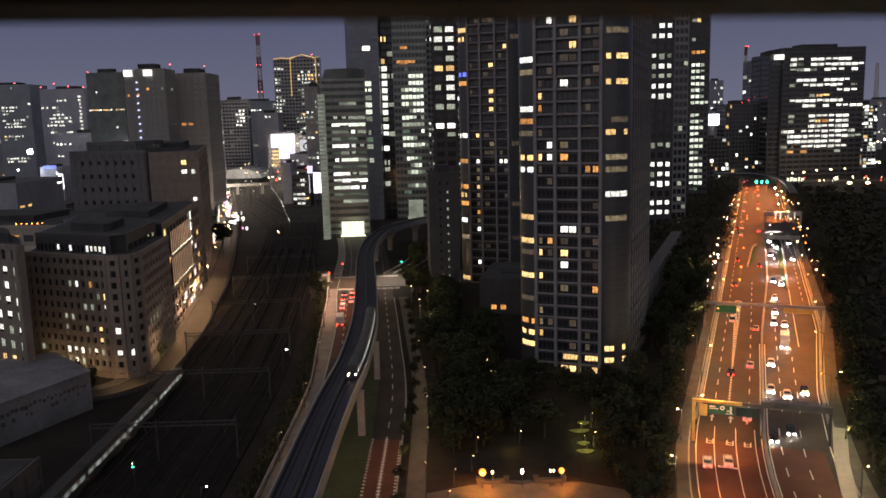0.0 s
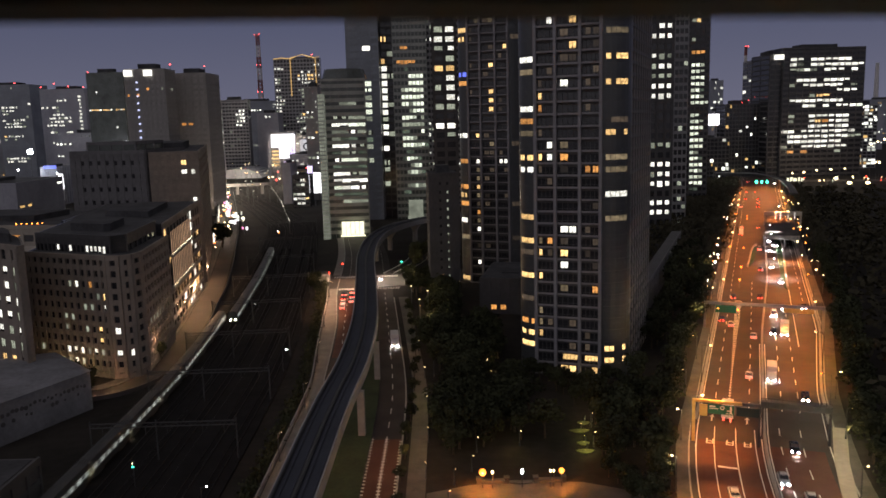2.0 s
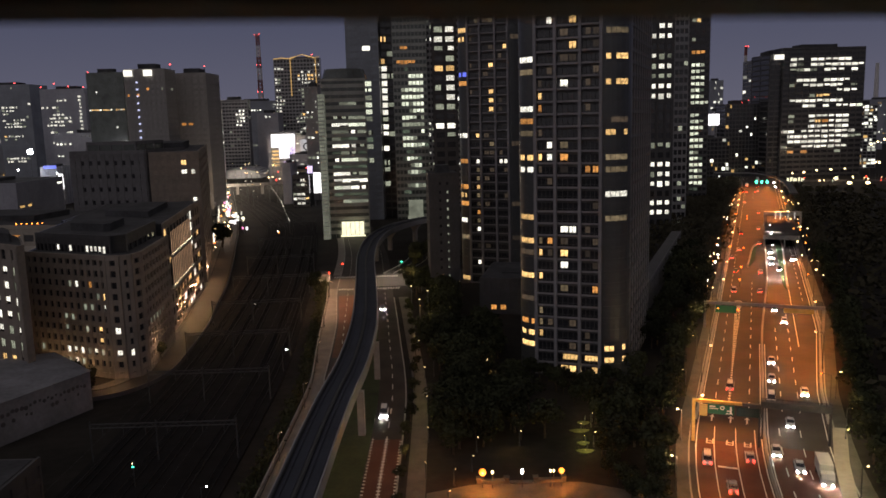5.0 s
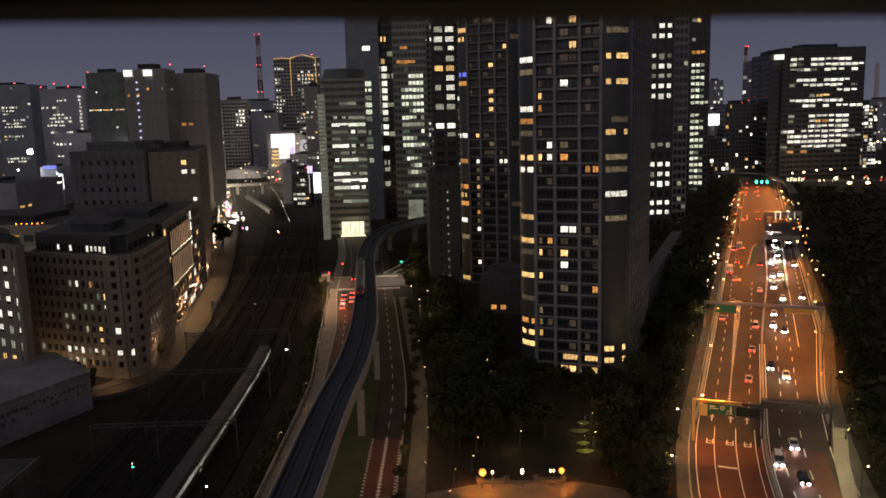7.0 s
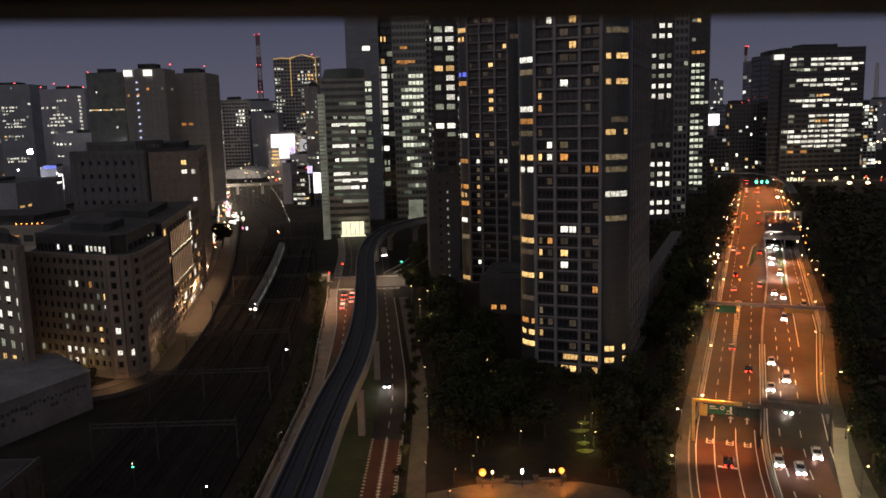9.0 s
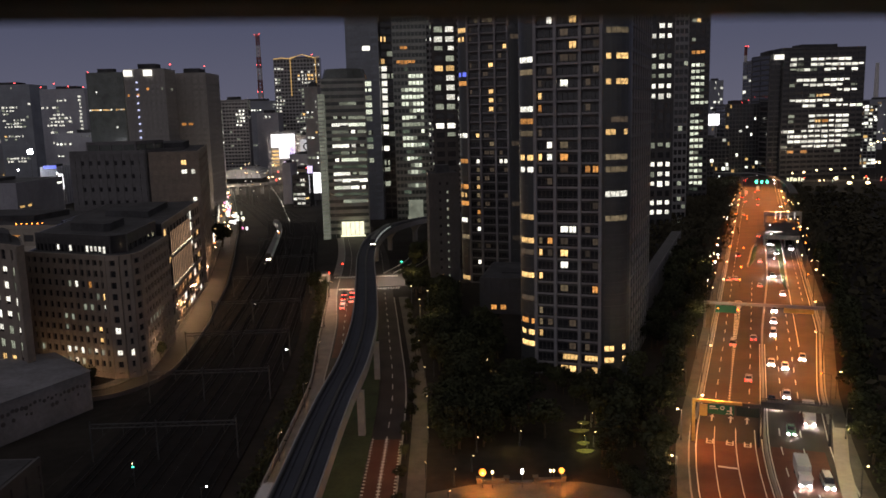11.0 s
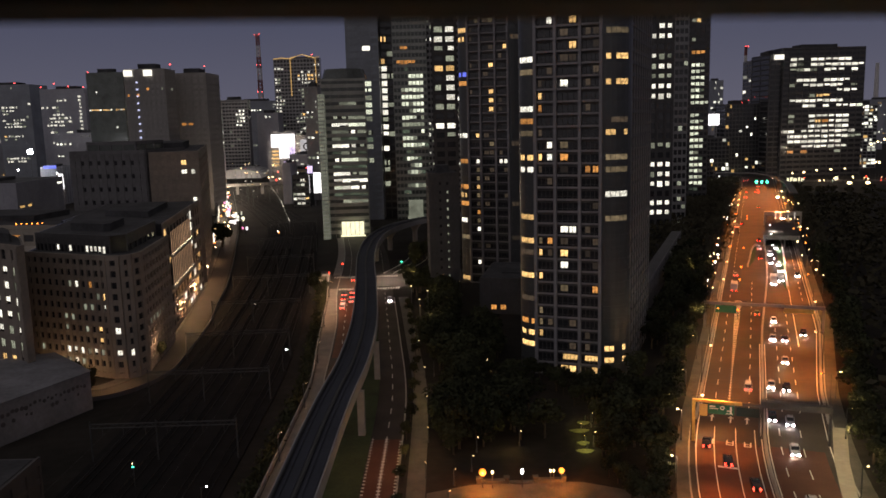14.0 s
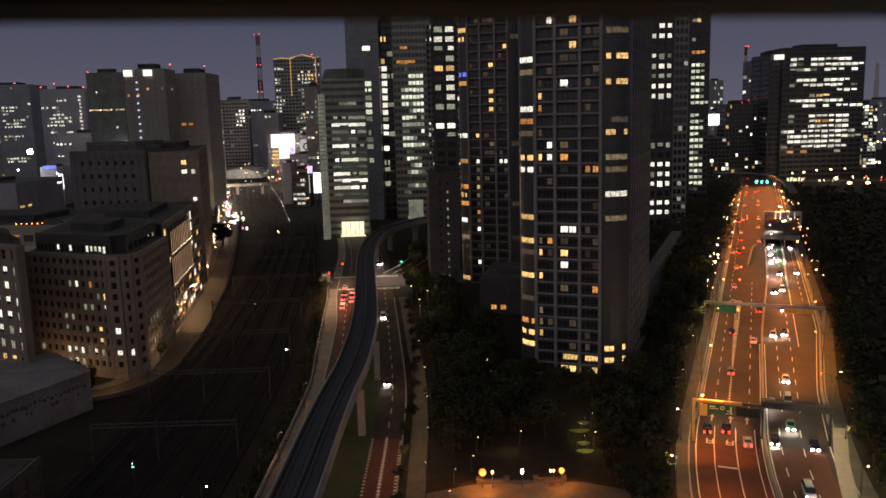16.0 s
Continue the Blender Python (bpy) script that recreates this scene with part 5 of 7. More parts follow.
    part("parapet", strip([(a.x, a.y), (b.x, b.y)], [(a.x, a.y - 0.35), (b.x, b.y - 0.35)], 3.6, 5.6), M_concrete, t5)
    for n in (5.6, 14.9, 20.6):
        a, b = avenue(421, n), avenue(477, n + 1.2)
        part("wall", strip([(a.x - 0.3, a.y), (b.x - 0.3, b.y)], [(a.x + 0.3, a.y), (b.x + 0.3, b.y)], 0, 4.0), M_concrete, t5)
    for s in (338, 372, 406, 440):
        p = avenue(s, middle(s))
        street_lamp(p, 8.0, TURN, L_white, "white lamp over the underpass ramp", 2.2, 0.3)
        # added spot, off the lamp glass: floods the ramp white as headlights do
        lamp("ramp_wash", "SPOT", avenue(s, 9.6, 9.5), 19000, (1.0, 0.96, 0.9), 0.5, spot=98)
    # overpass at the far end
    ov = [tuple(avenue(*q)) for q in ((806, -34), (803, -17), (796, 2.6), (765, 14.0), (735, 19.5), (705, 23.3), (660, 25.4), (610, 26.0))]
    line = smooth_line([(p[0], p[1]) for p in ov])
    t6 = thing("overpass", "lit expressway deck crossing the far end of the avenue", "bridge", kind="structure")
    part("deck", strip(flat(offset_line(line, -2.6)), flat(offset_line(line, 2.6)), 7.9, 8.7), M_darkwall, t6)
    part("parapet", strip(flat(offset_line(line, 2.4)), flat(offset_line(line, 2.6)), 8.7, 9.4), M_greywall, t6)
    for k in (1, 32, 38, 44):
        part("pier", Shape().box(-1.3, -1.3, 0, 1.3, 1.3, 7.9), M_darkwall, t6, m=Matrix.Translation((*line[k][:2], 0)))


def street_lamp(place, h, turn, glass, label, reach=1.6, size=0.32):
    t = solid("street_lamp", Shape().tube((0, 0, 0), (0, 0, h), 0.11, 0.07).tube((0, 0, 0), (0, 0, 0.8), 0.18, 0.16).tube((0, 0, h - 0.1), (reach, 0, h + 0.25), 0.06, 0.05), M_darksteel, label, "street lamp", pose(place[0], place[1], 0, 0, 0, turn), "street lamps")
    part("lamp_glass", Shape().ball((reach, 0, h + 0.1), size * 0.82, 8, 5, 0.6), glass, t)
    return t


def post_lamp(place, z, r, glass, label):
    t = solid("post_lamp", Shape().tube((0, 0, 0), (0, 0, z), 0.12, 0.1, 6), M_darksteel, label, "lamp", pose(place[0], place[1], 0), "post lamps")
    part("globe", Shape().ball((0, 0, z), r * 0.75, 8, 5), glass, t)
    return t


def signal(place, turn, glass):
    t = thing("traffic_signal", "traffic signal on a slim pole", "traffic signal", pose(place[0], place[1], 0, 0, 0, turn), "traffic signals")
    part("pole", Shape().tube((0, 0, 0), (0, 0, 5.6), 0.1, 0.08), M_steel, t)
    part("housing", Shape().box(0, -0.16, 5.0, 1.5, 0.16, 5.5).tube((0, 0, 5.3), (0.2, 0, 5.3), 0.05, 0.05), M_darkwall, t)
    part("lens", Shape().ball((1.2, -0.2, 5.25), 0.34, 8, 5), glass, t)


SODIUM = (1.0, 0.275, 0.046)


def lights():
    k = 0
    lr = random.Random(61)
    for s in range(163, 600, 39):
        for n, turn in ((-10.4, TURN), (20.3, TURN + 180)):
            q = s + lr.uniform(-5, 5) + (18 if n > 0 else 0)
            p = avenue(q, n if n < 0 else n + east(q))
            street_lamp(p, 9.5, turn, L_sodium if k % 3 == 1 else L_lamp, "tall street lamp beside the avenue", 2.0, (0.24 + 0.0006 * s) * lr.uniform(0.8, 1.2))
            k += 1
    for i in range(46):
        q = lr.uniform(300, 640)
        post_lamp(avenue(q, lr.uniform(-15.5, -12.5)), lr.uniform(2.5, 5.5), lr.uniform(0.2, 0.5), lr.choice([L_lamp, L_lamp, L_sodium, L_white]), "small lamp along the frontage walk")
    for i in range(18):
        q = lr.uniform(280, 620)
        post_lamp(avenue(q, lr.uniform(22, 25)), lr.uniform(2.5, 5.5), lr.uniform(0.2, 0.45), lr.choice([L_lamp, L_lamp, L_sodium]), "small lamp along the garden walk")
    for q, n in ((318, -3.7), (345, -3.7), (395, -3.4), (505, -2.9), (520, -2.9), (268, -3.4)):
        post_lamp(avenue(q, n), 3.0, 0.45, L_sodium, "orange beacon on the ramp divider")
    for i in range(21):
        s = 100 + i * 32
        lamp("sodium_light", "SPOT", avenue(s, -6.0 if s < 190 else -4.5, 12.0), (11500 if s < 190 else 8600) * (1 + 0.12 * i), SODIUM, 0.6, spot=112 if s < 190 else 126)
        if s + 16 > 200 and not 400 < s + 16 < 500:
            lamp("sodium_light", "SPOT", avenue(s + 16, 13.5, 12.0), (17000 if s < 480 else 19000) * (1 + 0.06 * i), SODIUM, 0.6, spot=126)
    lamp("sodium_light", "SPOT", avenue(158, -9.0, 14.0), 2200, SODIUM, 0.4, spot=110)
    lamp("junction_light", "POINT", avenue(700, 6, 16), 5000, (0.8, 1.0, 0.85), 1.0)
    # lamps on the frontage walk
    for s, n in ((138.5, -13.3), (162, -12.3), (189, -13.2), (220, -12.8), (322, -14.5), (347, -15), (400, -14), (440, -14), (480, -14), (540, -14)):
        p = avenue(s, n)
        street_lamp(p, 6.5, TURN + 180, L_lamp, "walkway lamp among the trees", 0.8, 0.2 + 0.0005 * s)
    for s, n in ((143.5, 16.6), (172, 18.7), (196.5, 18.9), (265, 23), (312, 24), (350, 25), (440, 25), (560, 26)):
        p = avenue(s, n)
        street_lamp(p, 6.5, TURN, L_lamp, "walkway lamp by the garden hedge", 0.8, 0.2 + 0.0005 * s)
    for s, n, pw in ((138, -13.6, 600), (162, -12.6, 650), (189, -13.4, 800), (219, -13.4, 1300), (250, -14, 1200), (322, -14.5, 2500), (147, 16.6, 800), (160, 17.4, 1100), (173, 18.4, 1200), (197, 19, 450)):
        p = avenue(s, n, 6.4)
        lamp("walk_light", "POINT", p, pw, (1.0, 0.72, 0.36), 0.3)
    for i in range(8):
        post_lamp((lr.uniform(-12, 6), lr.uniform(245, 318)), lr.uniform(7.5, 10.5), lr.uniform(0.12, 0.22), lr.choice([L_lamp, L_lamp, L_warm]), "small warm lamp above the street trees")
    for x, y in ((-5, 316), (-7, 270), (-12, 300), (-4, 232), (-10, 348)):
        lamp("walk_light", "POINT", (x, y, 9.5), 500, (1.0, 0.75, 0.35), 0.3)
    for x, y in ((-5.6, 141), (-5.4, 158), (-5.8, 177), (-6.8, 199), (-9.0, 224)):
        post_lamp((x + 1.4, y), 3.2, 0.13, L_lamp, "small warm lamp beside the footpath")
        lamp("path_light", "POINT", (x + 0.8, y - 0.4, 3.4), 130, (1.0, 0.5, 0.24), 0.2)
    # railway yard lamps
    for x, y, sz in ((-42, 208, 0.3), (-40, 127, 0.26), (-63, 265, 0.24), (-50, 307, 0.34), (-91, 447, 0.35)):
        street_lamp((x - 1.0, y), 6, 0, L_white, "white yard lamp beside the tracks", 1.0, sz)
    # warm lamps on the street walk and the side street
    tr = Track(offset_line(WALK_OUT, 0.5))
    for s in (120, 150, 180, 215, 255, 300):
        p, d = tr.at(s)
        street_lamp(p, 6, 0, L_steel_lamp, "slim lamp post on the walk", 0.8, 0.12)
        lamp("walk_light", "POINT", (p.x + 0.5, p.y, 5.6), 260, (1.0, 0.48, 0.2), 0.3)
    lamp("crossing_light", "SPOT", (-38, 322, 12), 9500, (1.0, 0.58, 0.34), 0.6, spot=140)
    lamp("crossing_light", "SPOT", (-22, 330, 12), 13000, (1.0, 0.82, 0.64), 0.6, spot=140)
    lamp("crossing_light", "SPOT", (-37, 280, 12), 4500, (1.0, 0.42, 0.22), 0.6, spot=130)
    for x, y, pw in ((-44.5, 308, 2600), (-42, 288, 1300), (-40, 268, 900)):
        lamp("walk_light", "POINT", (x, y, 6.0), pw, (1.0, 0.58, 0.34), 0.3)
    lamp("street_light", "SPOT", (-19, 300, 10), 900, (1.0, 0.9, 0.78), 0.6, spot=110)
    lamp("street_light", "SPOT", (-12, 145, 11), 1000, (1.0, 0.5, 0.22), 0.6, spot=130)
    lamp("street_light", "SPOT", (-8, 190, 11), 350, (1.0, 0.55, 0.25), 0.6, spot=130)
    tr = Track(offset_line(LEFT_STREET, -5.0))
    for s, pw in ((198, 1700), (215, 1300), (245, 1900), (275, 3400), (305, 4200), (345, 3600), (400, 1000), (480, 900)):
        p, d = tr.at(s)
        street_lamp(p, 6.5, 0, L_lamp, "warm lamp on the side street", 0.8, 0.3)
        lamp("side_street_light", "POINT", (p.x + 1, p.y, 6.2), pw, (1.0, 0.55, 0.27), 0.3)
    lamp("side_street_light", "SPOT", (-84.0, 199.5, 6.0), 1500, (1.0, 0.5, 0.25), 0.3, spot=120)
    lamp("side_street_light", "POINT", (-77.5, 218, 6.0), 500, (1.0, 0.6, 0.35), 0.3)
    # bright shop fronts along the far part of the side street
    rng = random.Random(12)
    for i in range(26):
        p, d = tr.at(265 + i * 3.0 + rng.uniform(-1, 1))
        z = rng.uniform(2.5, 9) if i < 14 else rng.uniform(2, 6)
        post_lamp((p.x - 2, p.y), z, rng.uniform(0.18, 0.35), L_lamp, "small warm lamp before a shop front")
    p, d = tr.at(352)
    solid("shop_canopy", Shape().box(-0.5, -5, 6.0, 0.5, 5, 6.7), L_lamp, "glowing canopy edge on the side street", "canopy", pose(p.x - 1, p.y, 0, 0, 0, 17))
    for i in range(60):
        p, d = tr.at(430 + i * 7.3)
        post_lamp((p.x + rng.uniform(-3, 6), p.y), rng.uniform(2, 11), rng.uniform(0.25, 0.8), rng.choice([L_lamp, L_lamp, L_lamp, L_cool, L_cool, L_warm, L_warm, L_sodium]), "small bright lamp on the far shopping street")
    for i in range(85):
        x, y = rng.uniform(-190, -95), rng.uniform(640, 900)
        post_lamp((x - (y - 640) * 0.12, y), rng.uniform(6, 30), rng.uniform(0.25, 0.8), rng.choice([L_lamp, L_cool, L_cool, L_warm, L_lamp, L_sigred]), "small bright lamp round the station")
    for x, y, z, pw in ((-130, 480, 9, 2500), (-150, 562, 9, 8000), (-174, 650, 10, 24000), (-198, 735, 12, 26000), (-216, 825, 14, 26000), (-200, 770, 12, 24000), (-150, 820, 16, 45000), (-110, 700, 14, 50000), (-230, 850, 24, 40000)):
        lamp("station_light", "POINT", (x, y, z), pw, (1.0, 0.8, 0.6), 1.0)
    street = Track([(-119, 482, 0), (-140, 545, 0), (-170, 640, 0), (-205, 748, 0)], 482)
    for i in range(44):
        p, d = street.at(482 + 270 * (i / 44) ** 1.25 + rng.uniform(-2, 2))
        w, z = rng.uniform(0.7, 2.4), rng.uniform(1.5, 9.0)
        t = solid("shop_sign", Shape().box(-0.1, 0.1, 0, 0.1, 0.3, z), M_darksteel, "small glowing shop sign on the shopping street", "sign", pose(p.x + rng.uniform(-5, 3), p.y, 0), "street signs")
        part("panel", Shape().box(-w / 2, -0.1, z, w / 2, 0.3, z + rng.uniform(0.6, 2.6)), rng.choice([L_lobby, L_board, L_board, L_lobby, L_cool, L_warm, L_sign, L_neon, L_orange]), t)
    for x, y, z, r in ((-394, 790, 44, 3.8), (-372, 790, 20, 2.6), (-330, 640, 34, 1.0), (-300, 640, 31, 0.8)):
        post_lamp((x, y), z, r, L_white, "glaring white floodlight on a tall pole")
    kiosk = thing("kiosk", "small pale kiosk beside the crossing", "kiosk", pose(-51.5, 329, 0))
    part("wall", Shape().box(0, 0, 0, 4.4, 4, 3.6), M_mastwhite, kiosk)
    part("roof", Shape().box(-0.4, -0.6, 3.6, 4.8, 4.4, 3.9), M_roof, kiosk)
    part("window", Shape().box(0.5, -0.06, 1.0, 3.9, 0.02, 2.6), L_low, kiosk)
    for q, n, z, r, gl in ((297, -21.8, 3.6, 0.16, L_lamp), (296, -19.2, 3.6, 0.16, L_lamp), (299, -16.6, 4.4, 0.2, L_lamp), (297, -14.2, 4.4, 0.26, L_lamp), (294, -12.2, 4.4, 0.3, L_lamp), (309, -20.8, 5, 0.16, L_white), (332, -16.4, 4, 0.3, L_lamp), (318, -14.6, 5, 0.2, L_lamp)):
        post_lamp(avenue(q, n), z, r, gl, "lamp where a side street meets the avenue")
    signal((-44, 342), 0, L_sigred)
    signal((-47, 322), 0, L_sigred)
    signal((-15, 325), 0, L_sigred)
    signal((-19, 344), 0, L_siggreen)
    p = avenue(360, -17)
    signal(p, TURN, L_siggreen)
    for n in (-6, 0):
        p = avenue(650, n)
        signal(p, TURN, L_sigred)
    for n in (2, 6, 10):
        fs = solid("far_signal_lamp", Shape().tube((0, 0, 0), (0, 0, 8.5), 0.12, 0.12, 6), M_darksteel, "green signal far down the avenue", "traffic signal", Matrix.Translation(avenue(705, n)))
        part("lens", Shape().ball((0, 0, 8.5), 1.1, 8, 5), L_siggreen, fs)
    # lamp clusters along the garden's far edge
    for x, y, sz in ((330, 720, 1.2), (345, 725, 1.2), (360, 730, 1.0), (310, 700, 1.2), (296, 690, 1.0)):
        street_lamp((x, y), 12, 0, L_lamp, "bright flood lamp past the garden", 1.0, sz)
    for x, y, z, sz in ((320.5, 640, 7.2, 2.1), (335.2, 640, 7.0, 2.1)):
        street_lamp((x - 1, y), z, 0, L_lamp, "glaring flood lamp past the garden", 1.0, sz)
    for x, y, z, r in ((399, 760, 32, 1.3), (405, 760, 34, 1.2), (411, 760, 36, 1.2), (383, 720, 18, 1.0), (386, 720, 17.5, 1.3)):
        post_lamp((x, y), z, r, L_lamp, "bright lamp on a pole past the garden")
    for i in range(34):
        x = lr.uniform(318, 432)
        post_lamp((x, lr.uniform(690, 730)), lr.uniform(2, 7), lr.uniform(0.35, 0.8), lr.choice([L_lamp, L_lamp, L_cool, L_warm, L_sigred]), "small bright lamp past the garden")
    lamp("junction_light", "POINT", (360, 760, 25), 12000, (1.0, 0.75, 0.5), 1.0)
    for x, y, z in ((-595, 1100, 126), (-560, 1100, 125), (-478, 1000, 114), (-462, 1000, 118), (-445, 1000, 114), (-427, 1000, 113), (-336, 800, 117), (-184.5, 575, 106), (-168, 600, 106), (341, 905, 120), (300, 820, 73), (306, 820, 75), (312, 820, 78), (-166, 1100, 152)):
        aviation_light((x, y, z))
    rs = solid("railway_signal", Shape().tube((0, 0, 0), (0, 0, 4), 0.1, 0.1, 6).box(-0.25, -0.2, 3.9, 0.25, 0.2, 5.3), M_darksteel, "small railway signal showing green under a pale amber lamp", "railway signal", pose(-57.1, 140, 0))
    part("lens", Shape().ball((0, -0.24, 4.3), 0.2, 8, 5), L_siggreen, rs)
    part("lens", Shape().ball((0, -0.24, 4.95), 0.09, 8, 5), L_lamp, rs)
    post_lamp((-91, 450), 5, 0.5, L_sodium, "amber railway signal lamp on a post")
    # far curve of the tracks: glowing strips on posts added for its lit parapet
    tr = Track(smooth_line([(-100, 530), (-114, 590), (-131, 664), (-150, 740), (-169, 812), (-184, 880)]), 530)
    for k in range(11):
        p, d = tr.at(534 + k * 31)
        t = solid("track_lamp", Shape().tube((0, -7, 0), (0, -7, 2.2), 0.12, 0.12, 6).tube((0, 7, 0), (0, 7, 2.2), 0.12, 0.12, 6), M_steel, "glowing strip in place of the lit parapet of the track curve", "lamp", pose(p.x, p.y, 0, 0, 0, math.degrees(math.atan2(d.y, d.x)) - 90), "track lamps")
        part("strip_light", Shape().box(-0.16, -9, 2.1, 0.16, 9, 2.4), L_cool if k in (0, 3, 4, 8) else L_dim, t)
    # shop fronts on the west side of the far street
    tr = Track(offset_line(LEFT_STREET, -8.5))
    for k in range(34):
        p, d = tr.at(452 + k * 9.5)
        w, z = rng.uniform(3, 6), rng.uniform(3.2, 7.5)
        t = solid("shop", Shape().box(-1.2, -w / 2 - 0.4, 0, 0, w / 2 + 0.4, z + 1.5), M_darkwall, "glowing shop front on the far street", "shop", pose(p.x, p.y, 0, 0, 0, math.degrees(math.atan2(d.y, d.x)) - 90), "shop fronts")
        part("shop_window", Shape().box(0, -w / 2, 0.6, 0.15, w / 2, z), rng.choice([L_lobby, L_warm, L_cool, L_cool, L_board, L_faramber]), t)


L_steel_lamp = glow("dim_lamp_glass", (1.0, 0.75, 0.45), 2.5)


# ---- park with its lit gate ----
LAWNS = ((29.1, 166.5, 1.3), (27.5, 162.1, 2.0), (27.2, 155.5, 1.2), (26.9, 151.6, 1.7))

def park():
    band("park_path", [(-4, 135), (4, 138), (13, 139), (24, 138), (34, 133)], [(-4, 121), (4, 121), (13, 121), (24, 121), (34, 121)], -0.1, 0.03, M_walk, "dark paved park forecourt", "pavement")
    # patches shaped as pools of lamplight, their brightness put into the turf
    for x, y, w in LAWNS:
        edge = [(x + w * math.cos(a) * (1 + 0.2 * math.sin(3 * a)), y + 1.1 * math.sin(a)) for a in [math.pi * i / 8 for i in range(16)]]
        solid("lawn", Shape().prism(edge, -0.1, 0.06), M_litturf, "small lawn patch in the park, coloured as lamplit", "grass", kind="structure")
        post_lamp((x + 0.6, y + 1.5), 1.0, 0.07, L_lamp, "low bollard lamp beside a lawn")
        lamp("bollard_light", "POINT", (x + 0.4, y + 0.5, 1.1), 110, (1.0, 0.82, 0.32), 0.1)
    g = thing("park_gate", "low stone park gate washed by orange lamps", "gate", pose(13, 138.5, 0))
    for x0 in (-7.4, 2.6):
        part("wall", Shape().box(x0, -0.4, 0, x0 + 4.8, 0.4, 0.55).box(x0 - 0.1, -0.5, 0.55, x0 + 4.9, 0.5, 0.66), M_walk, g)
    for x in (-7.6, -2.6, 2.6, 7.6):
        part("pillar", Shape().box(x - 0.4, -0.5, 0, x + 0.4, 0.5, 1.0).box(x - 0.52, -0.62, 1.0, x + 0.52, 0.62, 1.15), M_walk, g)
    a = [(-2.1 + 0.42 * i, -0.4 - 0.5 * math.sin(math.pi * i / 10)) for i in range(11)]
    part("step", Shape().prism(a + [(p[0], 0.4) for p in a[::-1]], 0, 0.25), M_walk, g)
    for x, sz, gl in ((-7.0, 0.62, L_gate), (7.0, 0.5, L_gate), (0.0, 0.24, L_white), (-5.3, 0.18, L_lamp), (5.0, 0.16, L_lamp), (5.6, 0.15, L_lamp)):
        t = thing("gate_lamp", "glowing lamp post at the park gate", "lamp", pose(13 + x, 136.5, 0), "gate lamps")
        part("post", Shape().tube((0, 0, 0), (0, 0, 2.6), 0.09, 0.07), M_darksteel, t)
        part("globe", Shape().ball((0, 0, 3.0), sz, 10, 6, 1.0 if sz > 0.4 else 1.9), gl, t)
    lamp("gate_light", "POINT", (6, 135.4, 3.0), 2000, SODIUM, 0.4)
    lamp("gate_light", "POINT", (20, 135.4, 3.0), 1500, SODIUM, 0.4)
    for x, y, h in ((5.6, 152.5, 3), (4.3, 143.6, 3), (12.7, 175, 3), (31, 167, 3), (30.2, 164, 3), (28.9, 153.8, 3), (42.9, 171.5, 4), (10.3, 201, 4), (-3.1, 201, 4), (0.9, 138, 3), (-0.2, 129.5, 3), (14.3, 155, 3)):
        street_lamp((x, y), h, 0, L_lamp, "small park lamp among dark trees", 0.3, 0.13)
    for x, y, z, p in ((12.5, 152, 1.5, 50), (10, 203, 2, 90), (-6, 240, 3, 120), (0, 255, 3, 120), (36, 198, 1.5, 150), (-7, 150, 3, 120), (-6, 180, 3, 120)):
        lamp("park_light", "POINT", (x, y, z), p * 2.5, (1.0, 0.68, 0.22), 0.2)


# ---- trees ----
def crown_mesh(seed, r, h, n, size):
    rng = random.Random(seed)
    s = Shape()
    lobes = [(rng.uniform(-0.5, 0.5) * r, rng.uniform(-0.5, 0.5) * r, rng.uniform(0.25, 0.85) * h, rng.uniform(0.4, 0.65) * r) for _ in range(7)]
    for i in range(n):
        cx, cy, cz, cr = rng.choice(lobes)
        d = Vector((rng.gauss(0, 1), rng.gauss(0, 1), rng.gauss(0, 0.8))).normalized()
        p = Vector((cx, cy, cz)) + d * cr * rng.uniform(0.55, 1.1)
        a = Vector((rng.gauss(0, 1), rng.gauss(0, 1), rng.gauss(0, 1))).normalized()
        b = a.cross(d + Vector((0.01, 0.02, 0.3))).normalized()
        q = size * rng.uniform(0.5, 1.3)
        s.poly([p + a * q, p + b * q * 0.6 + d * q * 0.3, p - a * q, p - b * q * 0.6 + d * q * 0.2])
    return s.mesh("crown", M_leaf)


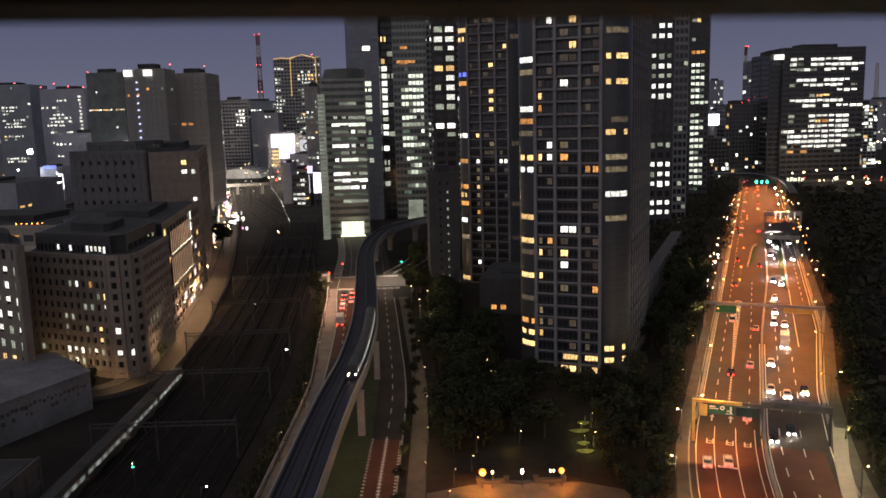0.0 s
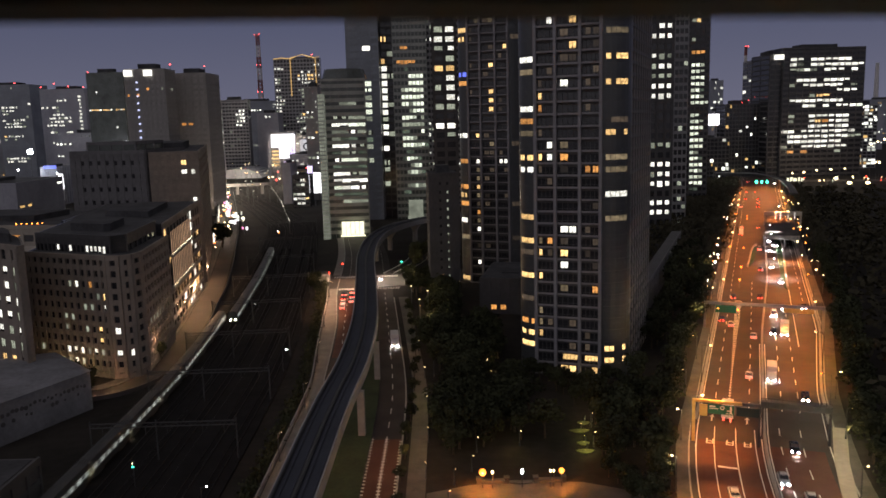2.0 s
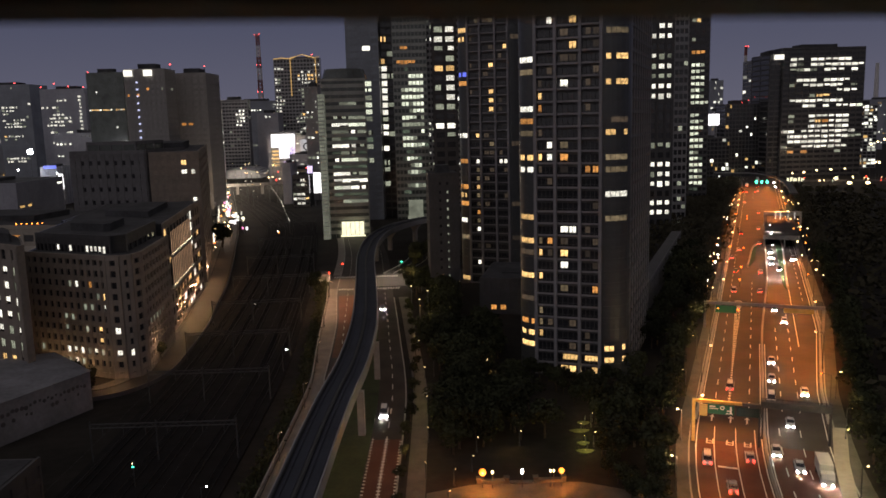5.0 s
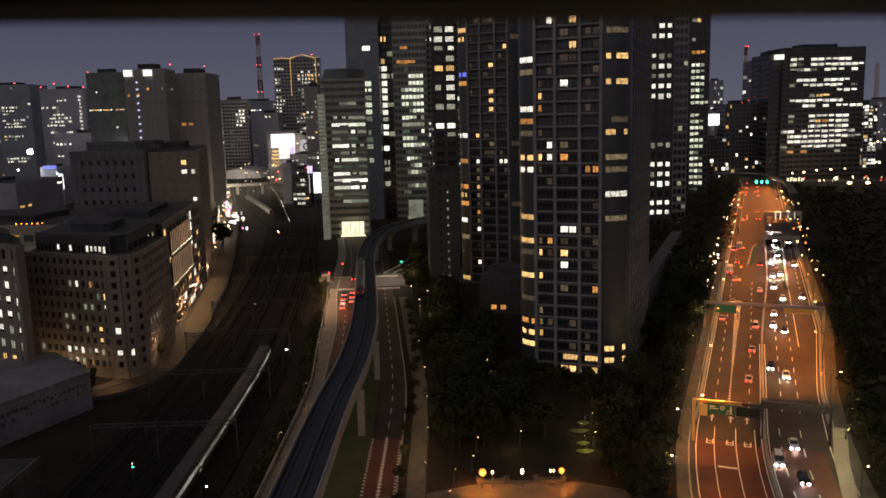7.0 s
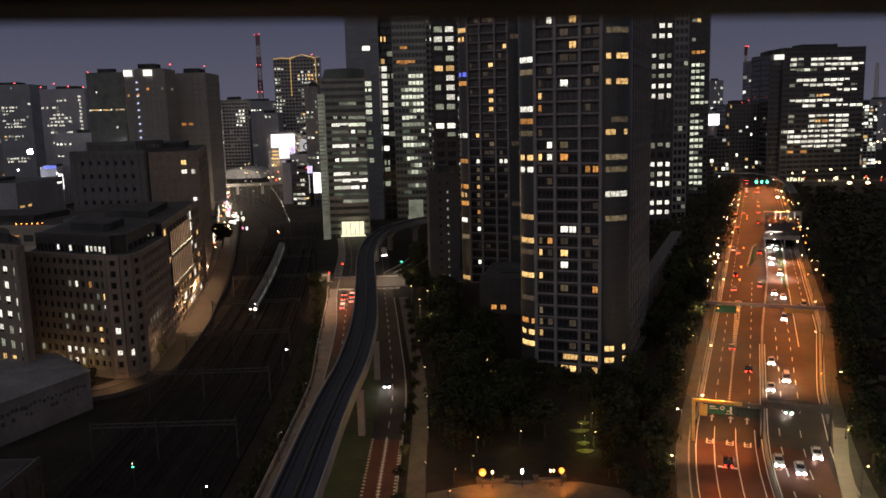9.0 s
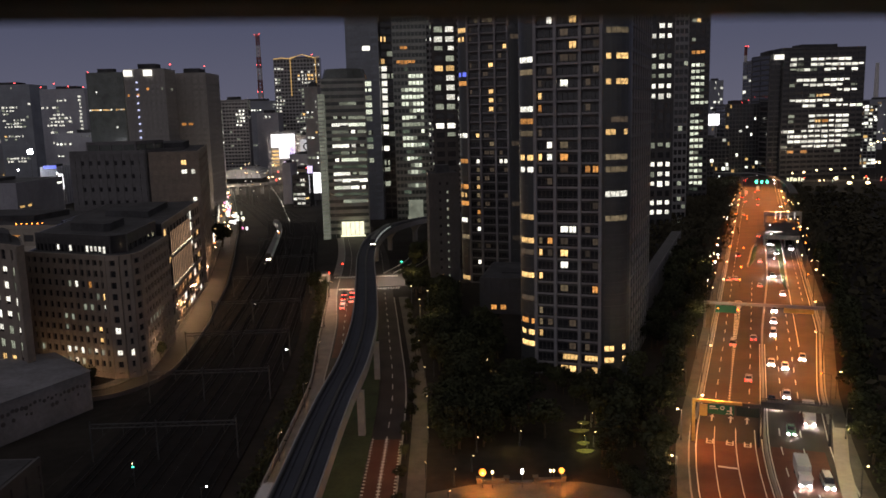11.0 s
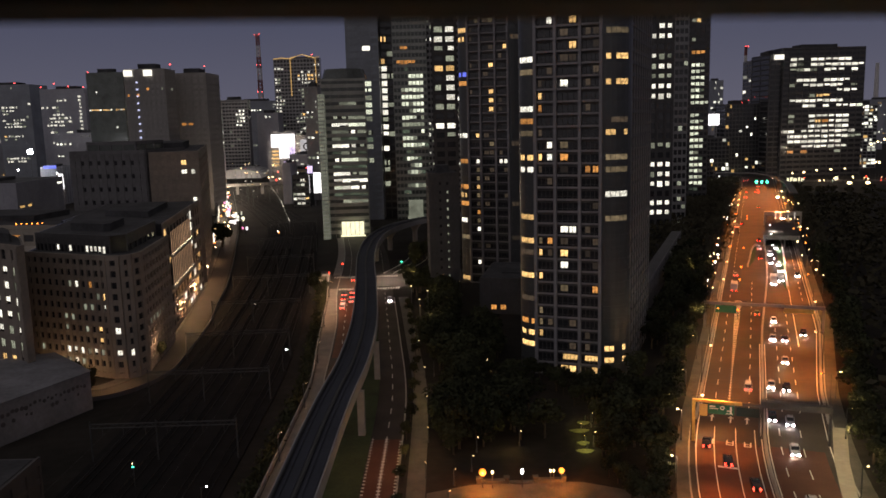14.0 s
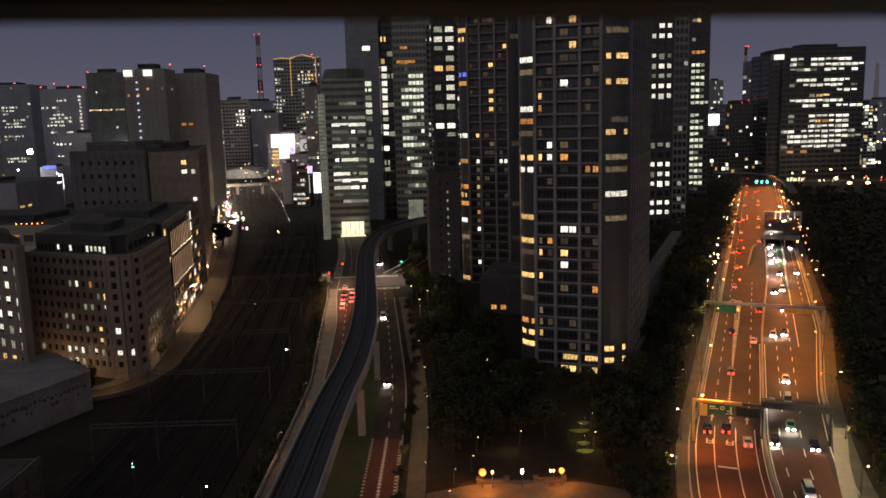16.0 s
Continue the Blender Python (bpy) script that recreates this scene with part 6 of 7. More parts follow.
def trees():
    crowns = [crown_mesh(k, 3.6, 7.0, 620, 0.55) for k in range(4)]
    trunks = []
    for k in range(2):
        rng = random.Random(90 + k)
        s = Shape().tube((0, 0, 0), (0.1, 0, 3.6), 0.26, 0.16)
        for i in range(6):
            a = i * 1.05 + k
            s.tube((0.1, 0, 2.6 + 0.2 * i), (1.9 * math.cos(a), 1.9 * math.sin(a), 4.6 + 0.35 * i), 0.1, 0.03, 5)
        trunks.append(s.mesh("trunk", M_bark))
    rng = random.Random(44)

    def tree(x, y, k, label):
        t = solid("tree", trunks[rng.randrange(2)], M_bark, label, "tree", pose(x, y, 0, 0, 0, rng.uniform(0, 360)) @ Matrix.Scale(k, 4), "city trees")
        part("crown", crowns[rng.randrange(4)], M_leaf, t, m=Matrix.Translation((0, 0, 2.3)) @ Matrix.Diagonal((rng.uniform(0.85, 1.2), rng.uniform(0.85, 1.2), rng.uniform(0.8, 1.15), 1)))
    n = 0
    while n < 95:
        x, y = rng.uniform(-1.0, 46), rng.uniform(142, 203)
        v = Vector((x, y, 0))
        if abs(x - 26) < 5.2 and y < 176 or min((x - 27) ** 2 + (y - 150) ** 2, (x - 12.5) ** 2 + (y - 152) ** 2) < 16 or v.dot(N) > -20 or (abs(x - 13) < 14 and y < 150) or (Vector((x - 23, y - 203, 0)).dot(U) > -4 and x > 14):
            continue
        tree(x, y, rng.uniform(0.42, 0.6) if y > 176 and x > 8 else rng.uniform(0.7, 1.1), "dark leafy park tree at night")
        n += 1
    n = 0
    while n < 84:
        x, y = rng.uniform(-4.5, 15), rng.uniform(203, 315)
        if x > 3 and y > 236:
            continue
        if x < -9 - 0.13 * (y - 225) + 4:
            continue
        if x > 5 and y > 290 or (12 < x and y > 262):
            continue
        tree(x, y, rng.uniform(0.7, 1.1), "street tree beside the dark walk")
        n += 1
    for i in range(34):
        x, y = rng.uniform(29, 44), rng.uniform(126, 162)
        if Vector((x, y, 0)).dot(N) < -21 + bend(y):
            tree(x, y, rng.uniform(0.38, 0.55), "low dark shrub tree in the park")
    for i in range(26):
        x, y = rng.uniform(3, 15), rng.uniform(206, 250)
        tree(x, y, rng.uniform(0.36, 0.5), "low dark shrub tree beside the tower")
    for i in range(14):
        tree(rng.uniform(-13, 3), rng.uniform(294, 314), rng.uniform(0.8, 1.1), "street tree beside the dark walk")
    for i in range(12):
        tree(rng.uniform(-13, 4), rng.uniform(352, 378), rng.uniform(0.8, 1.1), "dark tree past the crossing")
    for i in range(24):
        s = 128 + i * 9.5
        if 345 < s < 372:
            continue
        p = avenue(s + rng.uniform(-2, 2), -16.4 + rng.uniform(-1.2, 1.0))
        tree(p.x, p.y, rng.uniform(0.8, 1.15), "leafy tree between avenue and tower")
        if i % 2:
            p = avenue(s + rng.uniform(-2, 2), -23 + rng.uniform(-1.5, 1.5))
            if 170 < p.y < 190 or p.y > 260:
                tree(p.x, p.y, rng.uniform(0.8, 1.2), "leafy tree between avenue and tower")
    for i in range(34):
        p = avenue(228 + i * 4.6 + rng.uniform(-2, 2), -24.5 + rng.uniform(-3.5, 3.0))
        tree(p.x, p.y, rng.uniform(0.85, 1.2), "leafy tree between avenue and tower")
    for i in range(28):
        s = 125 + i * 9
        p = avenue(s, 24.6 + rng.uniform(-0.8, 1.2) + 0.008 * s + east(s))
        tree(p.x, p.y, rng.uniform(0.8, 1.2), "dense garden tree behind the walk")
    tr = Track(STREET)
    for i in range(16):
        p, d = tr.at(130 + i * 10)
        tree(p.x + (13.4 if p.y < 200 else 13.9) + rng.uniform(-0.4, 0.4), p.y, rng.uniform(0.3, 0.45), "small clipped street tree on the walk")
    for x, y, k in ((-118, 432, 1.5), (-121, 445, 1.4), (-84, 214, 0.7), (-80, 222, 0.6), (-92, 196, 0.8), (-88, 192, 0.8), (-50, 312, 0.8), (-46, 296, 0.6), (-45, 284, 0.55), (-49, 304, 0.8), (-100, 200, 0.9), (-106, 205, 0.8), (-36, 440, 0.8)):
        tree(x, y, k, "dark tree by the roadside")
    s = Shape()
    edge = Track(offset_line(WALK_OUT, -2.3))
    for i in range(420):
        c, _ = edge.at(100 + i * 0.56)
        for j in range(14):
            p = c + Vector((rng.gauss(0, 0.8), rng.gauss(0, 0.6), abs(rng.gauss(0, 0.9)) + 0.1))
            e = Vector((rng.gauss(0, 1), rng.gauss(0, 1), rng.gauss(0, 1))).normalized()
            f = e.orthogonal().normalized()
            q = rng.uniform(0.2, 0.45)
            s.poly([p + e * q, p + f * q * 0.7, p - e * q, p - f * q * 0.7])
    solid("hedge", s, M_leaf, "dark rough hedge between railway and walk", "hedge", kind="stuff")
    # the garden's deep woods, one mass of leaf clumps
    s = Shape()
    for i in range(1500):
        a, b = rng.uniform(120, 720), rng.uniform(28, 260)
        if b > 60 and rng.random() < 0.4:
            continue
        c = avenue(a, b + 0.01 * a + east(a))
        k = rng.uniform(0.9, 1.5) * (0.5 if a > 540 else 1.0)
        for j in range(26):
            d = Vector((rng.gauss(0, 1), rng.gauss(0, 1), abs(rng.gauss(0, 0.8)))).normalized()
            p = c + Vector((0, 0, 5.0 * k)) + Vector((d.x * 4.2, d.y * 4.2, d.z * 4.0)) * k * rng.uniform(0.7, 1.1)
            e = Vector((rng.gauss(0, 1), rng.gauss(0, 1), rng.gauss(0, 0.5))).normalized()
            f = e.cross(d + Vector((0, 0, 0.1))).normalized()
            q = rng.uniform(0.7, 1.6)
            s.poly([p + e * q, p + f * q * 0.7, p - e * q, p - f * q * 0.7])
    solid("garden_woods", s, M_woods, "dark woods of the walled garden at night", "woods", kind="stuff")
    s = Shape()
    for i in range(520):
        c = avenue(rng.uniform(350, 760), -15.5 - 44 * rng.random() ** 1.6)
        for j in range(24):
            p = c + Vector((rng.gauss(0, 2.2), rng.gauss(0, 2.2), 2 + rng.uniform(0, 7)))
            e = Vector((rng.gauss(0, 1), rng.gauss(0, 1), rng.gauss(0, 1))).normalized()
            f = e.orthogonal().normalized()
            q = rng.uniform(0.8, 1.6)
            s.poly([p + e * q, p + f * q * 0.7, p - e * q, p - f * q * 0.7])
    for i in range(110):
        a = rng.uniform(370, 720)
        c = avenue(a, 25.5 + rng.uniform(-1, 3) + 0.008 * a)
        for j in range(24):
            p = c + Vector((rng.gauss(0, 2.0), rng.gauss(0, 2.0), 1 + rng.uniform(0, 7)))
            e = Vector((rng.gauss(0, 1), rng.gauss(0, 1), rng.gauss(0, 1))).normalized()
            f = e.orthogonal().normalized()
            q = rng.uniform(0.6, 1.3)
            s.poly([p + e * q, p + f * q * 0.7, p - e * q, p - f * q * 0.7])
    solid("far_woods", s, M_woods, "dark far trees along the avenue", "woods", kind="stuff")


# ---- vehicles ----
PAINTS = [surface("car_paint_white", (0.6, 0.6, 0.6), 0.25, 0.0, scale=1, vary=0.08), surface("car_paint_black", (0.02, 0.02, 0.024), 0.2, scale=1, vary=0.1),
          surface("car_paint_silver", (0.36, 0.37, 0.38), 0.3, 0.6, scale=1, vary=0.08), surface("car_paint_green", (0.05, 0.2, 0.09), 0.3, scale=1, vary=0.08)]
M_tyre = surface("tyre_rubber", (0.02, 0.02, 0.02), 0.9, scale=3, vary=0.2)
M_cargo = surface("cargo_box_white", (0.55, 0.55, 0.56), 0.5, scale=0.6, vary=0.15)


def profile(points, half, taper=1.0):
    """A side outline pulled across the vehicle, drawn in at the top."""
    s = Shape()
    top = max(p[1] for p in points)
    n = len(points)
    for side in (-1, 1):
        for y, z in points:
            s.v.append((side * half * (1 - (1 - taper) * z / top), y, z))
    s.f.append(tuple(range(n)))
    s.f.append(tuple(range(2 * n - 1, n - 1, -1)))
    for i in range(n):
        j = (i + 1) % n
        s.f.append((i, n + i, n + j, j))
    return s


def vehicle(kind, paint, label):
    """Nose towards +y."""
    if kind == "car":
        L, W, H = 4.5, 0.87, 1.45
        body = profile([(-2.25, 0.3), (-2.25, 0.85), (-1.9, 0.98), (1.0, 0.98), (2.1, 0.8), (2.25, 0.6), (2.25, 0.3)], W, 0.94)
        cab = profile([(-1.75, 0.97), (-1.2, 1.42), (0.25, 1.45), (1.1, 0.97)], W - 0.05, 0.82)
    elif kind == "van":
        L, W, H = 4.8, 0.9, 1.95
        body = profile([(-2.4, 0.3), (-2.4, 1.1), (1.7, 1.1), (2.35, 0.9), (2.4, 0.3)], W, 0.96)
        cab = profile([(-2.38, 1.09), (-2.25, 1.9), (1.0, 1.95), (1.75, 1.09)], W - 0.04, 0.9)
    else:
        L, W, H = 8.2, 1.15, 3.2
        body = profile([(2.1, 0.5), (2.1, 2.3), (3.6, 2.35), (4.05, 1.5), (4.1, 0.5)], W, 0.95)
        cab = profile([(2.6, 1.5), (2.6, 2.28), (3.64, 2.2), (4.0, 1.5)], W + 0.01, 0.97)
    t = solid(kind, body, paint, label, kind, group="traffic")
    part("cabin", cab, M_glassdark, t, "dark glazed cabin")
    if kind != "truck":
        part("roof_panel", Shape().box(-W * 0.72, -1.1 if kind == "car" else -2.1, H - 0.02, W * 0.72, 0.2 if kind == "car" else 0.9, H + 0.03), paint, t)
    else:
        part("cargo_box", Shape().box(-W, -4.1, 0.9, W, 1.7, 3.2), M_cargo, t, "white cargo box")
    for sx in (-1, 1):
        part("headlight", Shape().box(sx * W * 0.66 - 0.17, L / 2 - 0.12, 0.44, sx * W * 0.66 + 0.17, L / 2 + 0.04, 0.62), L_head, t)
        part("tail_light", Shape().box(sx * W * 0.66 - 0.19, -L / 2 - 0.03, 0.5, sx * W * 0.66 + 0.19, -L / 2 + 0.08, 0.76), L_tail, t)
    wm = Shape().tube((-0.12, 0, 0.33), (0.12, 0, 0.33), 0.33, 0.33, 10).mesh("wheel", M_tyre)
    for sx in (-1, 1):
        for y in (-L * 0.3, L * 0.3):
            part("wheel", wm, M_tyre, t, m=Matrix.Translation((sx * (W - 0.1), y, 0)))
    return t


# lanes in pairs, out and back: the vehicles turn round out of sight, below ground, at both ends
LOOPS = [(-7.4, 12.5, 115), (-3.7, 8.7, 56), (0.3, 5.3, 54)]
SWING = {-7.4: -0.6, -3.7: -1.8, 0.3: 3.0, 5.3: 2.8, 8.7: 2.2, 12.5: 4.6}
OUTWARD, INWARD = 600.0, 340.0


def lane(s, n):
    """A lane's offset from the axis: it swings round the underpass further out."""
    k = min(max((s - 195) / 110, 0), 1)
    return n + SWING[n] * k * k * (3 - 2 * k)


def dip(s, near=70.0, far=850.0, deep=9.0):
    """The lanes run under cover past both ends of the view."""
    if s > far:
        return -deep * min((s - far) / 70, 1)
    if s < near:
        return -deep * min((near - s) / 70, 1)
    return 0.02


def loop_avenue(n_out, n_back):
    mid = (n_out + n_back) / 2
    pts = [avenue(s, lane(s, n_out), dip(s)) for s in range(-30, 941, 10)]
    turn = [(940, lane(940, n_out)), (985, mid - 42), (1035, mid - 34), (1060, mid), (1035, mid + 34), (985, mid + 42), (940, lane(940, n_back))]
    pts += [avenue(*p, -8.98) for p in smooth_line([(a, b) for a, b in turn])[1:-1]]
    pts += [avenue(s, lane(s, n_back), dip(s, far=850.0 if n_back > 10 else 466.0)) for s in range(940, -31, -10)]
    turn = [(-30, n_back), (-75, mid + 42), (-125, mid + 34), (-150, mid), (-125, mid - 34), (-75, mid - 42), (-30, n_out)]
    pts += [avenue(*p, -8.98) for p in smooth_line([(a, b) for a, b in turn])[1:]]
    return Track(pts, pts[0].y)


def loop_street(n_out, n_back):
    def lift(y):
        return Vector((0, 0, -9.0 * min(max((100 - y) / 60, (y - 420) / 60, 0), 1) + (0.2 if 300 < y < 360 else 0.04)))
    up = [Vector(p[:2] + (0,)) for p in offset_line([q for q in STREET if q[1] >= 30 and q[1] < 520], n_out)]
    down = [Vector(p[:2] + (0,)) for p in offset_line([q for q in EAST_LANES if q[1] >= 30 and q[1] < 520], n_back)][::-1]

    def turn(a, b, sgn):
        m, w = (a + b) / 2, 40
        line = [a, m + Vector((-w * sgn, 45 * sgn, 0)), m + Vector((-w * 0.8 * sgn, 95 * sgn, 0)), m + Vector((0, 120 * sgn, 0)), m + Vector((w * 0.8 * sgn, 95 * sgn, 0)), m + Vector((w * sgn, 45 * sgn, 0)), b]
        return [Vector(p) for p in smooth_line([tuple(p) for p in line])]
    pts = up + turn(up[-1], down[0], 1)[1:-1] + down + turn(down[-1], up[0], -1)[1:]
    pts = [p + lift(p.y) for p in pts]
    return Track(pts, pts[0].y)


# red phases at the crossing: while they last, a queue stands at its stop line
REDS = [(0.0, 0.65), (1.75, 2.4), (3.4, 4.6), (6.7, 7.3), (8.4, 9.6), (10.8, 11.4), (12.6, 13.1), (13.95, 14.8), (15.8, 16.2)]
QUEUE = []


def wait_and_go():
    """Each queueing car waits out a red phase, then runs once round its loop to the next."""
    for ob, tr, y, late in QUEUE:
        k = min((i for i in range(len(tr.p)) if tr.s[i] < tr.s[-1] / 2 and tr.p[i].z > 0), key=lambda i: abs(tr.p[i].y - y))
        stop = tr.s[k] + (y - tr.p[k].y)
        # slower round the turns out of sight
        cost = [0.0]
        for i in range(1, len(tr.s)):
            cost.append(cost[-1] + (tr.s[i] - tr.s[i - 1]) * (3.0 if tr.p[i].z < -8.5 else 0.4 if tr.s[i] > tr.s[-1] / 2 else 1.0))
        first = float(np.interp(stop, tr.s, cost))
        rows = []
        for f in range(1, scene.frame_end + 1):
            t = (f - 1) / FPS
            n = max(i for i in range(len(REDS)) if REDS[i][0] <= t)
            u = 0.0
            if t > REDS[n][1] + late:
                nxt = REDS[n + 1][0] - 0.05
                u = min((t - REDS[n][1] - late) / (nxt - REDS[n][1] - late), 1.0)
            if 0.0 < u < 1.0 or not rows or rows[-1][1] > 0.0:
                s = float(np.interp((first + cost[-1] * (u % 1.0)) % cost[-1], cost, tr.s)) if u % 1.0 else stop
                rows.append((t, u % 1.0, s))
            elif f == scene.frame_end:
                rows.append((t, 0.0, stop))
        # the standing rows close each wait
        out, last = [], None
        for t, u, s in rows:
            if last and t - last[0] > 1.5 / FPS:
                out.append((t - 1 / FPS, last[1]))
            p, d = tr.at(s)
            out.append((t, s))
            last = (t, s)
        walk(ob, [(t, pose(*tr.at(s)[0], 0, 0, math.degrees(math.atan2(tr.at(s)[1].y, tr.at(s)[1].x)) - 90)) for t, s in out])


def build_traffic():
    """Makes all vehicles of the avenue and of the street; returns them with their loops."""
    rng = random.Random(2024)
    models = [vehicle("car", PAINTS[0], "white saloon car on the avenue"), vehicle("car", PAINTS[1], "black saloon car on the avenue"), vehicle("car", PAINTS[2], "silver saloon car on the avenue"),
              vehicle("van", PAINTS[0], "white van on the avenue"), vehicle("truck", PAINTS[0], "white box truck on the avenue"), vehicle("car", PAINTS[3], "green taxi on the avenue")]
    used = [False] * len(models)

    def get():
        k = rng.choices(range(6), [5, 5, 3, 2, 1.4, 1])[0]
        if not used[k]:
            used[k] = True
            return models[k]
        return copy_thing(models[k], Matrix())
    runs = []
    for a, b, gap in LOOPS:
        tr = loop_avenue(a, b)
        s = tr.s[0] + rng.uniform(0, gap)
        while s < tr.s[-1] - 8:
            runs.append((get(), tr, s))
            s += gap * rng.choice([0.35, 0.5, 0.7, 1.0, 1.4, 2.0])
    for a, b, gap in ((-5.8, -1.4, 420), (-8.8, 1.5, 640)):
        tr = loop_street(a, b)
        for k in range(4 if a < -7 else 3):
            QUEUE.append((get(), tr, 305.0 - 7.2 * k - (3 if a < -7 else 0), 0.03 * k))
        s = tr.s[0] + rng.uniform(0, gap)
        while s < tr.s[-1] - 8:
            runs.append((get(), tr, s))
            s += gap * rng.choice([0.2, 0.3, 0.9, 1.4, 2.2])
    return runs


def clock(tr):
    """Seconds at which a vehicle passes each point of its loop: fast outward, slower inward."""
    out = [0.0]
    for k in range(1, len(tr.s)):
        _, d = tr.at((tr.s[k] + tr.s[k - 1]) / 2)
        out.append(out[-1] + (tr.s[k] - tr.s[k - 1]) / (OUTWARD if d.dot(U) > 0.8 else INWARD))
    return out


def drive(runs):
    clocks = {}
    for ob, tr, s0 in runs:
        if id(tr) not in clocks:
            clocks[id(tr)] = clock(tr)
        c = clocks[id(tr)]
        t0 = c[-1] * (s0 - tr.s[0]) / (tr.s[-1] - tr.s[0])

        def at(t):
            return tr.at(float(np.interp((t0 + t) % c[-1], c, tr.s)))
        rows, f, last = [], 1, scene.frame_end
        while True:
            t = (f - 1) / FPS
            p, d = at(t)
            rows.append((t, pose(p.x, p.y, p.z, 0, 0, math.degrees(math.atan2(d.y, d.x)) - 90)))
            if f >= last:
                break
            straight = min(d.dot(at(t + 6 / FPS)[1]), d.dot(at(t + 3 / FPS)[1])) > 0.999
            f = min(f + (6 if straight else 2), last)
        walk(ob, rows)


def train_car(kind):
    """One carriage, nose towards +y."""
    if kind == "guideway":
        L, W, H, base = 8.6, 1.2, 3.2, 0.25
        skin = M_trainskin
    elif kind == "express":
        L, W, H, base = 24.4, 1.65, 3.5, 0.5
        skin = M_trainskin
    else:
        L, W, H, base = 19.4, 1.45, 3.6, 0.5
        skin = M_steelskin
    s = Shape()
    out = [(-W, base + 0.3), (-W, base + H * 0.72), (-W * 0.8, base + H * 0.95), (-W * 0.3, base + H), (W * 0.3, base + H), (W * 0.8, base + H * 0.95), (W, base + H * 0.72), (W, base + 0.3)]
    k = len(out)
    for y in (-L / 2, L / 2):
        s.v += [(x, y, z) for x, z in out]
    s.f += [tuple(range(k)), tuple(range(2 * k - 1, k - 1, -1))]
    for i in range(k):
        j = (i + 1) % k
        s.f.append((j, i, k + i, k + j))
    t = solid("train_car", s, skin, {"guideway": "pale guideway train car with lit windows", "express": "white express train car with small lit windows", "commuter": "silver commuter train car with lit windows"}[kind], "train car", group=kind + " train")
    nwin = {"guideway": 3, "express": 10, "commuter": 6}[kind]
    ww = {"guideway": 1.9, "express": 1.1, "commuter": 1.25}[kind]
    pane = Shape()
    for i in range(nwin):
        y = -L / 2 + (i + 0.5) * L / nwin
        pane.box(-0.02, y - ww / 2, base + H * 0.42, 0.02, y + ww / 2, base + H * 0.66)
    pane = pane.mesh("window_band", L_train)
    for sx in (-1, 1):
        tagged(part("window_band", pane, L_train, t, m=Matrix.Translation((sx * (W + 0.005), 0, 0))), kind="stuff")
    part("underframe", Shape().box(-W * 0.8, -L * 0.4, 0, W * 0.8, -L * 0.2, base + 0.35).box(-W * 0.8, L * 0.2, 0, W * 0.8, L * 0.4, base + 0.35).box(-W * 0.6, -L * 0.2, base - 0.1, W * 0.6, L * 0.2, base + 0.35), M_darkwall, t)
    return t


M_steelskin = surface("brushed_train_steel", (0.045, 0.046, 0.048), 0.5, 0.2, scale=0.6, vary=0.15)

# runs: kind, track, way, time at which the leading end passes a point, that point, speed, cars
PASSES = [("guideway", 1.7, -1, 0.0, 165, 520, 6), ("guideway", -1.7, 1, 2.8, 212, 620, 6), ("guideway", 1.7, -1, 4.0, 162, 640, 6), ("guideway", -1.7, 1, 6.8, 190, 560, 6),
          ("guideway", 1.7, -1, 8.0, 142, 600, 6), ("guideway", 1.7, -1, 11.3, 180, 560, 6), ("guideway", -1.7, 1, 14.1, 168, 680, 6), ("guideway", 1.7, -1, 15.2, 220, 520, 6),
          ("express", "b", 1, 0.4, 219, 1320, 16), ("express", "b", 1, 3.8, 275, 1400, 16), ("express", "b", 1, 7.0, 219, 1360, 16), ("express", "b", 1, 11.3, 515, 1350, 16), ("express", "b", 1, 14.3, 172, 1350, 16),
          ("express", "a", -1, 2.8, 250, 1300, 12), ("express", "a", -1, 13.5, 131, 1300, 12),
          ("commuter", "f", -1, 0.0, 60, 1000, 7), ("commuter", "f", 1, 2.0, 262, 1000, 7), ("commuter", "e", -1, 2.1, 190, 700, 7), ("commuter", "f", -1, 4.0, 92, 900, 7), ("commuter", "d", 1, 6.4, 240, 800, 7),
          ("commuter", "e", -1, 7.8, 145, 900, 7), ("commuter", "d", -1, 9.0, 275, 900, 7), ("commuter", "e", -1, 11.3, 110, 900, 7), ("commuter", "d", 1, 13.0, 270, 900, 7), ("commuter", "e", -1, 13.2, 142, 1600, 7), ("commuter", "e", -1, 13.5, 232, 900, 7),
          ("commuter", "e", -1, 15.2, 205, 600, 7)]
PITCH = {"guideway": 9.0, "express": 25.0, "commuter": 20.0}


def build_trains():
    models = {k: train_car(k) for k in PITCH}
    fresh = {k: True for k in PITCH}
    out = []
    for number, (kind, track, way, t0, s0, v, cars) in enumerate(PASSES):
        for i in range(cars):
            ob = models[kind] if fresh[kind] else copy_thing(models[kind], Matrix())
            fresh[kind] = False
            if i in (0, cars - 1):
                L = PITCH[kind] - 0.6
                w = 0.8 if kind != "express" else 1.0
                lead = (i == 0)
                for sx in (-1, 1):
                    y = L / 2 + 0.04
                    if not lead:
                        y = -y
                    part("headlight" if lead else "tail_light", Shape().box(sx * w - 0.2, y - 0.06, 1.2, sx * w + 0.2, y + 0.06, 1.45), L_trainhead if lead else L_traintail, ob)
            out.append((ob, kind, track, way, t0, s0, way * (i + 0.5) * PITCH[kind], v, number))
    return out


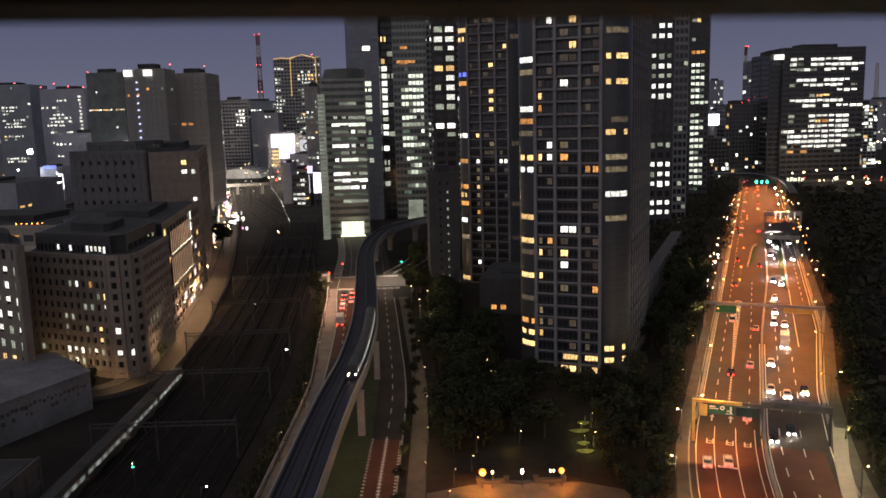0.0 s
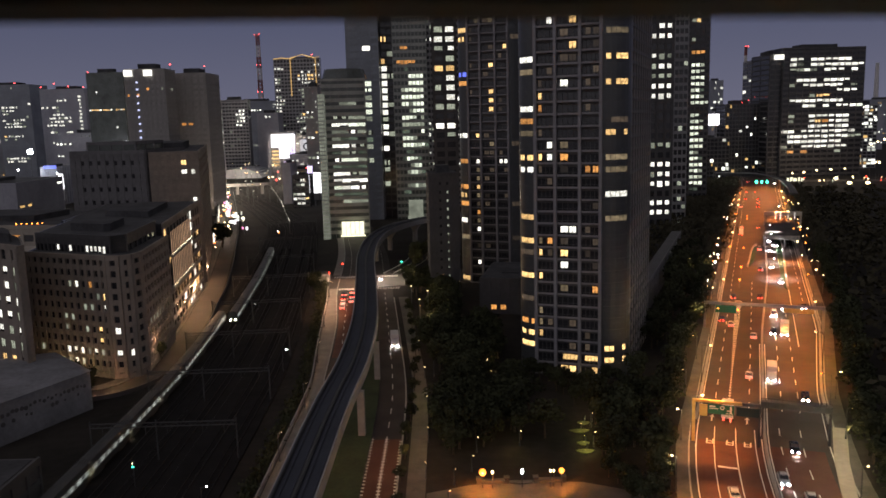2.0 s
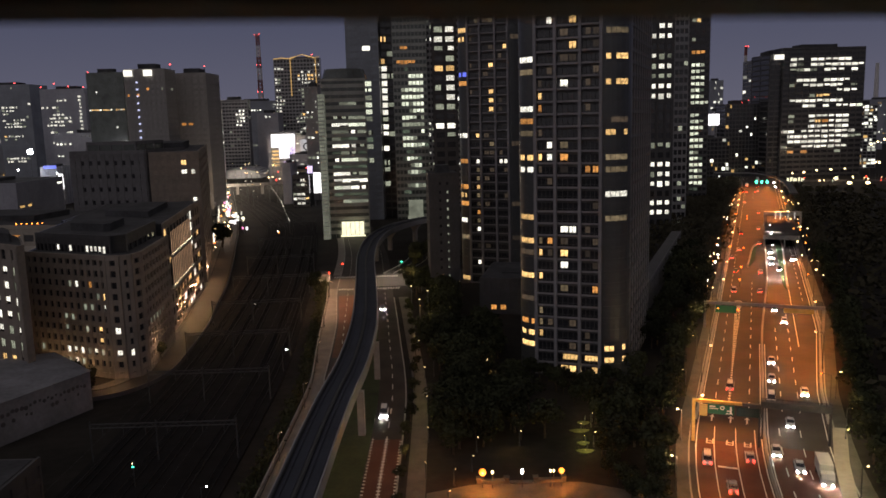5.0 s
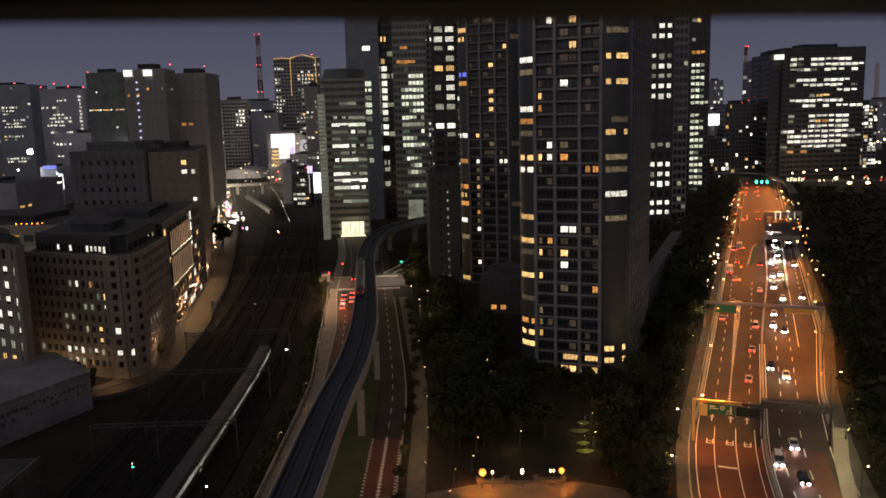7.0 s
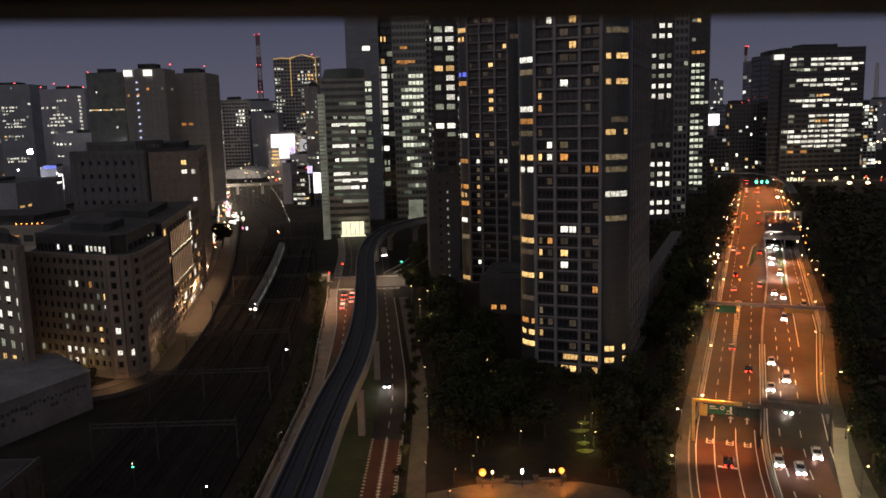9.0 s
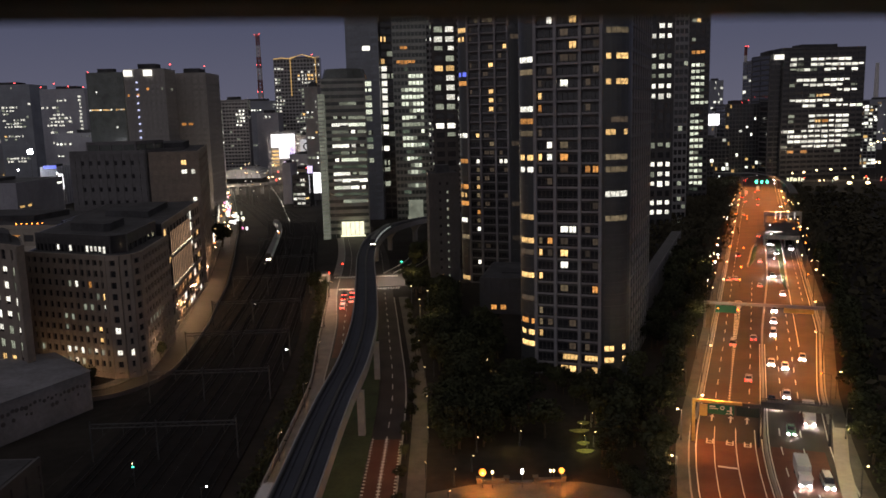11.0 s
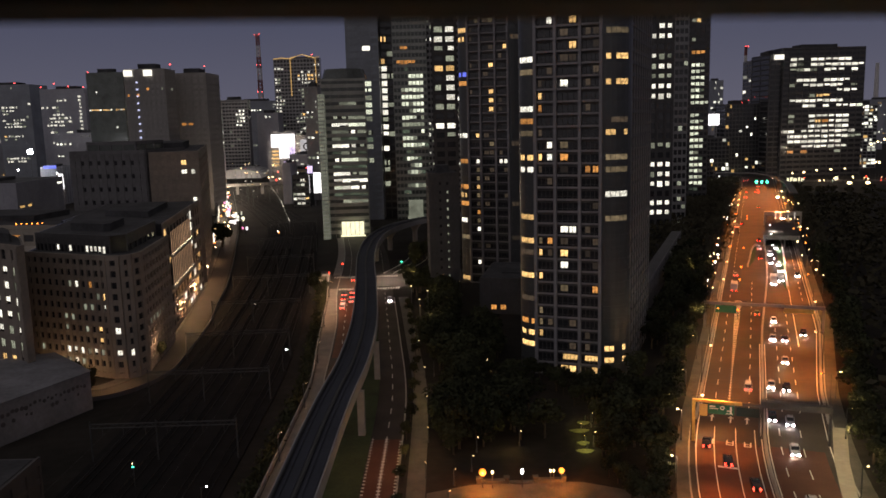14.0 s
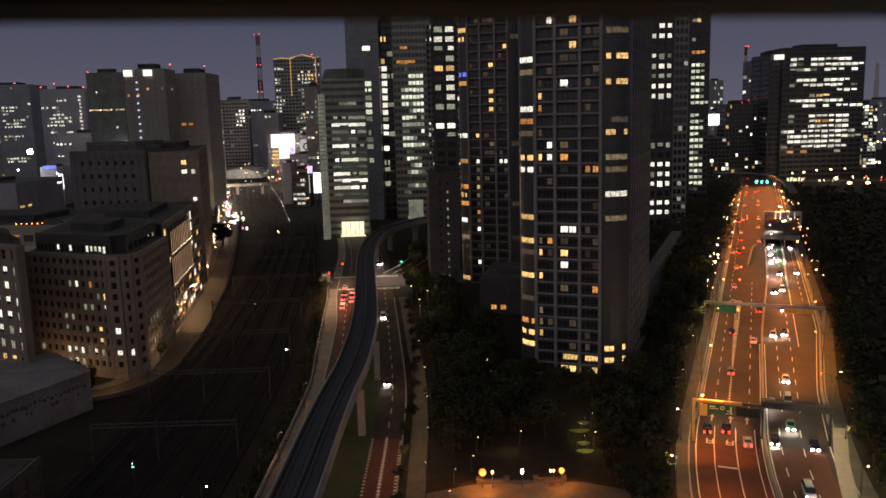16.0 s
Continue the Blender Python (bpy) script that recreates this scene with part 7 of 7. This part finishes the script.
L_traintail = glow("train_tail_light", (1.0, 0.05, 0.03), 1.2)
L_trainhead = glow("train_headlight", (1.0, 0.85, 0.6), 60.0, light=True)


def run_trains(cars):
    lines = {}
    for ob, kind, track, way, t0, s0, back, v, number in cars:
        if track not in lines:
            if kind == "guideway":
                lines[track] = Track([Vector((p[0], p[1], 11.22)) for p in offset_line(MONO, track)], 150)
            else:
                lines[track] = Track([Vector((p[0], p[1], 0.56)) for p in offset_line(RAILS, TRACKS[track])], 150)
        tr = lines[track]
        lo, hi = (-130 - 60 * (number % 8), 640 + 60 * (number % 8)) if kind == "guideway" else (-460 - 420 * (number % 5), 1500 + 420 * (number % 5))
        ta, tb = sorted((t0 + (lo - s0) / (way * v), t0 + (hi - s0) / (way * v)))
        times = [0.0]
        t = max(ta, 0.0)
        if t > 0.04:
            times.append(t)
        while t < min(tb, 16.0) - 0.001:
            t = min(t + 0.05, tb, 16.0)
            times.append(t)
        if times[-1] < 16.0:
            times.append(16.0)
        rows, last = [], -1
        for t in times:
            if frame(t) == last:
                continue
            last = frame(t)
            tt = (last - 1) / FPS
            s = s0 - back + way * v * (min(max(tt, ta), tb) - t0)
            p, d = tr.at(s)
            d = d * way
            rows.append((tt, pose(p.x, p.y, p.z, 0, 0, math.degrees(math.atan2(d.y, d.x)) - 90)))
        walk(ob, rows)


# ---- the window behind which the camera stands ----
def window_frame():
    t = thing("window_1", "dark window head, out of focus, close to the lens", "window", look((0, 0, 65), (0, 1, 65), -1.0), kind="structure")
    t.matrix_basis = Matrix.Translation((0, 0, 65)) @ pose(0, 0, 0, 0, 1.0, 0)
    part("window_head", Shape().box(-0.9, 0.38, 0.0533, 0.9, 0.46, 0.5), M_black, t)
    part("window_sill", Shape().box(-0.9, 0.38, -0.75, 0.9, 0.46, -0.68), M_black, t)
    for x in (-0.9, 0.82):
        part("window_jamb", Shape().box(x, 0.38, -0.68, x + 0.08, 0.46, 0.0533), M_black, t)
    r = Shape().box(-2.2, 0.46, -1.8, -0.9, 0.5, 1.2).box(0.9, 0.46, -1.8, 2.2, 0.5, 1.2).box(-0.9, 0.46, 0.5, 0.9, 0.5, 1.2).box(-0.9, 0.46, -1.8, 0.9, 0.5, -0.75)
    for nm, s in (("wall_north", r), ("wall_south", Shape().box(-2.2, -2.6, -1.8, 2.2, -2.5, 1.2)), ("wall_west", Shape().box(-2.3, -2.5, -1.8, -2.2, 0.5, 1.2)), ("wall_east", Shape().box(2.2, -2.5, -1.8, 2.3, 0.5, 1.2)),
                  ("floor", Shape().box(-2.3, -2.6, -1.9, 2.3, 0.5, -1.8)), ("ceiling", Shape().box(-2.3, -2.6, 1.2, 2.3, 0.5, 1.3))):
        solid(nm, s, M_inner, "dark room surface behind the window", nm.split("_")[0], pose(0, 0, 65), kind="structure")
    solid("wall_tower_below", Shape().box(-8, -14, 0, 8, 0.4, 63.0), M_greywall, "plain wall of the building below the window", "wall", kind="structure")


ground()
avenue_road()
street_road()
railway()
guideway()
city()
signs_and_gantries()
lights()
park()
trees()
window_frame()
TRAFFIC = build_traffic()
TRAINS = build_trains()


def motions():
    drive(TRAFFIC)
    wait_and_go()
    run_trains(TRAINS)


motions()
